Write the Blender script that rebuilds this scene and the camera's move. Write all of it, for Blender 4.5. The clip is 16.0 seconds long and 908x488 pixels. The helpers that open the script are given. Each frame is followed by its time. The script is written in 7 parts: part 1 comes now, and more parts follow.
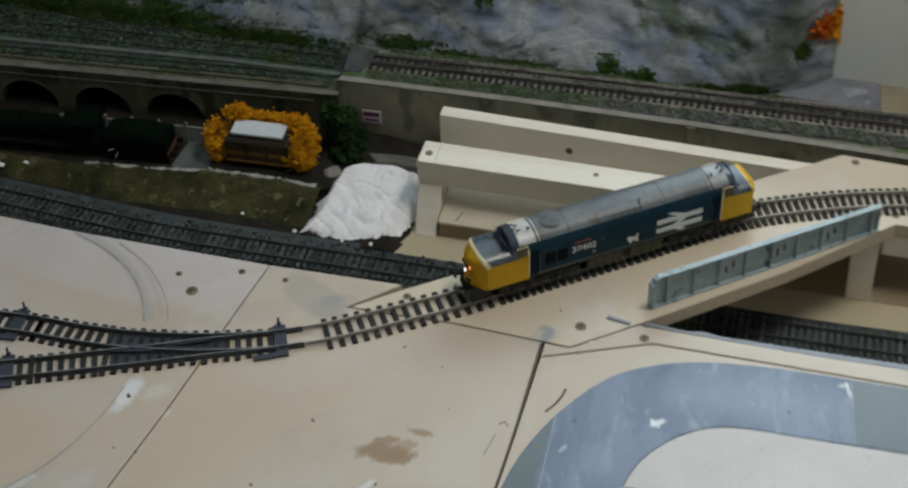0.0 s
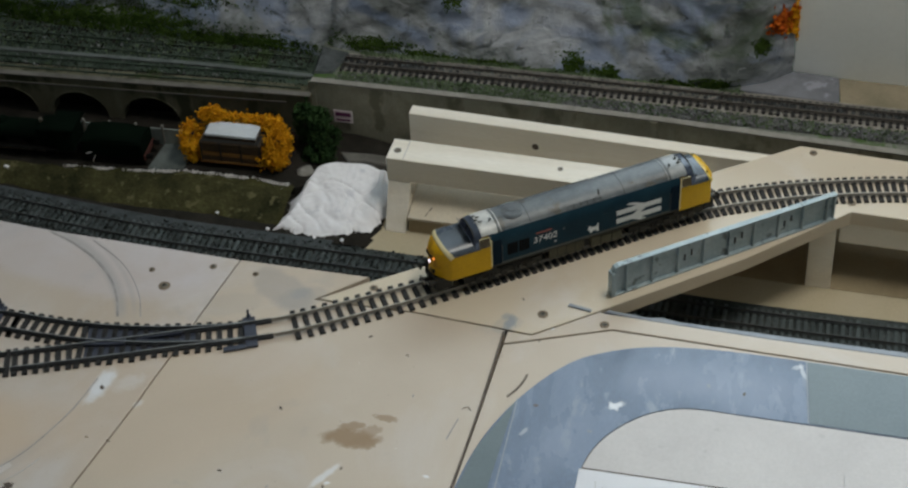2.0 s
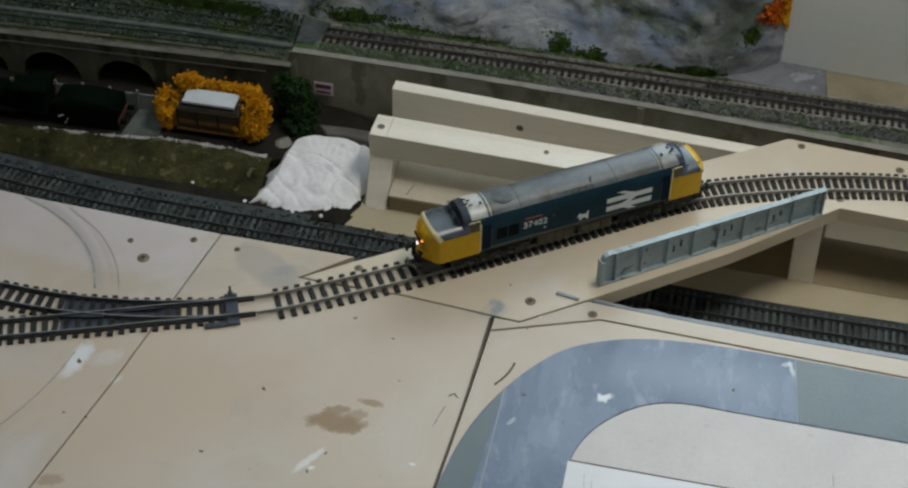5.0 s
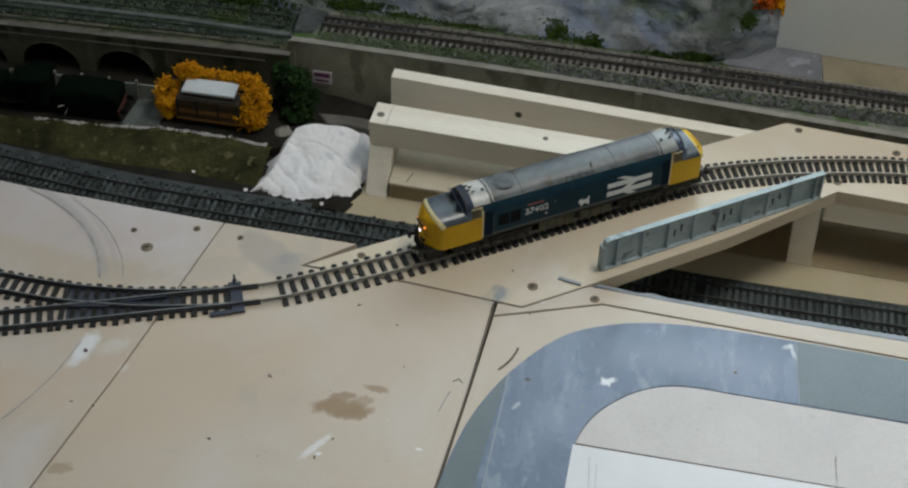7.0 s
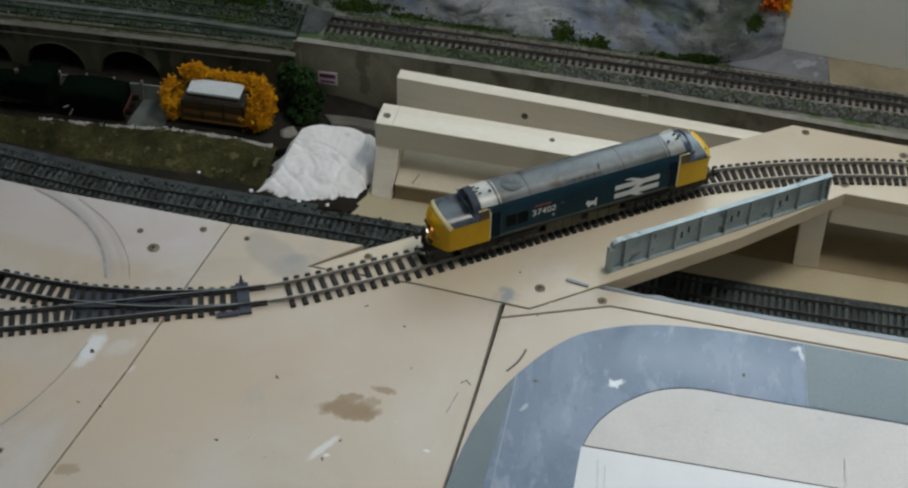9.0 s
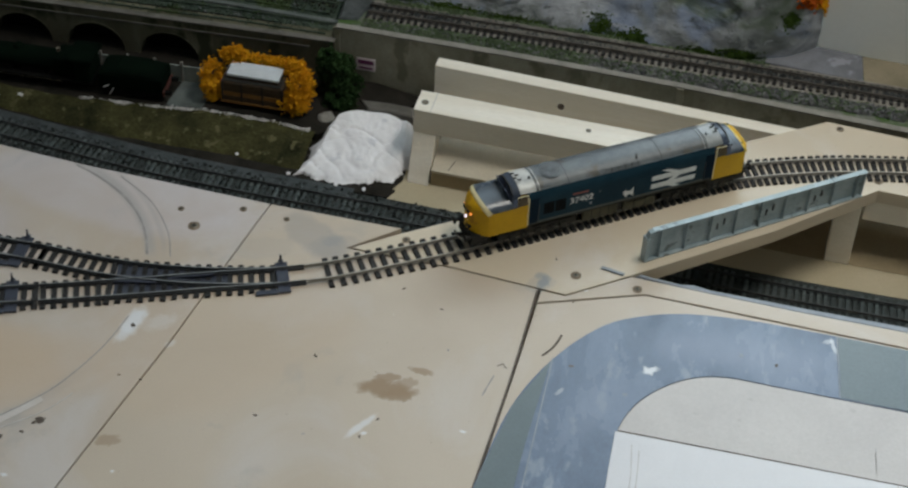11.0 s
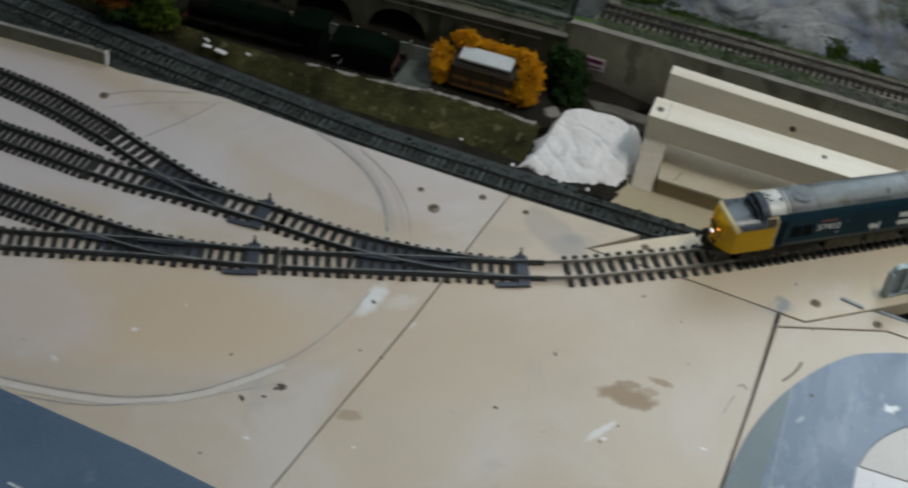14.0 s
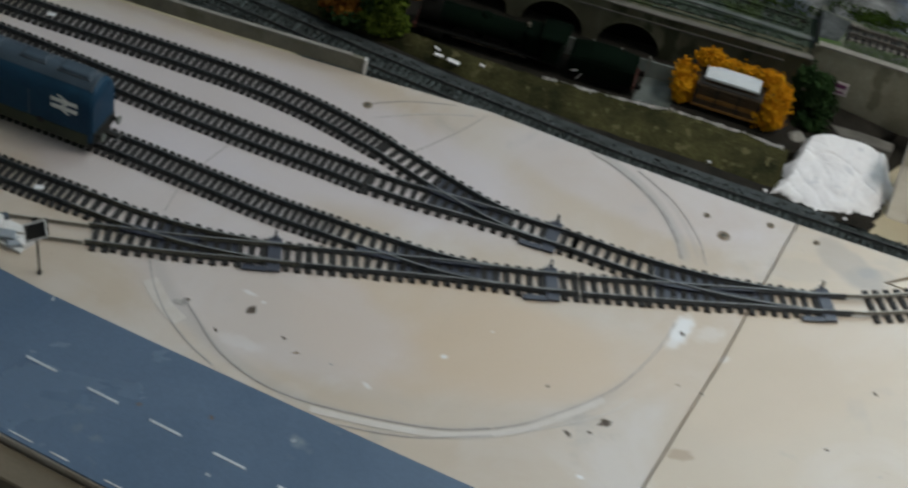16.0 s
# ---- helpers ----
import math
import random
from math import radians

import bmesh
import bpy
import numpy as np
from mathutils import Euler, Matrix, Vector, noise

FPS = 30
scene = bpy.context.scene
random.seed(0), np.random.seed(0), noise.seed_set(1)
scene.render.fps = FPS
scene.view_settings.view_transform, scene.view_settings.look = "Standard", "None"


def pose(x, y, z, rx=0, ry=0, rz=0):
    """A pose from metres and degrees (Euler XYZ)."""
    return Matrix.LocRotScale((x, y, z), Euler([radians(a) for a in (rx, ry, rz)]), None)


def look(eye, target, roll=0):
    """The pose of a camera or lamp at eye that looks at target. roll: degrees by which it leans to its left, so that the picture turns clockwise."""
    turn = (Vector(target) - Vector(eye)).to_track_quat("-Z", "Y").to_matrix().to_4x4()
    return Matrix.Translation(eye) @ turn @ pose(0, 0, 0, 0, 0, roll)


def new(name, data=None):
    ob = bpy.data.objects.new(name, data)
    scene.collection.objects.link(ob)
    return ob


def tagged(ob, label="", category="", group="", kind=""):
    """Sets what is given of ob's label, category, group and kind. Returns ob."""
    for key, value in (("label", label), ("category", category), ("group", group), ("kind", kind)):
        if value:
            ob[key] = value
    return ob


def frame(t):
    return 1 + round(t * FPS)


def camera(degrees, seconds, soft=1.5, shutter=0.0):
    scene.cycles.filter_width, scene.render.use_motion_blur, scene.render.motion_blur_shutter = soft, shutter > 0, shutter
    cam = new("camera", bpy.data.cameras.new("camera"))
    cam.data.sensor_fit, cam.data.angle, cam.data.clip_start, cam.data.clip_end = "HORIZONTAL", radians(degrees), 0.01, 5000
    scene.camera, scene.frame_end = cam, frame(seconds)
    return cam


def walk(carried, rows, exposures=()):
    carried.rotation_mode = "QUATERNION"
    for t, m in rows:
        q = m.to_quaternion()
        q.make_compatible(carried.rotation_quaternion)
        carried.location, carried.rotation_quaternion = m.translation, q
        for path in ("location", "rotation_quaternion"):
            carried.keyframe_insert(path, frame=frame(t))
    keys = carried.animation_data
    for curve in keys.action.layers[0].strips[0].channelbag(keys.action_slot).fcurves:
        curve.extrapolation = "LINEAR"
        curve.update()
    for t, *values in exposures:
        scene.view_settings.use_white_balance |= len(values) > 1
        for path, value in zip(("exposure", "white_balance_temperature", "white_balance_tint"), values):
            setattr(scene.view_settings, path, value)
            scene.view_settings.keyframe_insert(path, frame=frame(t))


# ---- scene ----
cam = camera(30.0, 16.0, soft=2.3, shutter=0.8)
PATH = [
    (0, (0.1473, -0.1274, 0.8429), (-0.1136, 1.3223, -0.5099), -2.04),
    (0.5, (0.2066, -0.0811, 0.8280), (-0.1656, 1.3365, -0.5328), -2.96),
    (1, (0.2350, -0.0940, 0.8217), (-0.1604, 1.3189, -0.5376), -2.85),
    (1.5, (0.1926, -0.1396, 0.8523), (-0.1064, 1.3003, -0.5032), -2.53),
    (2, (0.1836, -0.1577, 0.8485), (-0.0880, 1.3050, -0.4881), -3.05),
    (2.5, (0.1744, -0.1634, 0.8448), (-0.0705, 1.3013, -0.4949), -1.88),
    (3, (0.1666, -0.1606, 0.8486), (-0.0566, 1.2992, -0.5002), -1.04),
    (3.5, (0.1565, -0.1621, 0.8460), (-0.0476, 1.2963, -0.5074), -0.35),
    (4, (0.1591, -0.1500, 0.8493), (-0.0345, 1.3009, -0.5135), 0.00),
    (4.5, (0.1432, -0.1385, 0.8468), (-0.0416, 1.3079, -0.5221), 1.23),
    (7, (0.1218, -0.1473, 0.8524), (-0.0357, 1.2894, -0.5300), 1.42),
    (7.5, (0.1207, -0.1432, 0.8509), (-0.0363, 1.2908, -0.5344), 1.49),
    (8, (0.1161, -0.1411, 0.8508), (-0.0356, 1.2920, -0.5360), 1.72),
    (8.5, (0.1143, -0.1431, 0.8503), (-0.0378, 1.2946, -0.5317), 1.65),
    (11, (0.0933, -0.1671, 0.8498), (-0.0666, 1.2720, -0.5299), 2.98),
    (11.5, (0.0815, -0.1717, 0.8495), (-0.0804, 1.2677, -0.5295), 3.62),
    (12, (0.0741, -0.1769, 0.8447), (-0.0964, 1.2621, -0.5338), 3.76),
    (12.5, (0.0603, -0.1781, 0.8447), (-0.1180, 1.2530, -0.5410), 4.42),
    (13, (0.0314, -0.1815, 0.8457), (-0.1541, 1.2490, -0.5397), 5.93),
    (13.5, (-0.0064, -0.1839, 0.8400), (-0.1927, 1.2455, -0.5464), 7.50),
    (14, (-0.0493, -0.1825, 0.8351), (-0.2530, 1.2408, -0.5552), 8.38),
    (14.5, (-0.0867, -0.1836, 0.8283), (-0.3003, 1.2370, -0.5632), 8.93),
    (15, (-0.1470, -0.1893, 0.8159), (-0.3381, 1.2333, -0.5768), 10.31),
    (15.5, (-0.2415, -0.2071, 0.7929), (-0.3722, 1.2338, -0.5880), 11.85),
    (16, (-0.3007, -0.1908, 0.7701), (-0.4223, 1.2581, -0.6031), 12.46),
]
walk(cam, [(t, look(eye, target, roll)) for t, eye, target, roll in PATH],
     [(0, -0.04), (1.5, -0.04), (4, -0.11), (7.5, -0.03), (12.5, -0.05), (13.5, -0.02), (14.5, 0.10), (15, 0.22), (16, 0.30)])

from mathutils.geometry import tessellate_polygon

# ---- world, lamps, exposure ----
world = bpy.data.worlds.new("room_air")
scene.world = world
world.use_nodes = True
world.node_tree.nodes["Background"].inputs[0].default_value = (0.80, 0.87, 1.0, 1)
world.node_tree.nodes["Background"].inputs[1].default_value = 0.25

CEILING = 1.45


def area_lamp(name, eye, target, sx, sy, watts, colour):
    data = bpy.data.lights.new(name, "AREA")
    data.shape, data.size, data.size_y, data.energy, data.color = "RECTANGLE", sx, sy, watts, colour
    ob = new(name, data)
    ob.matrix_world = look(eye, target)
    return ob


area_lamp("ceiling_lamp", (0.52, 0.80, CEILING - 0.10), (0.50, 0.80, 0), 0.55, 0.22, 9.0, (0.99, 0.95, 0.86))
area_lamp("window_light", (0.45, 2.19, 0.95), (0.45, 1.0, 0.95), 1.5, 0.85, 29.8, (0.71, 0.88, 1.0))


# ---- materials ----
def material(name, base, rough=0.6, metal=0.0):
    m = bpy.data.materials.new(name)
    m.use_nodes = True
    b = m.node_tree.nodes["Principled BSDF"]
    b.inputs["Base Color"].default_value = (*base, 1)
    b.inputs["Roughness"].default_value = rough
    b.inputs["Metallic"].default_value = metal
    return m, m.node_tree, b


def coords(nt, scale=(1, 1, 1)):
    tc, mp = nt.nodes.new("ShaderNodeTexCoord"), nt.nodes.new("ShaderNodeMapping")
    mp.inputs["Scale"].default_value = scale
    nt.links.new(tc.outputs["Object"], mp.inputs["Vector"])
    return mp.outputs["Vector"]


def noise_node(nt, vec, scale, detail=4.0, rough=0.55, dist=0.0):
    n = nt.nodes.new("ShaderNodeTexNoise")
    n.inputs["Scale"].default_value, n.inputs["Detail"].default_value = scale, detail
    n.inputs["Roughness"].default_value, n.inputs["Distortion"].default_value = rough, dist
    nt.links.new(vec, n.inputs["Vector"])
    return n.outputs["Fac"]


def ramp(nt, fac, stops):
    r = nt.nodes.new("ShaderNodeValToRGB")
    e = r.color_ramp.elements
    while len(e) < len(stops):
        e.new(0.5)
    for el, (pos, col) in zip(e, stops):
        el.position, el.color = pos, (*col, 1)
    nt.links.new(fac, r.inputs["Fac"])
    return r.outputs["Color"]


def mix(nt, a, b, fac, kind="MIX"):
    m = nt.nodes.new("ShaderNodeMix")
    m.data_type, m.blend_type = "RGBA", kind
    for sock, val in ((m.inputs[6], a), (m.inputs[7], b), (m.inputs[0], fac)):
        if hasattr(val, "is_linked"):
            nt.links.new(val, sock)
        elif isinstance(val, tuple):
            sock.default_value = (*val, 1)
        else:
            sock.default_value = val
    return m.outputs[2]


def bump(nt, b, height, strength, distance=0.001):
    n = nt.nodes.new("ShaderNodeBump")
    n.inputs["Strength"].default_value, n.inputs["Distance"].default_value = strength, distance
    nt.links.new(height, n.inputs["Height"])
    nt.links.new(n.outputs["Normal"], b.inputs["Normal"])


def mottled(name, dark, light, scale=30, fine=400, rough=0.7, metal=0.0, relief=0.2, spots=None, stretch=(1, 1, 1), rvar=0.12, grainy=0.25):
    """Two scales of variation: broad blotches and fine grain, with relief."""
    m, nt, b = material(name, light, rough, metal)
    v = coords(nt, stretch)
    broad, grain = noise_node(nt, v, scale, 5, 0.6, 0.4), noise_node(nt, v, fine, 3, 0.7)
    col = ramp(nt, broad, [(0.30, dark), (0.70, light)])
    col = mix(nt, col, ramp(nt, grain, [(0.3, (0.55, 0.55, 0.55)), (0.7, (1.25, 1.25, 1.25))]), grainy, "MULTIPLY")
    if spots:
        colour, size, amount = spots
        mask = ramp(nt, noise_node(nt, v, size, 4, 0.6), [(amount, (0, 0, 0)), (min(1, amount + 0.06), (1, 1, 1))])
        col = mix(nt, col, colour, mask)
    nt.links.new(col, b.inputs["Base Color"])
    r = nt.nodes.new("ShaderNodeMapRange")
    r.inputs[3].default_value, r.inputs[4].default_value = max(0.05, rough - rvar), min(1, rough + rvar)
    nt.links.new(broad, r.inputs[0])
    nt.links.new(r.outputs[0], b.inputs["Roughness"])
    if rough >= 0.85:
        b.inputs["Specular IOR Level"].default_value = 0.12
    if relief:
        bump(nt, b, grain, relief, 0.0006)
    return m


def random_tint(m, amount=0.35):
    """Pieces that share the material differ a little in lightness."""
    nt = m.node_tree
    b = nt.nodes["Principled BSDF"]
    info, mr = nt.nodes.new("ShaderNodeObjectInfo"), nt.nodes.new("ShaderNodeMapRange")
    mr.inputs[3].default_value, mr.inputs[4].default_value = 1 - amount, 1 + amount
    nt.links.new(info.outputs["Random"], mr.inputs[0])
    src = b.inputs["Base Color"].links[0].from_socket
    nt.links.new(mix(nt, src, mr.outputs[0], 1.0, "MULTIPLY"), b.inputs["Base Color"])
    return m


def soft_spot(nt, v, x, y, rx, ry, turn, ragged, strength, fine=0.75, soft=0.20):
    """Mask of a soft-edged stain of elliptical outline, frayed by noise."""
    mp, ln, ma, mr = (nt.nodes.new(k) for k in ("ShaderNodeMapping", "ShaderNodeVectorMath", "ShaderNodeMath", "ShaderNodeMapRange"))
    mp.vector_type = "TEXTURE"
    mp.inputs["Location"].default_value, mp.inputs["Rotation"].default_value, mp.inputs["Scale"].default_value = (x, y, 0), (0, 0, turn), (rx, ry, 0.05)
    ln.operation, ma.operation, mr.interpolation_type = "LENGTH", "MULTIPLY_ADD", "SMOOTHSTEP"
    nt.links.new(v, mp.inputs["Vector"])
    nt.links.new(mp.outputs[0], ln.inputs[0])
    nt.links.new(noise_node(nt, v, fine / max(rx, ry), 5, 0.62, 0.4), ma.inputs[0])
    ma.inputs[1].default_value = ragged
    nt.links.new(ln.outputs["Value"], ma.inputs[2])
    for k, val in enumerate((0.92 - soft + ragged / 2, 0.92 + soft + ragged / 2, strength, 0.0)):
        mr.inputs[k + 1].default_value = val
    nt.links.new(ma.outputs[0], mr.inputs[0])
    return mr.outputs[0]


def soft_ring(nt, v, x, y, radius, width, spot):
    """Mask of a smudged band along a drawn circle, kept to one part of it by the spot."""
    mp, ln, su, ab, mr, mu = (nt.nodes.new(k) for k in ("ShaderNodeMapping", "ShaderNodeVectorMath", "ShaderNodeMath", "ShaderNodeMath", "ShaderNodeMapRange", "ShaderNodeMath"))
    mp.inputs["Location"].default_value = (-x, -y, 0)
    ln.operation, su.operation, ab.operation, mu.operation, mr.interpolation_type = "LENGTH", "SUBTRACT", "ABSOLUTE", "MULTIPLY", "SMOOTHSTEP"
    nt.links.new(v, mp.inputs["Vector"])
    nt.links.new(mp.outputs[0], ln.inputs[0])
    nt.links.new(ln.outputs["Value"], su.inputs[0])
    su.inputs[1].default_value = radius
    nt.links.new(su.outputs[0], ab.inputs[0])
    nt.links.new(ab.outputs[0], mr.inputs[0])
    for k, val in enumerate((0.0, width, 1.0, 0.0)):
        mr.inputs[k + 1].default_value = val
    nt.links.new(mr.outputs[0], mu.inputs[0])
    nt.links.new(spot, mu.inputs[1])
    return mu.outputs[0]


def board_material(name, dark, light, pale, cover, grime):
    """Bare hardboard: warm and pale sanded areas, grey smudges, faint scuffs and tiny specks."""
    m, nt, b = material(name, light, 0.42)
    v = coords(nt)
    col = ramp(nt, noise_node(nt, v, 6, 4, 0.55, 0.5), [(0.35, dark), (0.65, light)])
    col = mix(nt, col, pale, ramp(nt, noise_node(nt, v, 8, 5, 0.6, 0.7), [(cover, (0, 0, 0)), (cover + 0.16, (0.9, 0.9, 0.9))]))
    col = mix(nt, col, (0.34, 0.33, 0.32), ramp(nt, noise_node(nt, v, 17, 4, 0.6, 0.4), [(grime, (0, 0, 0)), (grime + 0.14, (0.55, 0.55, 0.55))]))
    col = mix(nt, col, (0.33, 0.25, 0.17), ramp(nt, noise_node(nt, v, 320, 2, 0.5), [(0.735, (0, 0, 0)), (0.77, (0.65, 0.65, 0.65))]))
    col = mix(nt, col, (0.76, 0.74, 0.72), ramp(nt, noise_node(nt, v, 230, 2, 0.5), [(0.765, (0, 0, 0)), (0.80, (0.6, 0.6, 0.6))]))
    for spot in BARE:
        col = mix(nt, col, (0.575, 0.44, 0.315), soft_spot(nt, v, *spot))
    for spot in LILAC:
        col = mix(nt, col, (0.590, 0.545, 0.585), soft_spot(nt, v, *spot))
    for spot in STAINS:
        col = mix(nt, col, (0.30, 0.20, 0.115), soft_spot(nt, v, *spot, 1.8, 0.24))
    for spot in SMUDGES:
        col = mix(nt, col, (0.30, 0.285, 0.28), soft_spot(nt, v, *spot))
    for ring in RINGS:
        col = mix(nt, col, (0.36, 0.345, 0.345), soft_ring(nt, v, *ring[:4], soft_spot(nt, v, *ring[4:])))
    for spot in FILLERS:
        col = mix(nt, col, (0.74, 0.74, 0.765), soft_spot(nt, v, *spot, 2.2, 0.42))
    for spot in GREY_SMEARS:
        col = mix(nt, col, (0.26, 0.285, 0.31), soft_spot(nt, v, *spot, 2.0, 0.40))
    grain = noise_node(nt, v, 900, 3, 0.7)
    col = mix(nt, col, ramp(nt, grain, [(0.3, (0.6, 0.6, 0.6)), (0.7, (1.2, 1.2, 1.2))]), 0.12, "MULTIPLY")
    nt.links.new(col, b.inputs["Base Color"])
    r = nt.nodes.new("ShaderNodeMapRange")
    r.inputs[3].default_value, r.inputs[4].default_value = 0.30, 0.52
    nt.links.new(noise_node(nt, v, 10, 5, 0.65, 0.3), r.inputs[0])
    nt.links.new(r.outputs[0], b.inputs["Roughness"])
    bump(nt, b, grain, 0.04, 0.0006)
    return m


# soft marks on the boards: x, y, two radii, turn, raggedness, strength
STAINS = [(-0.0300, 0.5725, 0.0200, 0.0078, 0.05, 1.3, 0.95), (-0.0300, 0.5830, 0.0090, 0.0042, 0.2, 1.3, 0.80), (-0.0205, 0.5690, 0.0110, 0.0062, 0.2, 1.3, 0.90), (-0.0160, 0.5800, 0.0070, 0.0050, 0.4, 1.3, 0.60), (-0.0085, 0.5925, 0.0090, 0.0032, -0.15, 1.4, 0.75), (-0.1977, 0.4975, 0.0085, 0.0052, 0.2, 1.3, 0.55)]
FILLERS = [(-0.2105, 0.603, 0.015, 0.0062, 1.35, 1.4, 0.9), (-0.213, 0.59, 0.009, 0.0045, 1, 1.5, 0.55), (-0.1925, 0.605, 0.012, 0.007, 0.6, 1.4, 0.3), (-0.1804, 0.5866, 0.00432, 0.00259, 0.9, 1.5, 0.4), (-0.0405, 0.5375, 0.013, 0.0026, 0.95, 1.5, 0.7), (-0.037, 0.5325, 0.00216, 0.00144, 0.4, 1.4, 0.9), (0.0263, 0.5452, 0.00245, 0.00108, -0.2, 1.4, 0.9), (-0.1873, 0.4737, 0.00144, 0.00115, 0, 1.2, 0.8),
           (-0.3514, 0.5218, 0.0023, 0.00173, 0.4, 1.4, 0.95), (-0.3274, 0.5538, 0.00101, 0.00086, 0, 1.2, 0.8), (-0.39, 0.4815, 0.00374, 0.00158, -0.5, 1.4, 0.55), (-0.253, 0.4593, 0.0023, 0.00144, -0.1, 1.4, 0.85), (-0.2801, 0.4945, 0.00288, 0.00158, 0.3, 1.4, 0.75), (-0.4692, 0.5241, 0.00144, 0.00115, 0, 1.3, 0.8), (-0.4799, 0.5286, 0.00504, 0.00158, -0.2, 1.5, 0.55), (-0.4721, 0.4869, 0.017, 0.005, -0.1, 1.5, 0.22)]
GREY_SMEARS = [(0.0635, 0.6925, 0.0085, 0.0040, 1.25, 1.6, 0.85), (0.0600, 0.6985, 0.0040, 0.0030, 0.4, 1.5, 0.6), (-0.0920, 0.7060, 0.0080, 0.0050, 0.5, 1.5, 0.30)]
BARE = [(-0.345, 0.540, 0.120, 0.055, 0.1, 0.9, 0.60), (-0.150, 0.600, 0.10, 0.07, 0.6, 1.0, 0.3), (-0.300, 0.545, 0.090, 0.040, 0.2, 0.9, 0.45)]
LILAC = [(-0.530, 0.690, 0.230, 0.070, -0.10, 0.9, 0.75), (-0.560, 0.600, 0.120, 0.050, -0.1, 0.9, 0.60), (-0.260, 0.730, 0.110, 0.040, -0.15, 0.9, 0.45), (-0.470, 0.525, 0.110, 0.050, -0.2, 1.1, 0.38)]
SMUDGES = [(-0.1050, 0.7080, 0.030, 0.016, -0.7, 1.4, 0.42), (-0.0900, 0.7000, 0.020, 0.012, 0.4, 1.4, 0.32), (-0.1420, 0.6900, 0.024, 0.012, 0.3, 1.2, 0.15), (0.062, 0.690, 0.012, 0.008, 0.6, 1.2, 0.3)]
RINGS = [(-0.3510, 0.6264, 0.1405, 0.0070, -0.250, 0.715, 0.070, 0.060, 0.0, 0.6, 0.58), (-0.3510, 0.6264, 0.1500, 0.0035, -0.250, 0.715, 0.070, 0.060, 0.0, 0.6, 0.30),
         (-0.3940, 0.6350, 0.1810, 0.0085, -0.390, 0.490, 0.190, 0.130, 0.0, 0.4, 0.36)]
MDF = board_material("mdf", (0.505, 0.418, 0.328), (0.565, 0.478, 0.388), (0.575, 0.515, 0.470), 0.52, 0.62)
MDF_DECK = board_material("deck_board", (0.565, 0.475, 0.360), (0.63, 0.545, 0.425), (0.64, 0.580, 0.515), 0.54, 0.66)
MDF_WEST = board_material("sanded_mdf", (0.495, 0.408, 0.325), (0.55, 0.470, 0.398), (0.575, 0.520, 0.487), 0.45, 0.61)
MDF_EDGE = mottled("mdf_edge", (0.36, 0.25, 0.15), (0.46, 0.33, 0.21), 60, 900, 0.8)
MDF_LOW = mottled("mdf_low", (0.44, 0.375, 0.250), (0.53, 0.460, 0.330), 12, 700, 0.65, 0, 0.06)
BROWN_FLOOR = mottled("brown_lower_board", (0.27, 0.21, 0.125), (0.37, 0.295, 0.185), 16, 600, 0.75, 0, 0.1)
PANEL_PALE = mottled("pale_panel_board", (0.56, 0.50, 0.40), (0.66, 0.60, 0.49), 14, 600, 0.6, 0, 0.06)
FENCE_GREY = mottled("dull_fence_grey", (0.19, 0.215, 0.205), (0.29, 0.32, 0.30), 60, 600, 0.85, 0, 0.2)
CARD = mottled("white_card", (0.50, 0.465, 0.452), (0.575, 0.542, 0.528), 14, 420, 0.5, 0, 0.05, ((0.46, 0.43, 0.415), 60, 0.64), grainy=0.14)
PAPER = mottled("white_paper", (0.655, 0.648, 0.678), (0.725, 0.718, 0.745), 14, 500, 0.55, 0, 0.03, grainy=0.06)
# ROAD's pale blotches stand for streaky reflections as well as scuffs.
ROAD = mottled("road_paint", (0.098, 0.132, 0.196), (0.190, 0.236, 0.330), 18, 500, 0.26, 0, 0.05, ((0.235, 0.275, 0.345), 40, 0.58), (1.6, 0.7, 1), rvar=0.16)
DASH_WHITE = mottled("worn_road_line_paint", (0.42, 0.45, 0.50), (0.60, 0.63, 0.67), 300, 900, 0.5)
ROAD_GREY = mottled("grey_road_paint", (0.100, 0.132, 0.145), (0.145, 0.180, 0.192), 9, 500, 0.36, 0, 0.05, ((0.24, 0.27, 0.28), 12, 0.64), rvar=0.10)
ROAD_DARK = mottled("dark_road_paint", (0.066, 0.108, 0.178), (0.098, 0.146, 0.226), 8, 500, 0.24, 0, 0.05, ((0.16, 0.20, 0.25), 16, 0.66))


def paint_and_sheen(m, colour, spots, soft=0.16):
    """Adds soft-edged ragged spots: splashes of paint, or sheen put in as lighter colour."""
    nt = m.node_tree
    b = nt.nodes["Principled BSDF"]
    v = coords(nt)
    col = b.inputs["Base Color"].links[0].from_socket
    for spot in spots:
        col = mix(nt, col, colour, soft_spot(nt, v, *spot, 1.8, soft))
    nt.links.new(col, b.inputs["Base Color"])
    return m


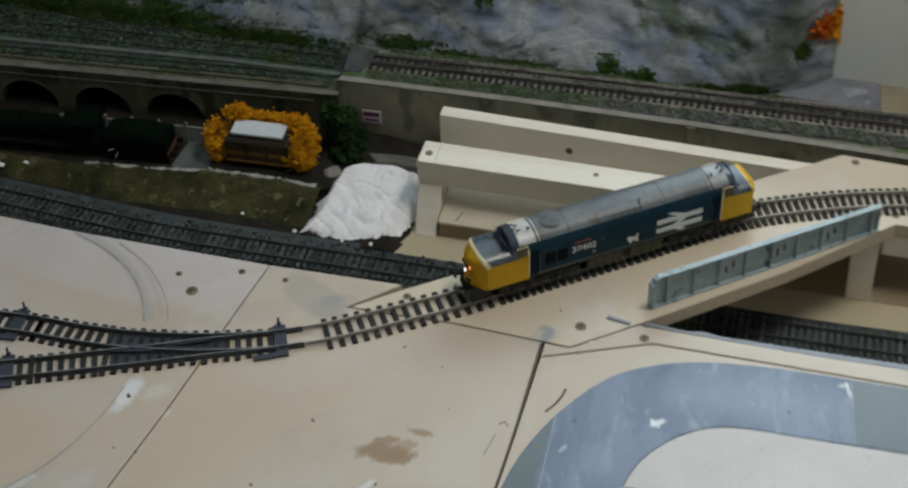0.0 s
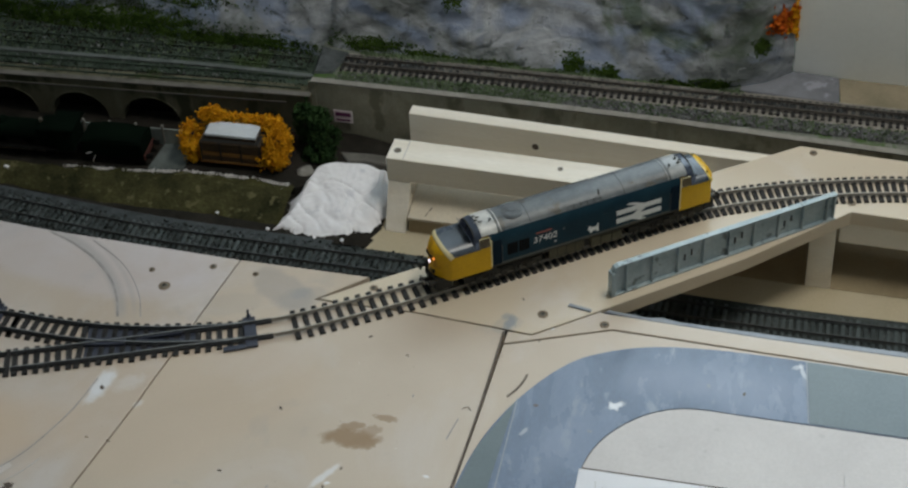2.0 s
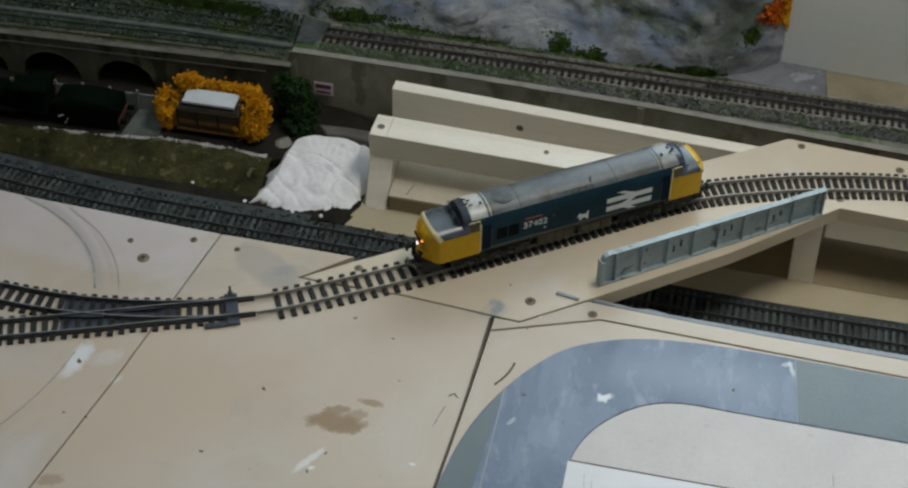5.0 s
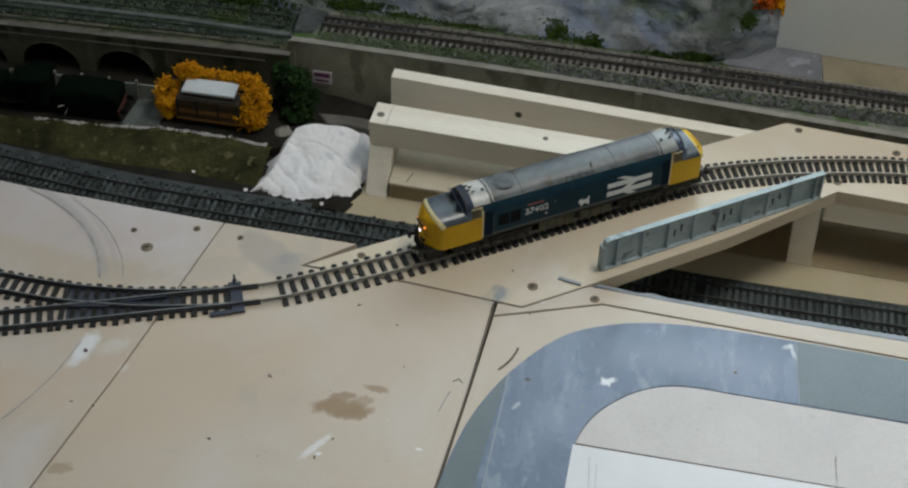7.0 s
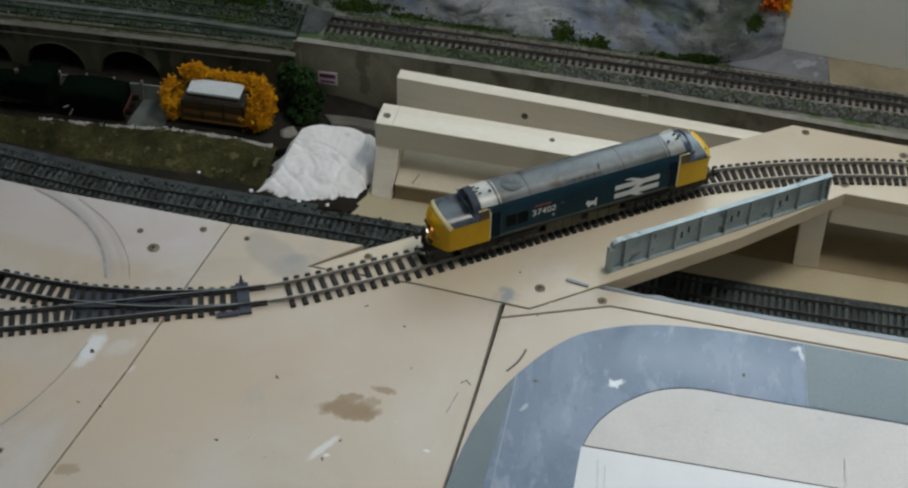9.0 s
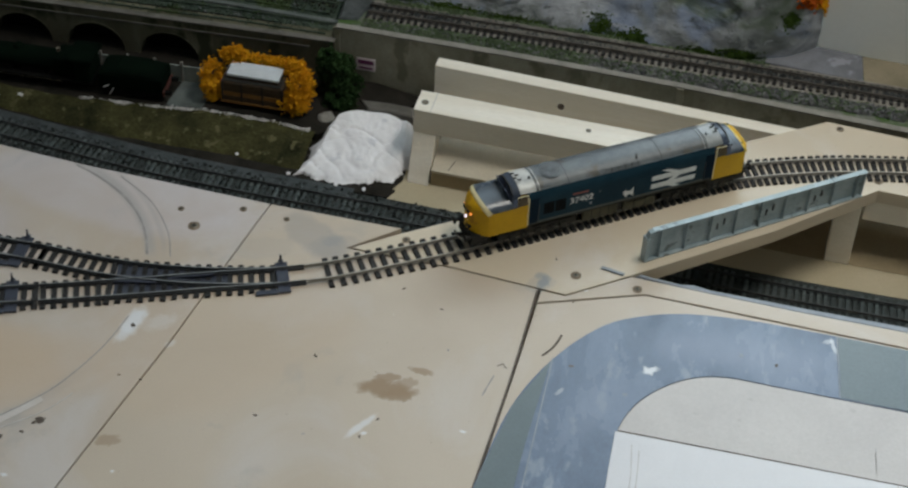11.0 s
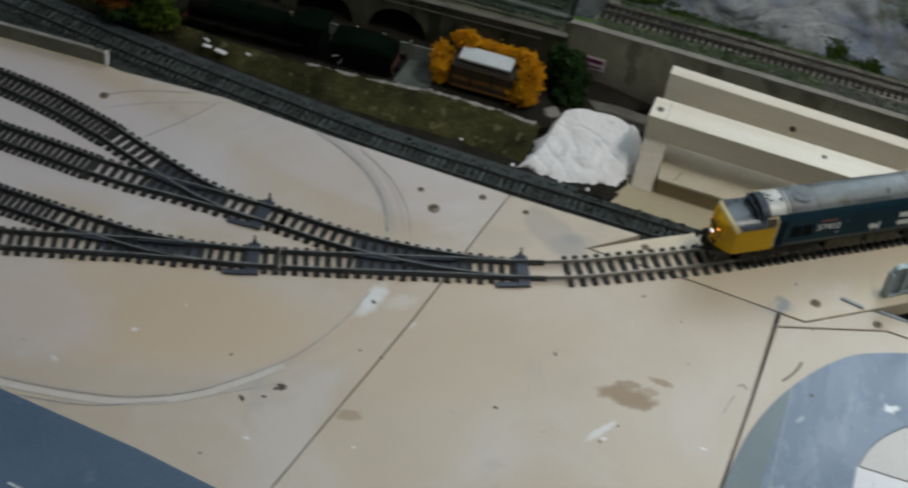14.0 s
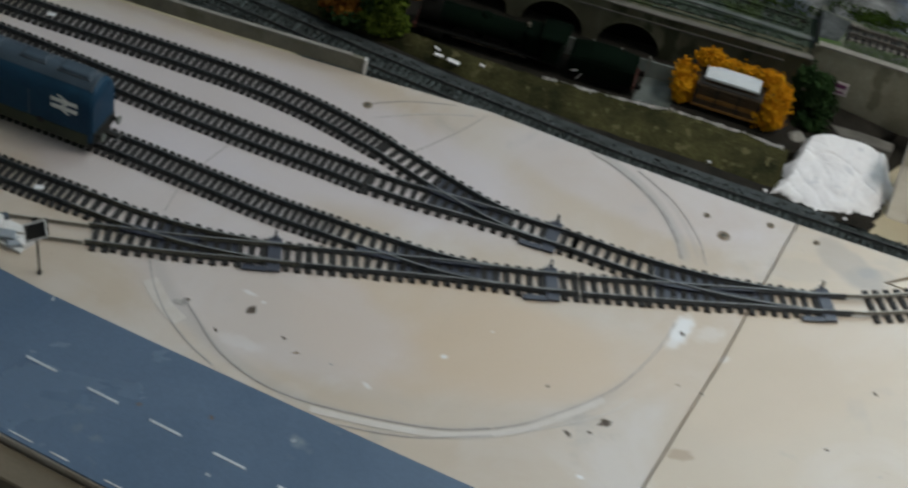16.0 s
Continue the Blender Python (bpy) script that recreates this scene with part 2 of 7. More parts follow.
# First call paints reflected sheen as lilac-blue spots; the second adds white paint.
paint_and_sheen(ROAD, (0.255, 0.295, 0.390), [(0.190, 0.648, 0.050, 0.016, 0.05, 1.2, 0.55), (0.235, 0.640, 0.030, 0.022, 0.2, 1.3, 0.5), (0.110, 0.585, 0.030, 0.014, 1.2, 1.3, 0.4)], 0.7)
paint_and_sheen(ROAD, (0.74, 0.75, 0.78), [(0.1440, 0.6200, 0.0062, 0.0026, 0.5, 1.6, 0.95), (0.1425, 0.6190, 0.0046, 0.0020, -0.8, 1.6, 0.9), (0.2680, 0.6650, 0.0070, 0.0016, -1.3, 1.6, 0.6), (0.2650, 0.6690, 0.0046, 0.0022, 0.3, 1.6, 0.5), (0.0850, 0.5900, 0.0040, 0.0016, 1.0, 1.6, 0.4)], 0.35)
PINE = mottled("planed_pine", (0.82, 0.755, 0.645), (0.91, 0.86, 0.775), 9, 250, 0.40, 0, 0.08, None, (0.6, 9, 9))
SLEEPER = random_tint(mottled("brown_sleeper", (0.012, 0.012, 0.013), (0.026, 0.024, 0.023), 200, 1500, 0.82, 0, 0.3))
SLEEPER_OLD = random_tint(mottled("weathered_sleeper", (0.048, 0.060, 0.063), (0.110, 0.130, 0.130), 120, 1500, 0.85, 0, 0.4))
RAIL = mottled("rail_steel", (0.20, 0.178, 0.150), (0.32, 0.290, 0.245), 60, 1200, 0.55, 0.15, 0.1)
RAIL_DARK = mottled("dark_siding_rail", (0.042, 0.047, 0.053), (0.090, 0.096, 0.104), 60, 1200, 0.5, 0.3, 0.1)
RAIL_COOL = mottled("cool_worn_rail", (0.165, 0.172, 0.178), (0.275, 0.282, 0.285), 60, 1200, 0.5, 0.2, 0.1)
RAIL_OLIVE = mottled("dull_olive_rail", (0.075, 0.072, 0.058), (0.150, 0.140, 0.112), 60, 1200, 0.6, 0.2, 0.1)
RAIL_BROWN = mottled("brown_painted_rail", (0.062, 0.054, 0.048), (0.13, 0.115, 0.10), 60, 1200, 0.6, 0.2, 0.1)
RAIL_OLD = mottled("dull_rail", (0.034, 0.039, 0.042), (0.075, 0.082, 0.086), 60, 1200, 0.7, 0.2, 0.1)
RAIL_TOP = mottled("worn_rail_head", (0.37, 0.350, 0.305), (0.54, 0.505, 0.445), 80, 1200, 0.50, 0.15, 0.05)
POINT_BLUE = mottled("dark_plastic", (0.030, 0.035, 0.055), (0.050, 0.055, 0.08), 90, 900, 0.4, 0, 0.1)
BALLAST_DARK = mottled("dark_ballast", (0.024, 0.030, 0.030), (0.080, 0.092, 0.092), 90, 700, 0.95, 0, 0.9)
BALLAST_WEST = mottled("greenish_ballast", (0.032, 0.048, 0.036), (0.084, 0.110, 0.086), 60, 700, 0.95, 0, 0.9, ((0.05, 0.075, 0.032), 24, 0.56))
BALLAST = mottled("grey_ballast", (0.05, 0.058, 0.06), (0.12, 0.13, 0.135), 90, 700, 0.95, 0, 0.9)
SHOULDER_GREY = mottled("blue_grey_ballast", (0.040, 0.048, 0.052), (0.092, 0.104, 0.110), 70, 700, 0.95, 0, 0.9)
DIRT = mottled("dark_earth", (0.012, 0.011, 0.009), (0.034, 0.030, 0.025), 40, 600, 0.95, 0, 0.8)
GRASS = mottled("dry_grass_scatter", (0.016, 0.017, 0.007), (0.078, 0.074, 0.030), 34, 420, 0.95, 0, 1.0, ((0.115, 0.105, 0.052), 90, 0.60), grainy=0.95)
SCATTER = mottled("green_scatter", (0.10, 0.115, 0.085), (0.24, 0.25, 0.22), 55, 800, 0.95, 0, 1.0, ((0.07, 0.12, 0.04), 26, 0.50), grainy=0.5)
BALLAST_UP = mottled("mid_grey_ballast", (0.095, 0.090, 0.080), (0.22, 0.208, 0.185), 90, 700, 0.95, 0, 0.9)
PALE_BALLAST = mottled("pale_ballast", (0.15, 0.14, 0.125), (0.32, 0.30, 0.27), 80, 700, 0.95, 0, 1.0, grainy=0.5)
GREEN_GRIT = mottled("green_grit", (0.070, 0.105, 0.055), (0.16, 0.210, 0.120), 60, 800, 0.95, 0, 0.6)
GREY_GRIT = mottled("grey_grit", (0.14, 0.142, 0.150), (0.25, 0.253, 0.262), 90, 800, 0.95, 0, 0.6)
# Olive arch stone, its colour lowered for the light falloff at back left.
STONE_ARCH = mottled("dimmed_arch_stone", (0.088, 0.085, 0.056), (0.155, 0.148, 0.105), 35, 500, 0.9, 0, 0.35, ((0.055, 0.058, 0.036), 26, 0.56), (1, 1, 0.45))
STONE = mottled("grey_brown_stone", (0.25, 0.238, 0.182), (0.40, 0.380, 0.300), 40, 500, 0.9, 0, 0.35, ((0.20, 0.190, 0.140), 30, 0.56), (1, 1, 0.6))
CARD_STONE = mottled("grey_card_stone", (0.155, 0.148, 0.118), (0.255, 0.242, 0.195), 40, 500, 0.9, 0, 0.35, ((0.16, 0.155, 0.112), 30, 0.56), (1, 1, 0.6))
# COPING darkened to stand for weak light along the arches; the ledge shares it.
COPING_DARK = mottled("dimmed_coping", (0.10, 0.095, 0.085), (0.19, 0.18, 0.165), 60, 600, 0.85, 0, 0.3)
PATH_GREY = mottled("gritty_path_grey", (0.085, 0.100, 0.096), (0.16, 0.178, 0.172), 60, 600, 0.9, 0, 0.5)
COPING = mottled("pale_coping", (0.21, 0.20, 0.18), (0.32, 0.305, 0.28), 60, 600, 0.85, 0, 0.3)
# Near-black that paints in deep shade; black parts and the grilles share it.
SHADOW_BLACK = mottled("paint_and_shade_black", (0.003, 0.003, 0.003), (0.008, 0.008, 0.007), 60, 600, 0.95)
PLASTER = mottled("white_plaster", (0.80, 0.79, 0.83), (0.88, 0.87, 0.90), 25, 160, 0.55, 0, 0.4, ((0.70, 0.70, 0.75), 55, 0.62), grainy=0.08)


def rock_material():
    """Brushed-on greys with lavender-blue, level strokes, pale dabs, dark pits and green dabs."""
    m, nt, b = material("grey_rock_paint", (0.3, 0.3, 0.3), 0.60)
    v, flat = coords(nt, (1, 1, 1.3)), coords(nt, (0.55, 0.55, 2.0))
    s1, s2, s3 = noise_node(nt, v, 16, 4, 0.60, 1.4), noise_node(nt, flat, 30, 4, 0.55, 0.9), noise_node(nt, v, 11, 3, 0.5, 1.2)
    s4, s5 = noise_node(nt, v, 30, 5, 0.6, 0.9), noise_node(nt, v, 130, 4, 0.6, 1.0)
    col = ramp(nt, s1, [(0.30, (0.100, 0.115, 0.115)), (0.44, (0.200, 0.216, 0.220)), (0.56, (0.300, 0.315, 0.340)), (0.72, (0.400, 0.415, 0.455))])
    col = mix(nt, col, (0.215, 0.270, 0.410), ramp(nt, s3, [(0.50, (0, 0, 0)), (0.60, (0.70, 0.70, 0.70))]))
    col = mix(nt, col, (0.43, 0.445, 0.485), ramp(nt, s2, [(0.58, (0, 0, 0)), (0.66, (0.65, 0.65, 0.65))]))
    col = mix(nt, col, (0.050, 0.060, 0.062), ramp(nt, s4, [(0.33, (0.8, 0.8, 0.8)), (0.40, (0, 0, 0))]))
    col = mix(nt, col, (0.035, 0.042, 0.045), ramp(nt, s5, [(0.29, (0.8, 0.8, 0.8)), (0.35, (0, 0, 0))]))
    col = mix(nt, col, (0.42, 0.43, 0.47), ramp(nt, s5, [(0.66, (0, 0, 0)), (0.72, (0.6, 0.6, 0.6))]))
    col = mix(nt, col, (0.060, 0.095, 0.040), ramp(nt, noise_node(nt, v, 10, 5, 0.65, 0.8), [(0.58, (0, 0, 0)), (0.66, (0.7, 0.7, 0.7))]))
    nt.links.new(col, b.inputs["Base Color"])
    bump(nt, b, s5, 0.6, 0.0022)
    return m


ROCK = rock_material()
MOSS = mottled("moss_green", (0.030, 0.060, 0.010), (0.075, 0.125, 0.025), 60, 600, 0.95, 0, 0.8)
LEAF = random_tint(mottled("leaf_green", (0.012, 0.030, 0.010), (0.034, 0.068, 0.022), 80, 600, 0.9, 0, 0.4))
ORANGE = mottled("orange_foam", (0.58, 0.235, 0.006), (0.88, 0.47, 0.020), 60, 700, 0.9, 0, 0.5)
LIME_LEAF = mottled("olive_foam", (0.06, 0.10, 0.012), (0.13, 0.18, 0.025), 90, 700, 0.9, 0, 0.5)
RUST_LEAF = mottled("rust_foam", (0.18, 0.07, 0.012), (0.33, 0.15, 0.025), 90, 700, 0.9, 0, 0.5)
FASCIA_BROWN = mottled("dark_fascia_board", (0.095, 0.075, 0.050), (0.16, 0.128, 0.088), 20, 500, 0.8, 0, 0.2)
BROWN_BOARD = mottled("brown_hardboard", (0.18, 0.155, 0.10), (0.29, 0.245, 0.17), 20, 500, 0.8, 0, 0.2)
WHITE_WALL = mottled("pale_painted_wall", (0.83, 0.835, 0.805), (0.88, 0.885, 0.855), 4, 200, 0.6, 0, 0.05, grainy=0.05)
ROOM_PAINT = mottled("room_wall_paint", (0.68, 0.66, 0.61), (0.74, 0.72, 0.67), 2, 120, 0.8, 0, 0.1)
CARPET = mottled("grey_carpet", (0.12, 0.115, 0.11), (0.18, 0.175, 0.165), 30, 400, 0.95, 0, 0.6)
BLUE = mottled("rail_blue", (0.007, 0.026, 0.040), (0.014, 0.044, 0.064), 40, 500, 0.50, 0, 0.05, ((0.030, 0.055, 0.060), 30, 0.62))
BLUE_OLD = mottled("weathered_blue", (0.004, 0.030, 0.068), (0.010, 0.056, 0.108), 40, 500, 0.55, 0, 0.08, ((0.030, 0.048, 0.042), 22, 0.60))
OLIVE_SKIRT = mottled("olive_skirt_grime", (0.018, 0.024, 0.012), (0.050, 0.058, 0.030), 50, 600, 0.7)
BUFFER_GREY = mottled("dull_buffer_steel", (0.10, 0.11, 0.10), (0.20, 0.21, 0.19), 90, 700, 0.5, 0.3)
BLUE_OLD.node_tree.nodes["Principled BSDF"].inputs["Specular IOR Level"].default_value = 0.25
BLUE.node_tree.nodes["Principled BSDF"].inputs["Specular IOR Level"].default_value = 0.10
YELLOW = mottled("warning_yellow", (0.50, 0.275, 0.003), (0.64, 0.370, 0.006), 30, 500, 0.46, 0, 0.04, ((0.36, 0.18, 0.012), 45, 0.62))
YELLOW.node_tree.nodes["Principled BSDF"].inputs["Specular IOR Level"].default_value = 0.25
CREAM = mottled("cream_edge", (0.66, 0.56, 0.30), (0.76, 0.66, 0.40), 40, 500, 0.45, 0, 0.04)
# Front dome's copy of the pale roof grey, lightened for what it reflects.
ROOF_LIT = mottled("lit_roof_dome", (0.36, 0.36, 0.345), (0.56, 0.55, 0.52), 60, 500, 0.36, 0, 0.08, ((0.22, 0.21, 0.19), 90, 0.60))
RIM_YELLOW = mottled("pale_yellow_rim", (0.62, 0.45, 0.08), (0.72, 0.56, 0.16), 40, 500, 0.45, 0, 0.04)
# Rear dome's copy of that roof grey, darker where less light is reflected.
ROOF_LESS_LIT = mottled("less_lit_roof_dome", (0.17, 0.18, 0.18), (0.33, 0.335, 0.325), 60, 500, 0.40, 0, 0.08, ((0.12, 0.115, 0.10), 90, 0.60))
ROOF_GREY = mottled("weathered_roof_grey", (0.055, 0.065, 0.073), (0.145, 0.156, 0.160), 55, 500, 0.46, 0.05, 0.12, ((0.075, 0.070, 0.058), 80, 0.58), (0.8, 1.0, 1.0))
FAN_GREY = mottled("grey_fan_grille", (0.05, 0.055, 0.058), (0.12, 0.125, 0.13), 90, 700, 0.5)
BLACK_GREY = mottled("dull_dark_grey", (0.030, 0.032, 0.034), (0.065, 0.068, 0.070), 60, 600, 0.6, 0, 0.1)
BLUE_DIRTY = mottled("dirty_blue_grey", (0.040, 0.052, 0.050), (0.085, 0.095, 0.085), 60, 600, 0.6, 0, 0.1, ((0.07, 0.062, 0.04), 50, 0.55))
FRAME_OLIVE = mottled("olive_grime", (0.032, 0.030, 0.017), (0.088, 0.079, 0.045), 70, 700, 0.75, 0, 0.3)
GLASS_SMOKE = mottled("blue_smoked_glass", (0.060, 0.074, 0.115), (0.120, 0.145, 0.205), 50, 500, 0.12, 0, 0.0)
NAME_RED = mottled("faded_red_plate", (0.22, 0.055, 0.045), (0.34, 0.09, 0.07), 80, 700, 0.5)
PALE_BADGE = mottled("faint_white_print", (0.24, 0.27, 0.29), (0.36, 0.38, 0.39), 80, 700, 0.5)
SCREEN_BLUE = mottled("dark_blue_screen_frame", (0.022, 0.030, 0.050), (0.050, 0.064, 0.095), 60, 500, 0.3, 0, 0.05)
PANEL_GREY = mottled("slate_blue_panel", (0.055, 0.07, 0.09), (0.085, 0.105, 0.13), 40, 500, 0.30, 0.0, 0.05)
BLACK = mottled("oily_black", (0.008, 0.008, 0.007), (0.022, 0.020, 0.017), 60, 700, 0.75, 0, 0.2)
FRAME_DIRT = mottled("dirty_underframe", (0.012, 0.011, 0.008), (0.034, 0.030, 0.020), 50, 700, 0.8, 0, 0.3)
GLASS_BROWN = mottled("brown_window", (0.055, 0.042, 0.018), (0.10, 0.07, 0.032), 50, 500, 0.2, 0, 0.0)
WHITE_PRINT = mottled("white_print", (0.70, 0.70, 0.68), (0.80, 0.80, 0.78), 80, 700, 0.5, 0, 0.02)
RED_PRINT = mottled("red_print", (0.45, 0.06, 0.03), (0.55, 0.09, 0.04), 80, 700, 0.5)
DULL_RED = mottled("dull_red_paint", (0.050, 0.012, 0.009), (0.095, 0.024, 0.016), 80, 700, 0.7)
ROOF_BLUE = mottled("blue_black_roof", (0.022, 0.040, 0.062), (0.045, 0.070, 0.10), 40, 500, 0.5, 0, 0.06)
APRON = mottled("grey_apron_paint", (0.12, 0.126, 0.145), (0.20, 0.208, 0.235), 30, 300, 0.8, 0, 0.4, ((0.25, 0.26, 0.30), 40, 0.62))
NAVY = mottled("navy_door", (0.003, 0.010, 0.020), (0.006, 0.018, 0.032), 40, 500, 0.85)
RED_FOAM = mottled("red_orange_foam", (0.40, 0.07, 0.01), (0.62, 0.16, 0.015), 200, 700, 0.9)
PINK_PRINT = mottled("pink_print", (0.76, 0.64, 0.68), (0.84, 0.76, 0.79), 200, 700, 0.6)
PURPLE_PRINT = mottled("purple_print", (0.14, 0.03, 0.10), (0.22, 0.05, 0.16), 200, 700, 0.6)
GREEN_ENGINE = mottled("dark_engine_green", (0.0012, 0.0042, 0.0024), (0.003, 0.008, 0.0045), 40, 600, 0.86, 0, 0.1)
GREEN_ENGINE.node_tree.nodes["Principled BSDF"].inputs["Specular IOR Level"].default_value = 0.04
BROWN_BODY = mottled("brown_wagon_paint", (0.030, 0.018, 0.009), (0.065, 0.036, 0.015), 40, 600, 0.6, 0, 0.2)
RUSTY_BODY = mottled("rust_wagon_plank", (0.14, 0.062, 0.012), (0.24, 0.115, 0.022), 60, 600, 0.6, 0, 0.2)
WAGON_ROOF = mottled("pale_wagon_roof", (0.56, 0.60, 0.65), (0.70, 0.74, 0.79), 30, 500, 0.5, 0, 0.1)
GIRDER = mottled("grey_blue_girder", (0.27, 0.345, 0.375), (0.44, 0.515, 0.54), 60, 500, 0.50, 0, 0.15, ((0.15, 0.175, 0.175), 90, 0.60))
STEEL = mottled("screw_steel", (0.15, 0.13, 0.10), (0.26, 0.23, 0.19), 200, 900, 0.5, 0.7, 0.1)
PENCIL = mottled("pencil_grey", (0.27, 0.25, 0.25), (0.44, 0.41, 0.39), 120, 900, 0.8)
FAINT_PENCIL = mottled("faint_pencil", (0.48, 0.46, 0.46), (0.62, 0.60, 0.59), 120, 900, 0.8)
INK = mottled("brown_ink", (0.06, 0.045, 0.035), (0.13, 0.10, 0.08), 150, 900, 0.8)
FILLER = mottled("white_filler", (0.66, 0.64, 0.63), (0.78, 0.77, 0.77), 60, 600, 0.7, 0, 0.4)
FILLER_THIN = mottled("sanded_filler", (0.55, 0.495, 0.45), (0.615, 0.57, 0.545), 60, 600, 0.6, 0, 0.05, grainy=0.1)
STAIN_DARK = mottled("rusty_screw_hole", (0.16, 0.115, 0.075), (0.26, 0.19, 0.13), 60, 600, 0.8)
GREY_PAINT = mottled("grey_blue_paint", (0.22, 0.25, 0.29), (0.32, 0.35, 0.39), 50, 500, 0.6, 0, 0.1)
LAMP_WHITE, _nt, _b = material("lit_lamp", (1, 1, 1), 0.3)
_b.inputs["Emission Color"].default_value, _b.inputs["Emission Strength"].default_value = (0.95, 0.85, 1.0, 1), 1.6
LAMP_ORANGE, _nt, _b = material("lit_orange_lamp", (1, 0.4, 0.1), 0.3)
_b.inputs["Emission Color"].default_value, _b.inputs["Emission Strength"].default_value = (1, 0.30, 0.05, 1), 1.2


# ---- mesh helpers ----
def part(name, bm, mat, parent=None, label="", smooth=False):
    me = bpy.data.meshes.new(name)
    bmesh.ops.recalc_face_normals(bm, faces=bm.faces)
    bm.to_mesh(me)
    bm.free()
    me.materials.append(mat)
    if smooth:
        for p in me.polygons:
            p.use_smooth = True
        me.set_sharp_from_angle(angle=radians(42))
    ob = new(name, me)
    if parent:
        ob.parent = parent
    if label:
        ob["label"] = label
    return ob


def thing(name, label, category, at=None, group=""):
    ob = new(name)
    ob.empty_display_size = 0.02
    if at is not None:
        ob.matrix_world = at
    return tagged(ob, label, category, group)


def structure(ob, label):
    return tagged(ob, label, kind="structure")


def inset(poly, d):
    """Shrinks a polygon given counter-clockwise by d."""
    out, n = [], len(poly)
    for i in range(n):
        a, b, c = (Vector(poly[k % n]) for k in (i - 1, i, i + 1))
        n1, n2 = (b - a).normalized(), (c - b).normalized()
        m1, m2 = Vector((-n1.y, n1.x)), Vector((-n2.y, n2.x))
        k = (m1 + m2)
        k = k / max(0.3, k.dot(m1))
        out.append((b.x + k.x * d, b.y + k.y * d))
    return out


def ccw(poly):
    s = sum(a[0] * b[1] - b[0] * a[1] for a, b in zip(poly, poly[1:] + poly[:1]))
    return list(poly) if s > 0 else list(reversed(poly))


def slab(poly, top, thick, bevel=0.0, bm=None):
    bm = bm or bmesh.new()
    poly = ccw(poly)
    upper = inset(poly, bevel) if bevel else poly
    lo = [bm.verts.new((x, y, top - thick)) for x, y in poly]
    mid = [bm.verts.new((x, y, top - bevel)) for x, y in poly] if bevel else None
    hi = [bm.verts.new((x, y, top)) for x, y in upper]
    n = len(poly)
    for tri in tessellate_polygon([[Vector((x, y, 0)) for x, y in upper]]):
        i, j, k = tri
        if len({i, j, k}) == 3:
            bm.faces.new((hi[i], hi[j], hi[k]))
            bm.faces.new((lo[k], lo[j], lo[i]))
    rings = [lo, mid, hi] if bevel else [lo, hi]
    for r1, r2 in zip(rings, rings[1:]):
        for i in range(n):
            bm.faces.new((r1[i], r1[(i + 1) % n], r2[(i + 1) % n], r2[i]))
    return bm


def box(x0, x1, y0, y1, z0, z1, bevel=0.0, bm=None, m=None):
    bm = bm or bmesh.new()
    r = bmesh.ops.create_cube(bm, size=1, matrix=Matrix.Translation(((x0 + x1) / 2, (y0 + y1) / 2, (z0 + z1) / 2)) @ Matrix.Diagonal((x1 - x0, y1 - y0, z1 - z0, 1)))
    vs = r["verts"]
    if bevel:
        es = list({e for v in vs for e in v.link_edges})
        g = bmesh.ops.bevel(bm, geom=es, offset=bevel, segments=2, affect="EDGES", profile=0.5)
        vs = list({v for f in g["faces"] for v in f.verts} | {v for v in vs if v.is_valid})
    if m is not None:
        bmesh.ops.transform(bm, matrix=m, verts=vs)
    return bm


def cyl(r, depth, m, seg=20, r2=None, bm=None):
    bm = bm or bmesh.new()
    bmesh.ops.create_cone(bm, cap_ends=True, segments=seg, radius1=r, radius2=r if r2 is None else r2, depth=depth, matrix=m)
    return bm


def prism(poly, m, depth, bm=None):
    """A polygon in the x-z plane, pushed depth along +y, then moved by m."""
    bm = bm or bmesh.new()
    a = [bm.verts.new(m @ Vector((x, 0, z))) for x, z in poly]
    b = [bm.verts.new(m @ Vector((x, depth, z))) for x, z in poly]
    n = len(poly)
    for i, j, k in tessellate_polygon([[Vector((x, z, 0)) for x, z in poly]]):
        if len({i, j, k}) == 3:
            bm.faces.new((a[i], a[j], a[k]))
            bm.faces.new((b[k], b[j], b[i]))
    for i in range(n):
        bm.faces.new((a[i], b[i], b[(i + 1) % n], a[(i + 1) % n]))
    return bm


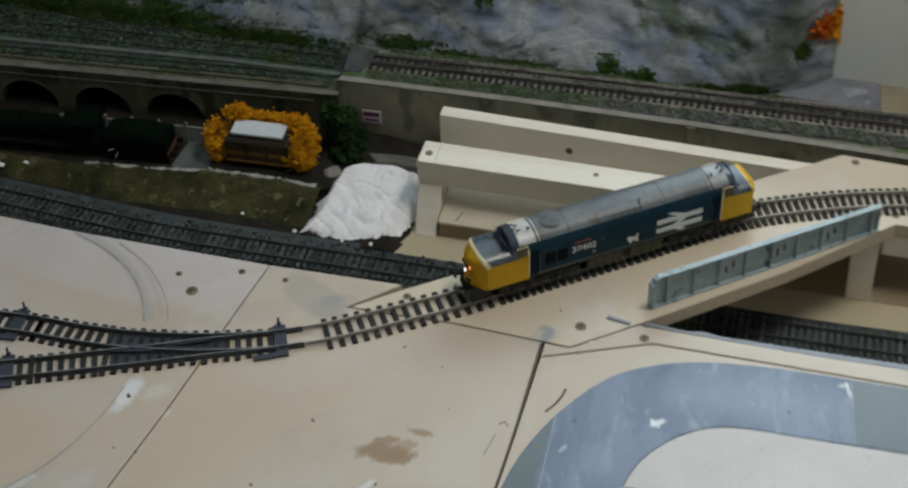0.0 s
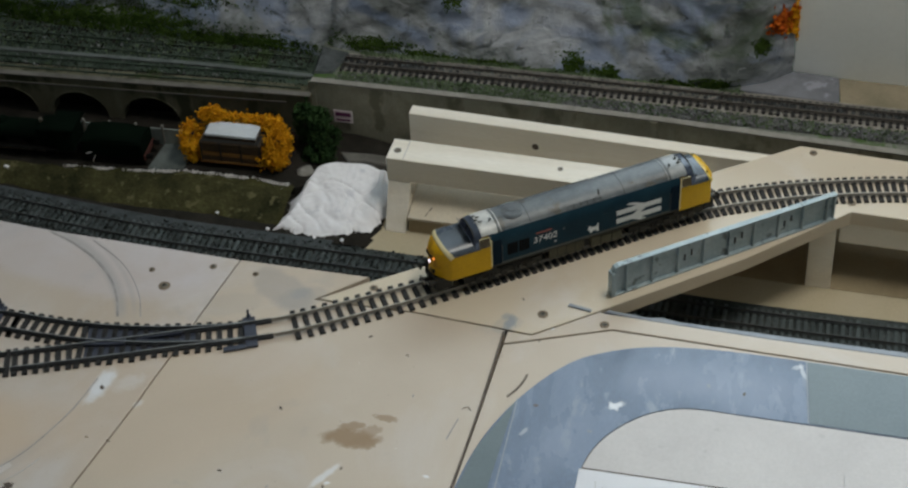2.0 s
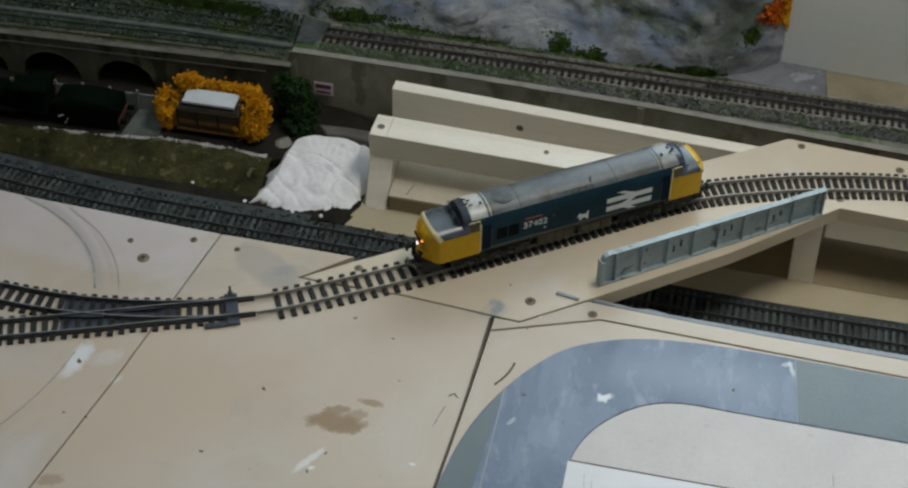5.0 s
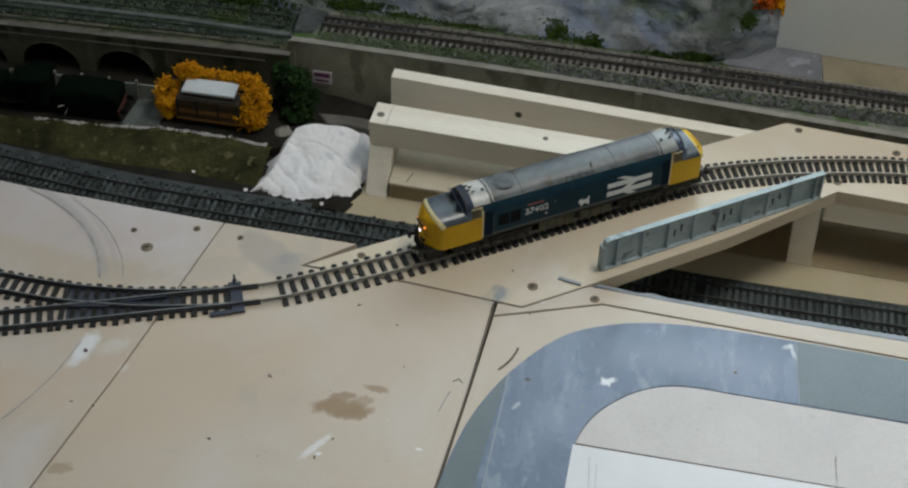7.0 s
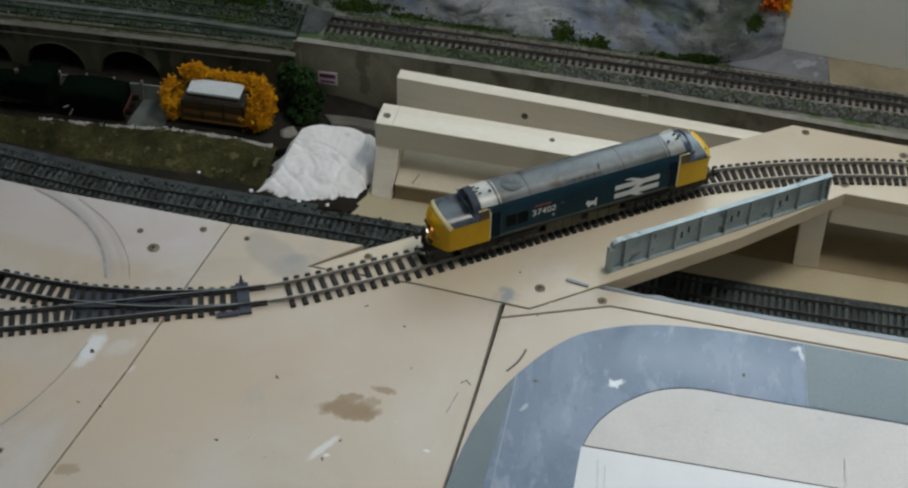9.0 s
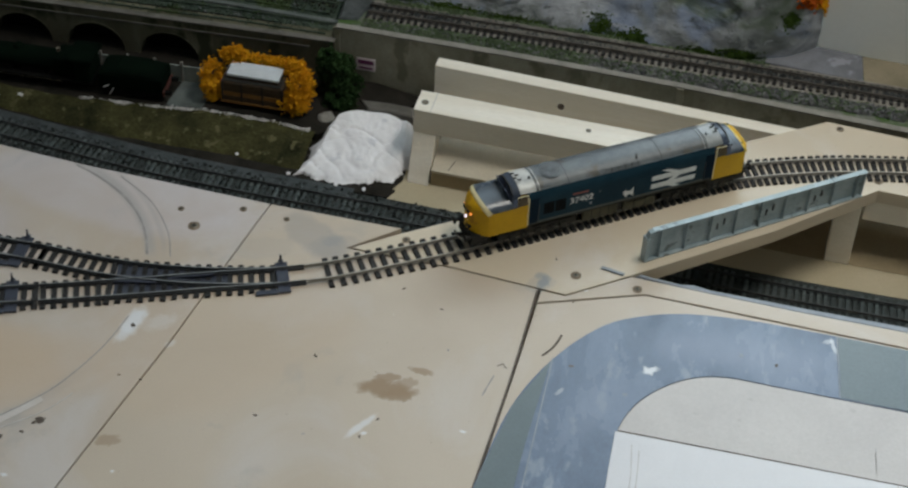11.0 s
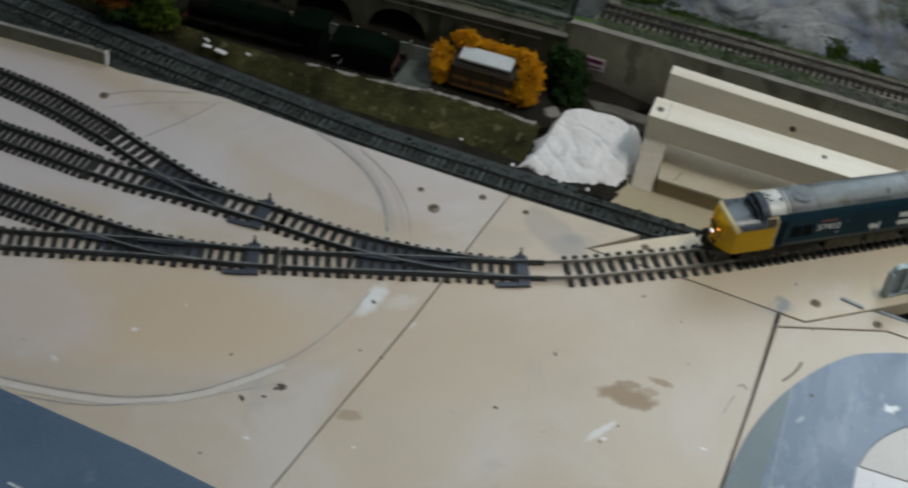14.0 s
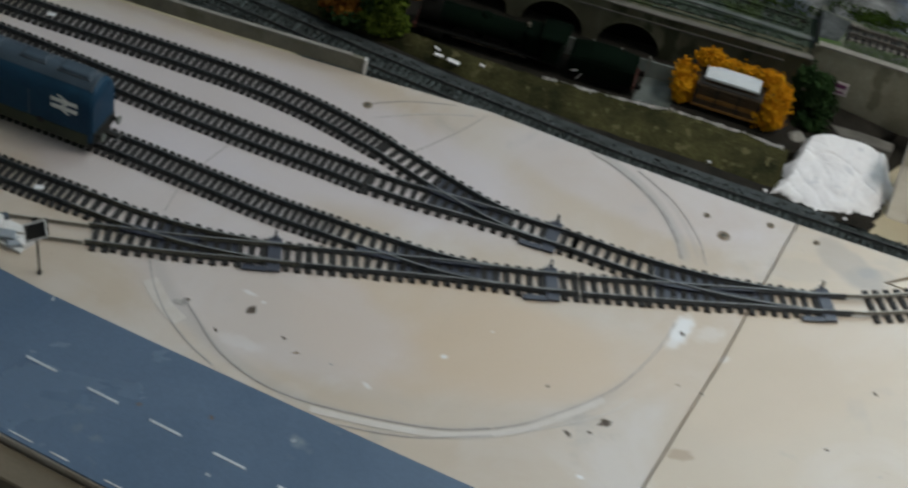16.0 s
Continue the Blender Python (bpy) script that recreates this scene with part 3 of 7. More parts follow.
def smooth_line(pts, step):
    """Points every step metres along a smooth curve through pts, with headings."""
    dense = []
    P = [Vector(p) for p in pts]
    for i in range(len(P) - 1):
        p0, p1, p2, p3 = P[max(0, i - 1)], P[i], P[i + 1], P[min(len(P) - 1, i + 2)]
        d0, d1, d2 = (p1 - p0).length, (p2 - p1).length, (p3 - p2).length
        t1, t2 = (p2 - p0) * d1 / (d0 + d1), (p3 - p1) * d1 / (d1 + d2)
        if i == 0:
            t1 = p2 - p1
        if i == len(P) - 2:
            t2 = p2 - p1
        for k in range(24):
            s = k / 24
            dense.append((2 * s ** 3 - 3 * s * s + 1) * p1 + (s ** 3 - 2 * s * s + s) * t1 + (-2 * s ** 3 + 3 * s * s) * p2 + (s ** 3 - s * s) * t2)
    dense.append(P[-1])
    out, need = [], 0.0
    for a, b in zip(dense, dense[1:]):
        d = (b - a).length
        pos = need
        while pos <= d:
            q = a.lerp(b, pos / d) if d else a
            out.append((q, math.atan2(b.y - a.y, b.x - a.x)))
            pos += step
        need = pos - d
    return out


def sweep(line, profile, z=0.0, bm=None):
    """Sweeps a closed (offset, height) profile along points with headings."""
    bm = bm or bmesh.new()
    rings = []
    for p, a in line:
        nx, ny = -math.sin(a), math.cos(a)
        rings.append([bm.verts.new((p.x + o * nx, p.y + o * ny, z + h)) for o, h in profile])
    n = len(profile)
    for r1, r2 in zip(rings, rings[1:]):
        for i in range(n):
            bm.faces.new((r1[i], r2[i], r2[(i + 1) % n], r1[(i + 1) % n]))
    bm.faces.new(rings[0])
    bm.faces.new(list(reversed(rings[-1])))
    return bm


def ribbon(pts, width, z, mat, name, label, thick=0.0004, step=0.006, smooth=True):
    line = smooth_line(pts, step) if smooth else [(Vector(p), math.atan2(b[1] - a[1], b[0] - a[0])) for p, a, b in zip(pts, [pts[0]] + list(pts[:-1]), list(pts[1:]) + [pts[-1]])]
    w = width / 2
    return part(name, sweep(line, [(-w, 0), (w, 0), (w, thick), (-w, thick)], z), mat)

# ---- boards and levels ----
LOW = -0.073          # lower baseboard
FAR_EDGE = [(-1.10, 0.800), (-0.586, 0.772), (-0.471, 0.769), (-0.375, 0.767), (-0.294, 0.7545), (-0.145, 0.7375), (-0.044, 0.729)]
SEAM_WEST = [(-0.145, 0.7375), (-0.1535, 0.704), (-0.162, 0.669), (-0.172, 0.627), (-0.1815, 0.588), (-0.216, 0.464), (-0.251, 0.335), (-0.268, 0.27)]
SEAM_EAST = [(0.061, 0.684), (0.052, 0.597), (0.042, 0.519), (0.020, 0.350), (0.010, 0.27)]
NEAR_WEST = [(-0.262, 0.302), (-0.350, 0.322), (-0.511, 0.356), (-0.576, 0.371), (-1.10, 0.492)]
DECK_SOUTH = [(-0.0795, 0.7015), (-0.059, 0.699), (-0.003, 0.695), (0.080, 0.682), (0.125, 0.710)]

west = FAR_EDGE[:-1] + SEAM_WEST[1:-1] + NEAR_WEST
centre = [FAR_EDGE[-2], FAR_EDGE[-1]] + DECK_SOUTH[:3] + [(0.061, 0.6852)] + SEAM_EAST[1:] + SEAM_WEST[:0:-1]
strip = [(0.062, 0.6845), (0.080, 0.682), (0.125, 0.710), (0.166, 0.705), (0.248, 0.696), (0.354, 0.687), (0.75, 0.650),
         (0.75, 0.630), (0.353, 0.670), (0.248, 0.681), (0.136, 0.693), (0.0605, 0.6705)]
east = [(0.0605, 0.6705), (0.136, 0.693), (0.248, 0.681), (0.353, 0.670), (0.75, 0.630), (0.75, 0.27)] + SEAM_EAST[:0:-1]
deck = DECK_SOUTH + [(0.226, 0.776), (0.305, 0.837), (0.363, 0.830), (0.75, 0.790), (0.75, 0.855), (0.367, 0.901), (0.314, 0.908),
                     (0.267, 0.915), (0.233, 0.895), (0.197, 0.874), (-0.011, 0.744), (-0.046, 0.7235)]


def board(name, poly, label, gap=0.0004, mat=MDF, top=0.0, thick=0.012):
    ob = part(name, slab(inset(ccw(poly), gap), top, thick, 0.0004), mat)
    return structure(ob, label)


board("baseboard_west", west, "bare beige hardboard baseboard with pencil marks", 0.0006, MDF_WEST)
board("baseboard_centre", centre, "bare beige hardboard baseboard with a brown stain", 0.0006)
board("baseboard_strip", strip, "narrow beige board strip along the cutting", 0.0006)
board("baseboard_east", east, "beige baseboard under the grey road oval", 0.0007)
board("bridge_deck", deck, "bare beige board deck carrying the curved track over the cutting", 0.0007, MDF_DECK)

# dark sub-frame under the joints, and risers that close the cutting's sides
structure(part("subframe", slab([(-1.10, 0.77), (-0.586, 0.75), (-0.375, 0.745), (-0.145, 0.715), (-0.02, 0.70), (0.06, 0.675), (0.118, 0.697), (0.354, 0.672), (0.75, 0.636),
                                 (0.75, 0.27), (-0.240, 0.28), (-0.350, 0.335), (-0.576, 0.385), (-1.10, 0.505)], -0.0123, 0.020), MDF_EDGE), "dark timber subframe under the boards")


def upright_strip(name, pts, z0, z1, thick, mat, label):
    line = [(Vector(p), math.atan2(b[1] - a[1], b[0] - a[0])) for p, a, b in zip(pts, [pts[0]] + pts[:-1], pts[1:] + [pts[-1]])]
    return structure(part(name, sweep(line, [(-thick, z0), (0, z0), (0, z1), (-thick, z1)]), mat), label)


upright_strip("riser_cutting", [(-1.10, 0.784), (-0.586, 0.757), (-0.375, 0.752), (-0.145, 0.722), (-0.02, 0.708), (0.06, 0.685), (0.122, 0.700), (0.354, 0.676), (0.75, 0.640)], LOW, -0.0325, 0.006, MDF_EDGE, "brown board riser beside the cutting")
structure(part("cutting_rim", slab([(0.128, 0.7125), (0.166, 0.7062), (0.248, 0.6972), (0.354, 0.6882), (0.75, 0.651), (0.75, 0.659), (0.354, 0.694), (0.248, 0.7025), (0.182, 0.7085), (0.170, 0.7115), (0.160, 0.7105), (0.132, 0.7155)], -0.002, 0.004, 0.0008), GREY_PAINT), "grey-blue painted plaster rim along the cutting")
structure(part("lower_baseboard", slab([(-1.10, 0.60), (0.78, 0.60), (0.78, 1.45), (-1.10, 1.45)], LOW, 0.018), MDF_LOW), "lower beige baseboard in the cutting")
structure(part("fascia_board", slab([(-1.10, 0.470), (-0.576, 0.349), (-0.511, 0.334), (-0.240, 0.275), (-0.240, 0.296), (-0.511, 0.355), (-0.576, 0.370), (-1.10, 0.491)], -0.004, 0.10, 0.001), FASCIA_BROWN), "brown fascia board at the layout's front edge")

# ---- roads and cards ----
outer = [(0.010, 0.27), (0.022, 0.40), (0.042, 0.519), (0.055, 0.574), (0.077, 0.619), (0.109, 0.657), (0.138, 0.672), (0.168, 0.679), (0.208, 0.6805), (0.248, 0.678), (0.353, 0.668), (0.75, 0.628)]
inner = [(0.108, 0.27), (0.118, 0.44), (0.124, 0.530), (0.1265, 0.563), (0.137, 0.588), (0.156, 0.608), (0.176, 0.619), (0.196, 0.6225), (0.229, 0.620), (0.350, 0.610), (0.75, 0.572)]
curve_out = [p for p, a in smooth_line(outer, 0.008)]
curve_in = [p for p, a in smooth_line(inner, 0.008)]
pts_out = [(p.x, p.y) for p in curve_out]
pts_in = [(p.x, p.y) for p in curve_in]
structure(part("road_oval", slab(inset(ccw(pts_out + pts_in[::-1]), 0.0006), 0.0012, 0.0012, 0.0003), ROAD), "grey-blue painted model road in an oval, scuffed, with sheen painted in")
structure(part("card_infill", slab(ccw(pts_in + [(0.75, 0.27)]), 0.0009, 0.0009), CARD), "off-white card infill inside the road oval")
structure(part("card_sheet", slab([(0.1245, 0.562), (0.285, 0.5505), (0.75, 0.515), (0.75, 0.28), (0.112, 0.28), (0.119, 0.44), (0.1225, 0.530)], 0.0018, 0.0009, 0.0002), PAPER), "white card sheet laid inside the road oval")
road_w = [(-1.10, 0.585), (-0.80, 0.530), (-0.628, 0.490), (-0.596, 0.482), (-0.514, 0.466), (-0.429, 0.450), (-0.312, 0.429), (-0.240, 0.412), (-0.240, 0.298), (-0.350, 0.323), (-0.511, 0.3575), (-0.576, 0.3725), (-1.10, 0.494)]
structure(part("road_front", slab(road_w, 0.0012, 0.0012, 0.0003), ROAD_DARK), "dark blue-grey model road with white centre dashes")
edge_line = smooth_line([(-1.0, 0.473), (-0.576, 0.3760), (-0.511, 0.3612), (-0.350, 0.3265)], 0.004)
rnd = random.Random(77)
k = 0
while k < len(edge_line) - 14:
    n = rnd.randint(3, 12)
    w = rnd.uniform(0.0002, 0.0005)
    structure(part("road_edge_line", sweep(edge_line[k:k + n], [(-w, 0), (w, 0), (w, 0.0003), (-w, 0.0003)], 0.0012), FILLER), "worn broken white edge line on the model road")
    k += n + rnd.randint(1, 9)

for k in range(-3, 6):
    x, y = -0.574 + 0.0418 * k, 0.427 - 0.0098 * k
    d = part("road_dash", box(-0.0105, 0.0105, -0.0008, 0.0008, 0, 0.0003), DASH_WHITE)
    d.matrix_world = pose(x, y, 0.0012, 0, 0, -12.5)
    structure(d, "white centre-line dash on the model road")

# repainted stretches of the oval in a greyer shade
structure(part("road_patch", slab([(0.2712, 0.6748), (0.353, 0.6672), (0.74, 0.6285), (0.74, 0.574), (0.350, 0.6112), (0.2722, 0.6182)], 0.0014, 0.0006, 0.0001), ROAD_GREY), "greyer repainted stretch of the model road")
structure(part("road_patch", slab([(0.0765, 0.6170), (0.0675, 0.540), (0.060, 0.450), (0.046, 0.29), (0.013, 0.29), (0.0235, 0.40), (0.0430, 0.519), (0.056, 0.574)], 0.0014, 0.0006, 0.0001), ROAD_GREY), "greyer repainted edge of the model road")

# seams in the road: cut card edges
for a, b in (((0.0775, 0.619), (0.066, 0.450)), ((0.2705, 0.675), (0.2715, 0.618))):
    L = math.dist(a, b)
    s = part("road_joint", box(-L / 2, L / 2, -0.0005, 0.0005, 0, 0.0003), GREY_PAINT)
    s.matrix_world = pose((a[0] + b[0]) / 2, (a[1] + b[1]) / 2, 0.0012, 0, 0, math.degrees(math.atan2(b[1] - a[1], b[0] - a[0])))
    structure(s, "pale joint between painted road sections")


# ---- marks on the boards ----
def mark(name, pts, width, mat, label, z=0.0001, smooth=True):
    structure(ribbon(pts, width, z, mat, name, label, 0.0002, 0.005, smooth), label)


def circle(cx, cy, r, a0, a1):
    n = max(4, int(abs(a1 - a0) / 8))
    return [(cx + r * math.cos(radians(a0 + (a1 - a0) * k / n)), cy + r * math.sin(radians(a0 + (a1 - a0) * k / n))) for k in range(n + 1)]


mark("ink_line", [(0.1265, 0.5632), (0.285, 0.5515), (0.75, 0.516)], 0.0010, INK, "dark cut edge of the white card sheet", 0.0009, False)
RING = [(-0.516, 0.509), (-0.503, 0.496), (-0.486, 0.479), (-0.472, 0.4695), (-0.451, 0.4605), (-0.433, 0.4570), (-0.417, 0.4562), (-0.396, 0.4572), (-0.376, 0.4590), (-0.354, 0.4620), (-0.333, 0.4670), (-0.309, 0.4770),
        (-0.292, 0.4875), (-0.277, 0.5005), (-0.262, 0.5150), (-0.248, 0.5305), (-0.236, 0.5500), (-0.223, 0.5790), (-0.2145, 0.610)]
OUTER = [(-0.549, 0.540), (-0.546, 0.530), (-0.540, 0.518), (-0.533, 0.507), (-0.520, 0.491), (-0.499, 0.4735), (-0.480, 0.4625)]
OUTER_SOUTH = [(-0.400, 0.4460), (-0.375, 0.4485), (-0.351, 0.4535), (-0.330, 0.4620), (-0.309, 0.4710), (-0.280, 0.4880), (-0.258, 0.5030), (-0.243, 0.5160), (-0.230, 0.534)]
mark("pencil_arc", [(-0.2984, 0.7526), (-0.2774, 0.7422), (-0.2545, 0.7259), (-0.2380, 0.7080), (-0.2264, 0.6876), (-0.2193, 0.6666)], 0.0017, PENCIL, "dark pencilled circle arc on the baseboard")
mark("pencil_arc", [(-0.262, 0.7460), (-0.2364, 0.7270), (-0.2225, 0.7111), (-0.2097, 0.6898), (-0.2028, 0.6688)], 0.0008, PENCIL, "faint outer pencilled arc on the baseboard")
mark("pencil_arc", RING[:12], 0.0011, PENCIL, "pencilled circle arc on the baseboard")
mark("pencil_arc", RING[11:], 0.0008, PENCIL, "pencilled circle arc on the baseboard")
mark("pencil_arc", OUTER, 0.0009, PENCIL, "outer pencilled arc on the baseboard")
mark("pencil_arc", OUTER_SOUTH[:5], 0.0009, PENCIL, "outer pencilled arc on the baseboard")
mark("pencil_arc", OUTER_SOUTH[4:], 0.0005, FAINT_PENCIL, "faint outer pencilled arc on the baseboard")
mark("pencil_arc", [(-0.554, 0.577), (-0.552, 0.612), (-0.537, 0.656)], 0.0006, PENCIL, "faint pencilled arc between the sidings")
mark("pencil_arc", [(-0.4603, 0.7374), (-0.444, 0.7475), (-0.4242, 0.7559), (-0.3964, 0.7634)], 0.0006, PENCIL, "faint pencilled arc on the baseboard")
mark("filler_arc", [(x, y - 0.0045) for x, y in RING[6:16]], 0.0050, FILLER_THIN, "sanded pale filler along the pencilled circle", 0.00005)
mark("pencil_arc", [(-0.4529, 0.7241), (-0.4346, 0.7355), (-0.4115, 0.7471), (-0.383, 0.7571)], 0.0006, FAINT_PENCIL, "faint second pencilled arc on the baseboard")
mark("pencil_line", [(-0.416, 0.7017), (-0.3941, 0.7316), (-0.3771, 0.7613)], 0.0006, PENCIL, "pencil line across the baseboard")
mark("ink_line", [(0.0600, 0.683), (0.0515, 0.597), (0.0415, 0.519), (0.0195, 0.350)], 0.0016, INK, "dark drawn line along the board joint")
mark("ink_line", [(0.0700, 0.621), (0.0760, 0.629), (0.0800, 0.638), (0.0818, 0.645)], 0.0015, INK, "short black pen arc beside the road")
mark("ink_line", [(0.041, 0.606), (0.044, 0.609), (0.047, 0.607), (0.0475, 0.601)], 0.0007, INK, "small pencil hook on the baseboard")
mark("filler_arc", [(-0.541, 0.516), (-0.524, 0.498), (-0.510, 0.489)], 0.010, FILLER_THIN, "sanded pale filler along the pencilled circle", 0.00004)
mark("ink_line", [(0.0345, 0.578), (0.0385, 0.592), (0.0410, 0.600)], 0.0009, PENCIL, "small pencil dash on the baseboard")


for k, pts in enumerate([[(0.136, 0.552), (0.137, 0.529), (0.1362, 0.505)], [(0.141, 0.548), (0.1412, 0.529), (0.1405, 0.512)], [(0.294, 0.577), (0.2942, 0.557)], [(0.3070, 0.548), (0.3062, 0.536)]]):
    mark("pencil_line", pts, 0.0007, FAINT_PENCIL, "faint pencil scribble on the white card", 0.00185)


def blot(name, x, y, r, mat, label, seed, squash=0.6, turn=0.0, z=0.00012, torn=0.35):
    rnd = random.Random(seed)
    n = 18 if torn < 0.5 else 34
    base = [1 + torn * (rnd.random() - 0.5) for _ in range(n)]
    pts = []
    for k in range(n):
        a = 2 * math.pi * k / n
        rr = r * (base[k] + base[(k + 1) % n]) / 2
        px, py = rr * math.cos(a), rr * squash * math.sin(a)
        pts.append((x + px * math.cos(turn) - py * math.sin(turn), y + px * math.sin(turn) + py * math.cos(turn)))
    structure(part(name, slab(pts, z + 0.0001, 0.0001), mat), label)


for i, (x, y, r, m) in enumerate([(-0.5176, 0.5045, 0.0048, PENCIL), (-0.5140, 0.5080, 0.0030, INK), (-0.4742, 0.5151, 0.0046, INK), (-0.4893, 0.4908, 0.0022, INK), (-0.4483, 0.4999, 0.0019, INK), (-0.4378, 0.4910, 0.0024, STAIN_DARK), (-0.2850, 0.5216, 0.0016, INK),
                                  (-0.3147, 0.4693, 0.0026, INK), (-0.2660, 0.4890, 0.0034, INK), (-0.2535, 0.4948, 0.0020, INK), (-0.2453, 0.5059, 0.0050, INK), (-0.2759, 0.4388, 0.0016, INK), (-0.0815, 0.5937, 0.0022, INK), (-0.1094, 0.5347, 0.0018, INK), (-0.0331, 0.6676, 0.0017, INK),
                                  (-0.0302, 0.5457, 0.0015, INK), (-0.0391, 0.5290, 0.0015, INK), (-0.1910, 0.5514, 0.0014, INK), (-0.2064, 0.5531, 0.0016, STAIN_DARK), (-0.0755, 0.5249, 0.0014, PENCIL), (0.0063, 0.6147, 0.0014, PENCIL), (-0.2098, 0.5985, 0.0026, INK), (-0.004, 0.652, 0.0014, INK),
                                  (0.094, 0.689, 0.0016, FILLER), (0.086, 0.676, 0.0012, INK), (0.070, 0.717, 0.0014, INK), (-0.3270, 0.4660, 0.0016, INK), (-0.415, 0.490, 0.0016, PENCIL)]):
    blot("board_fleck", x, y, r * 0.8, m, "small fleck of paint or dirt on the board", 20 + i, 0.6, i * 0.7, 0.00012, 1.1)
for i, (x, y) in enumerate([(0.1285, 0.595), (0.2290, 0.640), (0.205, 0.645), (0.0905, 0.614), (-0.4187, 0.4245), (-0.4683, 0.4238), (-0.4566, 0.3839), (-0.5105, 0.4183), (-0.5882, 0.4777)]):
    blot("road_fleck", x, y, 0.0018, INK if i % 2 else GREY_PAINT, "small fleck on the painted road", 60 + i, 0.6, i, 0.00125)


def screw(x, y, r=0.0042, z=0.0):
    t = thing("wood_screw", "countersunk steel wood screw in the board", "screw", pose(x, y, z), "screws in the boards")
    r *= 0.78
    part("screw_hole", cyl(r * 1.10, 0.0003, pose(0, 0, 0.0002), 20), STAIN_DARK, t)
    bm = cyl(r * 0.8, 0.0006, pose(0, 0, 0.0005), 20, r * 0.55)
    part("screw_head", bm, STEEL, t)
    part("cross_slot", box(-r * 0.5, r * 0.5, -r * 0.09, r * 0.09, 0.00075, 0.0009, 0, box(-r * 0.09, r * 0.09, -r * 0.5, r * 0.5, 0.00075, 0.0009)), BLACK, t)
    return t


for x, y, r in [(-0.1945, 0.7030, 0.0052), (-0.2085, 0.7193, 0.0028), (-0.1635, 0.7272, 0.0032), (-0.1300, 0.7225, 0.0026), (-0.4605, 0.7360, 0.0042),
                (-0.040, 0.717, 0.0036), (0.0855, 0.703, 0.0045), (0.1300, 0.697, 0.0040), (0.2770, 0.9060, 0.0036), (0.305, 0.848, 0.0040), (0.352, 0.889, 0.0040)]:
    screw(x, y, r)

# ---- tracks ----
GAUGE = 0.0155
SLEEPER_MESH = {}


def sleeper_mesh(length, mat, wide=1.0, gauge=GAUGE):
    key = (round(length, 4), mat.name, wide, gauge)
    if key not in SLEEPER_MESH:
        bm = bmesh.new()
        w, h = 0.0020 * wide, 0.0018
        lo = [bm.verts.new((sx * w, sy * length / 2, 0)) for sx, sy in ((-1, -1), (1, -1), (1, 1), (-1, 1))]
        hi = [bm.verts.new((sx * w * 0.86, sy * (length / 2 - 0.0003), h)) for sx, sy in ((-1, -1), (1, -1), (1, 1), (-1, 1))]
        bm.faces.new(hi)
        for i in range(4):
            bm.faces.new((lo[i], lo[(i + 1) % 4], hi[(i + 1) % 4], hi[i]))
        for s in (-1, 1):
            for t in (-1, 1):
                box(-0.0009, 0.0009, s * gauge / 2 + t * 0.0011 - 0.0005, s * gauge / 2 + t * 0.0011 + 0.0005, h - 0.0001, h + 0.0007, 0, bm)
        me = bpy.data.meshes.new("sleeper")
        bmesh.ops.recalc_face_normals(bm, faces=bm.faces)
        bm.to_mesh(me)
        bm.free()
        me.materials.append(mat)
        SLEEPER_MESH[key] = me
    return SLEEPER_MESH[key]


def rail(line, off, parent, z, mat, head=None, web=None):
    w = 0.00058
    prof = [(off - w * 1.6, 0.0018), (off + w * 1.6, 0.0018), (off + w * 1.5, 0.0023), (off + w * 0.6, 0.0026), (off + w * 0.6, 0.0035), (off + w * 1.1, 0.0038), (off + w, 0.0044),
            (off - w, 0.0044), (off - w * 1.1, 0.0038), (off - w * 0.6, 0.0035), (off - w * 0.6, 0.0026), (off - w * 1.5, 0.0023)]
    r = part("rail", sweep(line, prof, z), mat, parent)
    if web:
        part("sleeper_web", sweep(line, [(off - 0.0009, 0.0002), (off + 0.0009, 0.0002), (off + 0.0008, 0.0013), (off - 0.0008, 0.0013)], z), web, r)
    if head:
        part("rail_head", sweep(line, [(off - w * 0.75, 0.00435), (off + w * 0.75, 0.00435), (off + w * 0.65, 0.0046), (off - w * 0.65, 0.0046)], z), head, r, "bright worn running surface")
    return r


def track(pts, label, z=0.0, pitch=0.0068, length=0.0265, old=False, skip=(), seed=1, head=True, jitter=0.0, fine=None, wide=1.0, steel=None, web=True, gauge=GAUGE):
    t = thing("railway_track", label, "model track")
    line = smooth_line(pts, 0.006)
    rnd = random.Random(seed)
    for s in (-1, 1):
        rail(line, s * gauge / 2, t, z, steel or (RAIL_OLD if old else RAIL), RAIL_TOP if head else None, SLEEPER if web and not old else None)
    me = sleeper_mesh(length, SLEEPER_OLD if old else SLEEPER, wide, gauge)
    places = list(enumerate(smooth_line(pts, pitch)))
    if fine:
        places = [e for e in places if e[1][0].x < fine[0]] + [(1000 + i, e) for i, e in enumerate(smooth_line(pts, fine[1])) if e[0].x >= fine[0] + pitch * 0.5]
    narrow = sleeper_mesh(length, SLEEPER, 0.94)
    for i, (p, a) in places:
        if i in skip:
            continue
        o = new("sleeper", narrow if i >= 1000 else me)
        o.parent = t
        o.matrix_local = pose(p.x, p.y, z, 0, 0, math.degrees(a) + rnd.uniform(-jitter, jitter))
    return t


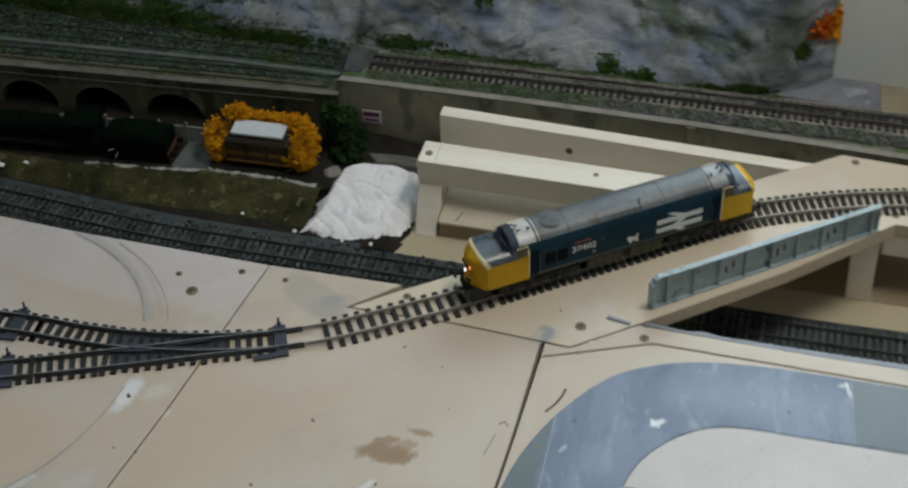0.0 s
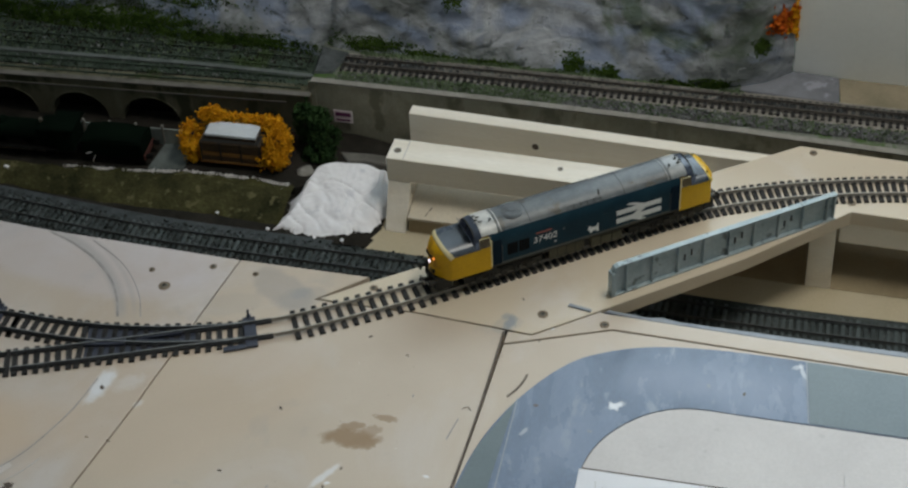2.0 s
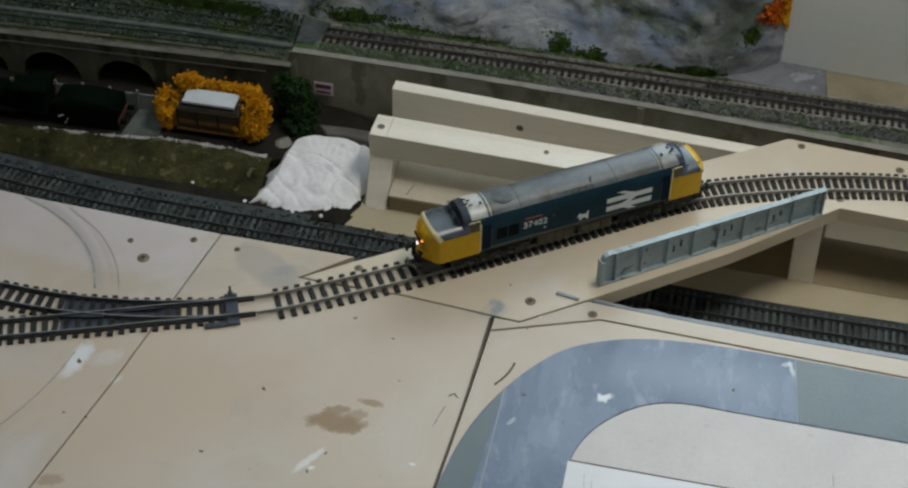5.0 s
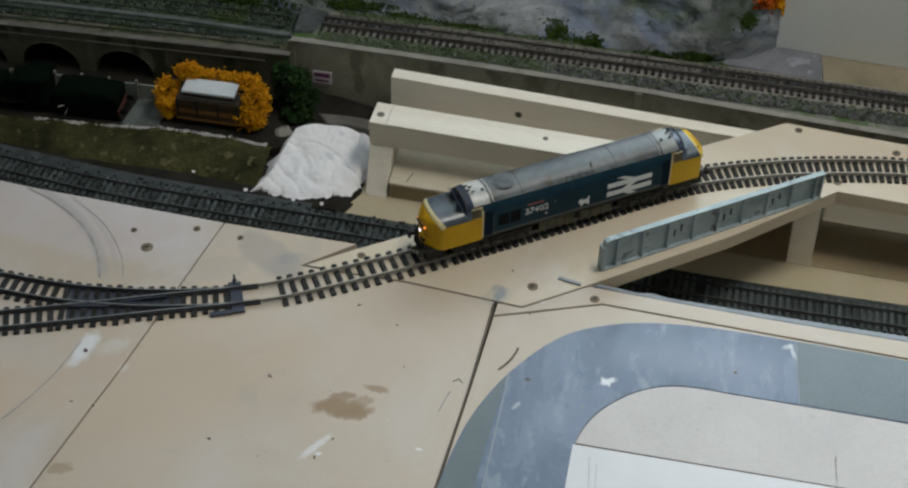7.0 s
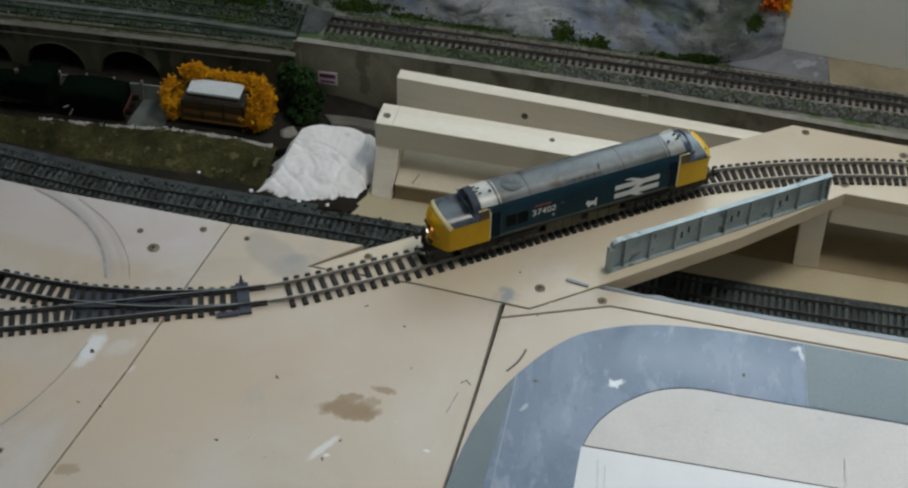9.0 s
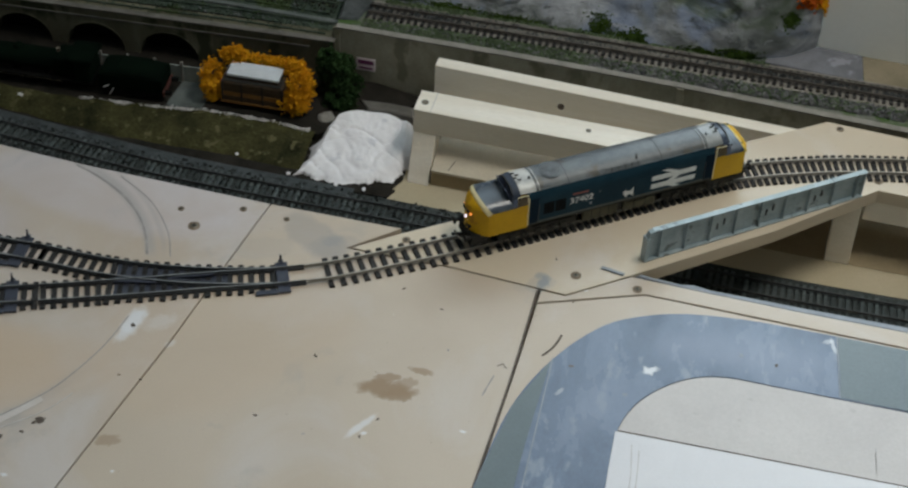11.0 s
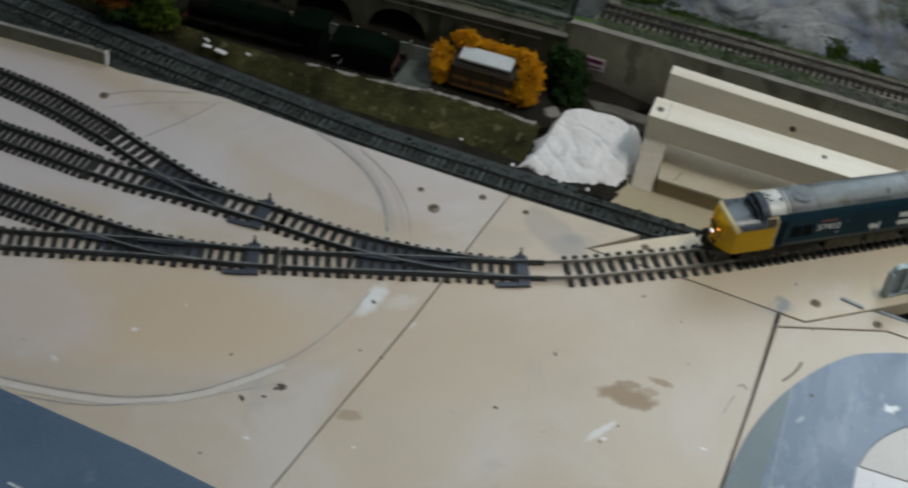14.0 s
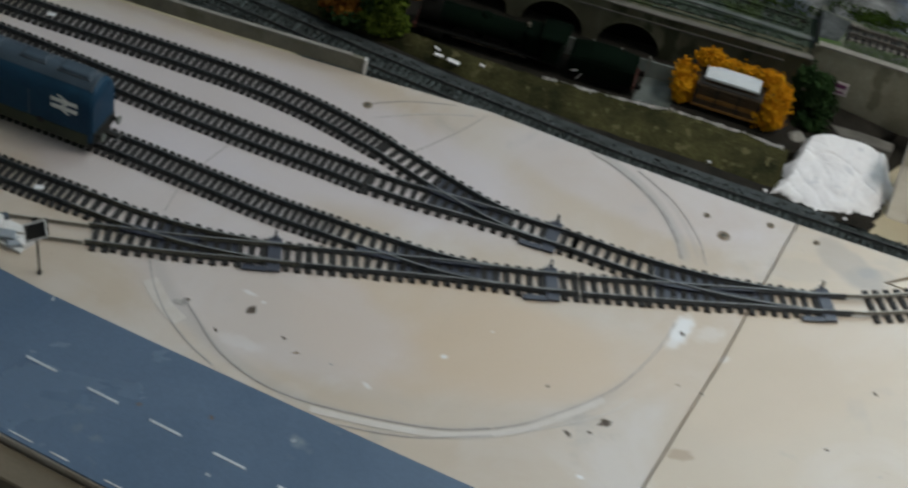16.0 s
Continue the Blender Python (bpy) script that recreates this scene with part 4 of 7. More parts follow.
def turnout(up, lo, label, z=0.0, pitch=0.0076, length=0.0265, toe_box=True, bare_toe=0, steel=None):
    """Two routes that share their first point; the sleepers reach across both."""
    t = thing("railway_turnout", label, "model turnout")
    lu, ll = smooth_line(up, 0.005), smooth_line(lo, 0.005)
    for ln in (lu, ll):
        for s in (-1, 1):
            rail(ln, s * GAUGE / 2, t, z, steel or RAIL_DARK, RAIL_COOL, SLEEPER)
    su, sl = smooth_line(up, pitch), smooth_line(lo, pitch)
    n = min(len(su), len(sl))
    for i in range(bare_toe, n):
        (pu, au), (pl, al) = su[i], sl[i]
        gap = (pu - pl).length
        if gap > 0.021:
            for p, a in ((pu, au), (pl, al)):
                o = new("sleeper", sleeper_mesh(length, SLEEPER))
                o.parent = t
                o.matrix_local = pose(p.x, p.y, z, 0, 0, math.degrees(a))
            continue
        c, a = (pu + pl) / 2, (au + al) / 2
        L = length + round(gap / 0.003) * 0.003
        o = new("sleeper", sleeper_mesh(L, SLEEPER))
        o.parent = t
        o.matrix_local = pose(c.x, c.y, z, 0, 0, math.degrees(a))
    for rest in (su[n:], sl[n:]):
        for q, b in rest:
            o = new("sleeper", sleeper_mesh(length, SLEEPER))
            o.parent = t
            o.matrix_local = pose(q.x, q.y, z, 0, 0, math.degrees(b))
    # dark moulded plates that fill the middle of the turnout
    m = min(len(lu), len(ll))
    k0, k1 = int(m * 0.30), int(m * 0.74)
    side = 1 if (lu[k1][0] - ll[k1][0]).dot(Vector((-math.sin(lu[k1][1]), math.cos(lu[k1][1]), 0)).to_2d()) > 0 else -1
    def edge_of(line, k, off):
        q, b = line[k]
        return q.x - off * math.sin(b), q.y + off * math.cos(b)
    reach = GAUGE / 2 - 0.0004
    outline = [edge_of(lu, k, side * reach) for k in range(k0, k1)] + [edge_of(ll, k, -side * reach) for k in range(k1 - 1, k0 - 1, -1)]
    part("moulded_plate", slab(outline, z + 0.0008, 0.0006), POINT_BLUE, t, "dark plastic web between the sleepers")
    # frog where the inner rails meet
    best = min(range(n), key=lambda i: abs((su[i][0] - sl[i][0]).length - GAUGE))
    p = (su[best][0] + sl[best][0]) / 2
    a = (su[best][1] + sl[best][1]) / 2
    f = part("crossing_frog", box(-0.017, 0.012, -0.0035, 0.0035, 0.0016, 0.0036, 0.0004), POINT_BLUE, t, "dark plastic crossing frog")
    f.matrix_local = pose(p.x, p.y, z, 0, 0, math.degrees(a))
    for s, (q, b) in ((1, lu[min(len(lu) - 1, 16)]), (-1, ll[min(len(ll) - 1, 16)])):
        k = part("check_rail", box(-0.016, 0.016, -0.0005, 0.0005, 0.0018, 0.0043, 0.0001), POINT_BLUE, t)
        off = s * (GAUGE / 2 - 0.0022)
        k.matrix_local = pose(q.x - off * math.sin(b), q.y + off * math.cos(b), z, 0, 0, math.degrees(b))
    if toe_box:
        q, b = smooth_line(lo, 0.004)[4]
        tb = part("tie_bar_plate", box(-0.0045, 0.0045, -0.0150, 0.0150, 0.0004, 0.0024, 0.0004), POINT_BLUE, t, "blue-black plastic tie bar housing")
        tb.matrix_local = pose(q.x, q.y, z, 0, 0, math.degrees(b))
        part("plate_foot", box(0.0046, 0.020, 0.0112, 0.0155, 0.0004, 0.0020, 0.0003), POINT_BLUE, tb)
        pin = part("point_lever", cyl(0.0008, 0.007, pose(0.0, -0.0150, 0.0055), 8), POINT_BLUE, tb)
        part("lever_foot", box(-0.0018, 0.0018, -0.0170, -0.0130, 0.0020, 0.0030, 0.0003), POINT_BLUE, tb)
    return t


MAIN = [(-0.104, 0.6665), (-0.083, 0.675), (-0.050, 0.6915), (-0.011, 0.7115), (0.0115, 0.724), (0.107, 0.781), (0.191, 0.831), (0.246, 0.850), (0.296, 0.861), (0.361, 0.868), (0.70, 0.862)]
A_UP = [(-0.104, 0.6665), (-0.125, 0.660), (-0.168, 0.6515), (-0.212, 0.6475), (-0.251, 0.648), (-0.292, 0.652)]
A_LO = [(-0.104, 0.6665), (-0.125, 0.6595), (-0.167, 0.6475), (-0.206, 0.6355), (-0.2435, 0.6245), (-0.284, 0.6130)]
B_UP = [(-0.292, 0.652), (-0.312, 0.6535), (-0.336, 0.6560), (-0.360, 0.662), (-0.398, 0.677), (-0.4405, 0.6955)]
B_LO = [(-0.292, 0.652), (-0.312, 0.6530), (-0.338, 0.6545), (-0.370, 0.6555), (-0.404, 0.6555), (-0.440, 0.6580)]
T1 = [(-0.4405, 0.6955), (-0.4905, 0.7125), (-0.542, 0.7235), (-0.589, 0.7285), (-0.637, 0.7325), (-0.720, 0.738), (-1.05, 0.770)]
T2 = [(-0.440, 0.6580), (-0.472, 0.6625), (-0.518, 0.668), (-0.565, 0.6745), (-0.6135, 0.682), (-0.720, 0.700), (-1.05, 0.745)]
C_UP = [(-0.284, 0.613), (-0.304, 0.6080), (-0.334, 0.6015), (-0.370, 0.5975), (-0.410, 0.5990), (-0.448, 0.602)]
C_LO = [(-0.284, 0.613), (-0.304, 0.6075), (-0.334, 0.6010), (-0.370, 0.5930), (-0.399, 0.5855), (-0.436, 0.5755), (-0.460, 0.5690)]
T3 = [(-0.448, 0.602), (-0.492, 0.606), (-0.5375, 0.6135), (-0.584, 0.6210), (-0.620, 0.6260), (-0.700, 0.6352), (-1.05, 0.674)]
D_UP = [(-0.460, 0.5690), (-0.480, 0.5650), (-0.520, 0.5600), (-0.564, 0.560), (-0.610, 0.565)]
D_LO = [(-0.460, 0.5690), (-0.480, 0.5640), (-0.511, 0.5555), (-0.547, 0.5465), (-0.592, 0.537)]
T4 = [(-0.610, 0.565), (-0.662, 0.571), (-0.75, 0.585), (-1.05, 0.635)]

track(MAIN, "curved model track with dark sleepers crossing the bridge deck", pitch=0.0083, length=0.0295, skip=(0, 1), seed=2, fine=(0.015, 0.0059), web=False)
turnout(A_UP, A_LO, "dark model turnout where the yard lines part", bare_toe=2)
turnout(B_UP, B_LO, "dark model turnout into the two upper sidings")
turnout(C_UP, C_LO, "dark model turnout into the middle siding")
turnout(D_UP, D_LO, "dark model turnout at the front of the yard", steel=RAIL_OLIVE)
track(T1, "curving model siding on the bare baseboard", pitch=0.0054, length=0.0280, seed=3, wide=0.92, steel=RAIL_DARK, head=False)
track(T2, "straight model siding on the bare baseboard", pitch=0.0054, length=0.0280, seed=4, wide=0.92, steel=RAIL_DARK, head=False)
track(T3, "model siding under the parked blue diesel", pitch=0.0054, length=0.0280, seed=5, wide=0.92, steel=RAIL_DARK, head=False)
track(T4, "front model siding on the bare baseboard", pitch=0.0054, length=0.0280, seed=6, wide=0.90, steel=RAIL_DARK, head=False)
bare = thing("loose_rails", "two bare rails without sleepers beside the road", "model rail")
line = smooth_line([(-0.592, 0.537), (-0.66, 0.523), (-0.80, 0.497)], 0.006)
for s in (-1, 1):
    rail(line, s * GAUGE / 2, bare, -0.0016, RAIL, RAIL_TOP)

CUT = [(-1.05, 0.985), (-0.60, 0.900), (-0.480, 0.874), (-0.367, 0.8525), (-0.263, 0.8345), (-0.1635, 0.8245), (-0.0665, 0.816), (0.060, 0.8035), (0.188, 0.790), (0.255, 0.7835), (0.370, 0.776), (0.72, 0.755)]
structure(part("ballast_bed", sweep(smooth_line(CUT, 0.01), [(-0.026, 0), (0.021, 0), (0.017, 0.0014), (-0.021, 0.0014)], LOW), BALLAST_DARK), "dark grey ballast bed in the cutting")
track(CUT, "weathered model track on grey ballast in the cutting", LOW + 0.0016, 0.0056, 0.028, True, seed=7, head=False, wide=0.78)

# ---- timbers, bridge parts ----
def timber(name, label, a, b, width, z0, z1, knots=(), ends=()):
    """A planed timber from a to b (its front edge), width behind it."""
    ang = math.atan2(b[1] - a[1], b[0] - a[0])
    L = math.dist(a, b)
    t = thing(name, label, "timber", pose(a[0], a[1], 0, 0, 0, math.degrees(ang)))
    part("timber_body", box(0, L, 0, width, z0, z1, 0.0007), PINE, t)
    for k, (x, z, r) in enumerate(knots):
        part("knot", cyl(r * 0.7, 0.0006, pose(x, -0.0001, z, 90, 0, 0), 16), INK, t, "dark brown knot")
    for x, y, r in ends:
        part("screw_head", cyl(r, 0.0006, pose(x, y, z1 + 0.0001), 16), STEEL, t, "sunken screw head")
    return t


timber("pine_beam", "thick planed pine beam lying across the cutting's end", (-0.062, 0.8830), (0.236, 0.8520), 0.026, -0.0365, -0.0135, (), ((0.0070, 0.0110, 0.0030), (0.141, 0.0145, 0.0022)))
timber("pine_beam", "tall planed pine beam beside the stone wall", (-0.054, 0.9450), (0.256, 0.9060), 0.012, -0.0500, -0.0150, ((0.109, -0.0315, 0.0042), (0.085, -0.046, 0.005)))


def leaning_post(label, foot, head, z0, z1):
    """A square post between two four-cornered ends that need not lie above one another."""
    bm = bmesh.new()
    lo, hi = ([bm.verts.new((x, y, z)) for x, y in q] for q, z in ((foot, z0), (head, z1)))
    bm.faces.new(lo)
    bm.faces.new(hi)
    for k in range(4):
        bm.faces.new((lo[k], lo[(k + 1) % 4], hi[(k + 1) % 4], hi[k]))
    bmesh.ops.bevel(bm, geom=bm.edges[:], offset=0.0006, segments=2, affect="EDGES", profile=0.5)
    t = thing("pine_post", label, "timber")
    part("timber_body", bm, PINE, t)
    return t


leaning_post("short leaning pine post holding up the beam", [(-0.0625, 0.8612), (-0.0450, 0.8590), (-0.0430, 0.8830), (-0.0605, 0.8850)], [(-0.0615, 0.8836), (-0.0425, 0.8816), (-0.0400, 0.9070), (-0.0590, 0.9085)], LOW, -0.0366)
leaning_post("short planed pine post under the bridge deck", [(0.2770, 0.8312), (0.2960, 0.8295), (0.2980, 0.8480), (0.2790, 0.8500)], [(0.2755, 0.8310), (0.2945, 0.8293), (0.2965, 0.8480), (0.2775, 0.8500)], LOW, -0.0122)
structure(part("brown_floor_sheet", slab([(-0.0432, 0.8618), (0.75, 0.7868), (0.75, 0.868), (-0.040, 0.942)], LOW + 0.0006, 0.0010, 0.0002), BROWN_FLOOR), "brown sheet on the lower baseboard under the beams")
structure(part("step_board", slab([(-0.0430, 0.8616), (0.222, 0.8366), (0.222, 0.905), (-0.040, 0.942)], LOW + 0.0156, 0.0024, 0.0003), PANEL_PALE), "pale board top of the low step under the beams")
structure(part("step_riser", slab([(-0.0426, 0.8620), (0.2215, 0.8370), (0.2215, 0.895), (-0.0426, 0.930)], LOW + 0.0131, 0.0124), BROWN_FLOOR), "brown front of the low step")
mark("pencil_line", [(-0.0478, 0.8825), (-0.0455, 0.9075)], 0.0006, FAINT_PENCIL, "faint line across the beam near its end", -0.0134, False)
mark("pencil_line", [(-0.0290, 0.8640), (-0.0250, 0.8760)], 0.0007, INK, "short dark pencil stroke on the step", LOW + 0.0156, False)

timber("pine_beam", "pine bearer under the edge of the bridge deck", (0.2985, 0.8400), (0.74, 0.795), 0.018, -0.0330, -0.0122)
timber("pine_beam", "pine bearer along the back of the bridge deck", (0.245, 0.8880), (0.74, 0.828), 0.018, -0.0330, -0.0122)


def girder(a, b, h0, h1):
    """A plate girder, higher at its first end, with a wide top flange."""
    ang, L = math.atan2(b[1] - a[1], b[0] - a[0]), math.dist(a, b)
    t = thing("plate_girder", "pale grey-blue plastic plate girder on the bridge edge", "bridge girder", pose(a[0], a[1], 0.0003, 0, 0, math.degrees(ang)))
    top = lambda x: h0 + (h1 - h0) * x / L
    poly = [(0.0, 0.0), (L, 0.0), (L, h1 - 0.0010), (L - 0.002, h1), (0.0050, h0), (0.0018, h0 - 0.0016), (0, h0 - 0.0050)]
    part("web_plate", prism(poly, Matrix.Translation((0, 0.0014, 0)), 0.0014), GIRDER, t)
    bm = bmesh.new()
    rings = []
    for x, drop in ((0.0, 0.0046), (0.0014, 0.0014), (0.0045, 0.0), (L - 0.0005, 0.0)):
        z = top(x) - drop
        rings.append([bm.verts.new(q) for q in ((x, -0.0013, z - 0.0007), (x, 0.0030, z - 0.0007), (x, 0.0030, z + 0.0006), (x, -0.0013, z + 0.0006))])
    for r1, r2 in zip(rings, rings[1:]):
        for k in range(4):
            bm.faces.new((r1[k], r2[k], r2[(k + 1) % 4], r1[(k + 1) % 4]))
    bm.faces.new(rings[0])
    bm.faces.new(rings[-1][::-1])
    part("top_flange", bm, GIRDER, t)
    part("bottom_flange", box(0, L, -0.0016, 0.0040, 0.0, 0.0012, 0.0002), GIRDER, t)
    places = [0.008, 0.060] + [0.060 + 0.1125 * k for k in range(1, 9)] + [0.992]
    for k, share in enumerate(places):
        x = share * L
        rise = top(x) - (0.0058 if k == 0 else 0.0006)
        part("stiffener", box(x - 0.0006, x + 0.0006, -0.0012, 0.0015, 0.0010, rise, 0.0002), GIRDER, t)
        part("dark_line", box(x + 0.0006, x + 0.0014, 0.0009, 0.0014, 0.0012, rise - 0.0003), BLACK_GREY, t, "dark strip along one side of the stiffener")
        if k in (3, 5, 7):
            for dx, dz in ((0.0062, 0.34), (0.0118, 0.46)):
                part("rivet_slot", box(x + dx - 0.0006, x + dx + 0.0006, 0.0007, 0.0015, top(x) * dz, top(x) * (dz + 0.22), 0.0001), BLACK_GREY, t, "small dark slot")
    part("end_post", box(-0.0012, 0.0010, -0.0016, 0.0044, 0.0, h0 - 0.0055, 0.0003), GIRDER, t, "grimy end post")
    return t


girder((0.133, 0.7270), (0.2915, 0.8290), 0.0280, 0.0238)
grey_strip = part("plastic_strip", slab([(0.1025, 0.7128), (0.1190, 0.7084), (0.1198, 0.7108), (0.1035, 0.7154)], 0.0014, 0.0012, 0.0003), GREY_PAINT)
tagged(grey_strip, "short grey-blue plastic strip on the deck edge", "plastic strip")

# ---- stone wall, arches, plateau ----
WALL_TOP_E, WALL_TOP_W = -0.0120, -0.0240
wall_e = [(-0.144, 0.9770), (0.007, 0.9652), (0.153, 0.9505), (0.269, 0.9355), (0.75, 0.876)]


def wall_piece(name, pts, z0, z1, thick, mat, label):
    line = [(Vector(p), math.atan2(b[1] - a[1], b[0] - a[0])) for p, a, b in zip(pts, [pts[0]] + pts[:-1], pts[1:] + [pts[-1]])]
    return part(name, sweep(line, [(0, z0), (thick, z0), (thick, z1), (0, z1)]), mat)


structure(wall_piece("retaining_wall_east", wall_e, LOW, WALL_TOP_E, 0.0045, STONE, ""), "grey-brown rendered model retaining wall")
cop = wall_piece("wall_coping", [(x, y - 0.0015) for x, y in wall_e], WALL_TOP_E, WALL_TOP_E + 0.0014, 0.0062, COPING, "")
structure(cop, "pale coping along the model wall")
for x, y in ((0.008, 0.9662), (0.150, 0.9497), (-0.1435, 0.9775)):
    structure(part("wall_pier", box(-0.0030, 0.0030, -0.0014, 0.001, LOW, WALL_TOP_E - 0.0002, 0.0003, None, pose(x, y, 0, 0, 0, -6)), STONE), "shallow pier on the model wall")
W0, W1 = Vector((-1.05, 0.995)), Vector((-0.1445, 0.9715))
wdir = (W1 - W0).normalized()
wm = Matrix.Translation((W0.x, W0.y, 0)) @ Matrix.Rotation(math.atan2(wdir.y, wdir.x), 4, "Z")
WL = (W1 - W0).length
bm = bmesh.new()
SPRING, R = -0.0640, 0.0265
centres = [-0.292 - 0.0662 * k - W0.x for k in range(0, 11)]
centres = [c for c in centres if c > 0.03]
edge = WL
for c in centres:
    prism([(c + R, LOW), (edge, LOW), (edge, WALL_TOP_W), (c + R, WALL_TOP_W)], wm, 0.016, bm)
    arc = [(c + R * math.cos(math.pi * k / 14), SPRING + R * 0.95 * math.sin(math.pi * k / 14)) for k in range(15)]
    prism([(c - R, WALL_TOP_W), (c + R, WALL_TOP_W)] + arc, wm, 0.016, bm)
    edge = c - R
prism([(0, LOW), (edge, LOW), (edge, WALL_TOP_W), (0, WALL_TOP_W)], wm, 0.016, bm)
structure(part("retaining_wall_west", bm, STONE_ARCH), "olive stone model wall with a row of arches, darkened for the dim corner")
# Black sheet behind the openings paints in their inner shade.
structure(part("arch_shade_sheet", box(0, WL - 0.05, 0.0165, 0.018, LOW, WALL_TOP_W, 0, None, wm), SHADOW_BLACK), "black sheet standing for the shade inside the model arches")
structure(part("wall_coping", box(0, WL, -0.0015, 0.0045, WALL_TOP_W, WALL_TOP_W + 0.0014, 0.0003, None, wm), COPING_DARK), "coping along the arched wall, its colour darkened for the weak light")
structure(part("string_course", box(0, WL - 0.022, -0.0010, 0.001, WALL_TOP_W - 0.0085, WALL_TOP_W - 0.0072, 0.0002, None, wm), COPING_DARK), "thin string course on the arched wall")
for c in centres:
    arc = [(c + (R + 0.0011) * math.cos(math.pi * k / 14), SPRING + (R * 0.95 + 0.0011) * math.sin(math.pi * k / 14)) for k in range(15)]
    arc2 = [(c + R * math.cos(math.pi * k / 14), SPRING + R * 0.95 * math.sin(math.pi * k / 14)) for k in range(15)]
    structure(part("arch_ring", prism(arc + arc2[::-1], wm @ Matrix.Translation((0, -0.0004, 0)), 0.0004), STONE_ARCH), "stone ring round a model arch")

structure(part("plateau_east", slab([(x, y + 0.0044) for x, y in wall_e] + [(0.75, 1.15), (-0.144, 1.15)], WALL_TOP_E - 0.0015, 0.012), SCATTER), "upper level with green scatter and grey ballast")
structure(part("plateau_west", slab([(-1.05, 1.008), (-0.1445, 0.984), (-0.1445, 1.20), (-1.05, 1.25)], WALL_TOP_W - 0.0010, 0.012), BALLAST_WEST), "upper level covered in dark grey ballast")
structure(part("hardboard_ledge", slab([(0.301, 0.9885), (0.374, 0.9800), (0.75, 0.9460), (0.75, 0.985), (0.376, 1.0170), (0.300, 1.0250)], WALL_TOP_E - 0.0008, 0.003, 0.0004), BROWN_BOARD), "bare brown hardboard ledge behind the upper track")

UP = [(-0.120, 1.0055), (0.0035, 0.9980), (0.1515, 0.9865), (0.247, 0.9785), (0.3415, 0.9705), (0.74, 0.9340)]
structure(part("ballast_bed", sweep(smooth_line(UP, 0.01), [(-0.0190, 0), (0.018, 0), (0.015, 0.0016), (-0.0165, 0.0014)], WALL_TOP_E - 0.0015), PALE_BALLAST), "pale ballast under the upper track")
buried = [e for e in smooth_line(UP, 0.01) if -0.045 < e[0].x < 0.205]
structure(part("ballast_middle", sweep(smooth_line(UP, 0.01), [(-0.0040, 0), (0.0130, 0), (0.0130, 0.0021), (-0.0040, 0.0021)], WALL_TOP_E - 0.0014), BALLAST_UP), "grey ballast between the upper rails")
structure(part("ballast_fill", sweep(buried, [(-0.0046, 0), (0.0130, 0), (0.0122, 0.0022), (-0.0042, 0.0022)], WALL_TOP_E - 0.0004), BALLAST_UP), "grey-brown ballast burying the sleepers between the upper rails")
track(UP, "brown model track along the upper level", WALL_TOP_E - 0.0002, 0.0060, 0.0225, False, seed=8, wide=0.80, steel=RAIL_BROWN, head=False, web=False, gauge=0.0098)
TL1 = [(-1.0, 1.016), (-0.342, 0.9945), (-0.24, 0.9925), (-0.152, 0.9885)]
TL2 = [(-1.0, 1.060), (-0.40, 1.034), (-0.25, 1.0250), (-0.150, 1.0180)]
track(TL1, "half-buried grey model track on the upper level", WALL_TOP_W - 0.0030, 0.0064, 0.0265, True, seed=9, head=False, steel=BALLAST_WEST)
track(TL2, "half-buried grey model track below the rock face", WALL_TOP_W - 0.0036, 0.0064, 0.0265, True, seed=10, head=False, steel=BALLAST_WEST)
structure(part("path_strip", slab([(-1.0, 1.034), (-0.40, 1.0115), (-0.25, 1.0060), (-0.130, 0.9960), (-0.126, 1.0010), (-0.25, 1.0110), (-0.40, 1.016), (-1.0, 1.0385)], WALL_TOP_W + 0.0012, 0.003, 0.0005), PATH_GREY), "grimy cable trough between the upper tracks")
structure(part("ballast_shoulder", slab([(-0.1445, 0.990), (-0.128, 0.9915), (-0.118, 1.022), (-0.1445, 1.030)], WALL_TOP_E + 0.0004, 0.012, 0.0015), BALLAST), "ballast shoulder where the levels meet")


# ---- rock face ----
ROCK_FOOT = smooth_line([(-1.05, 1.110), (-0.60, 1.075), (-0.35, 1.053), (-0.180, 1.036), (-0.102, 1.0250), (0.052, 1.0120), (0.150, 1.0030), (0.199, 1.0000), (0.235, 1.010), (0.262, 1.0290)], 0.0045)


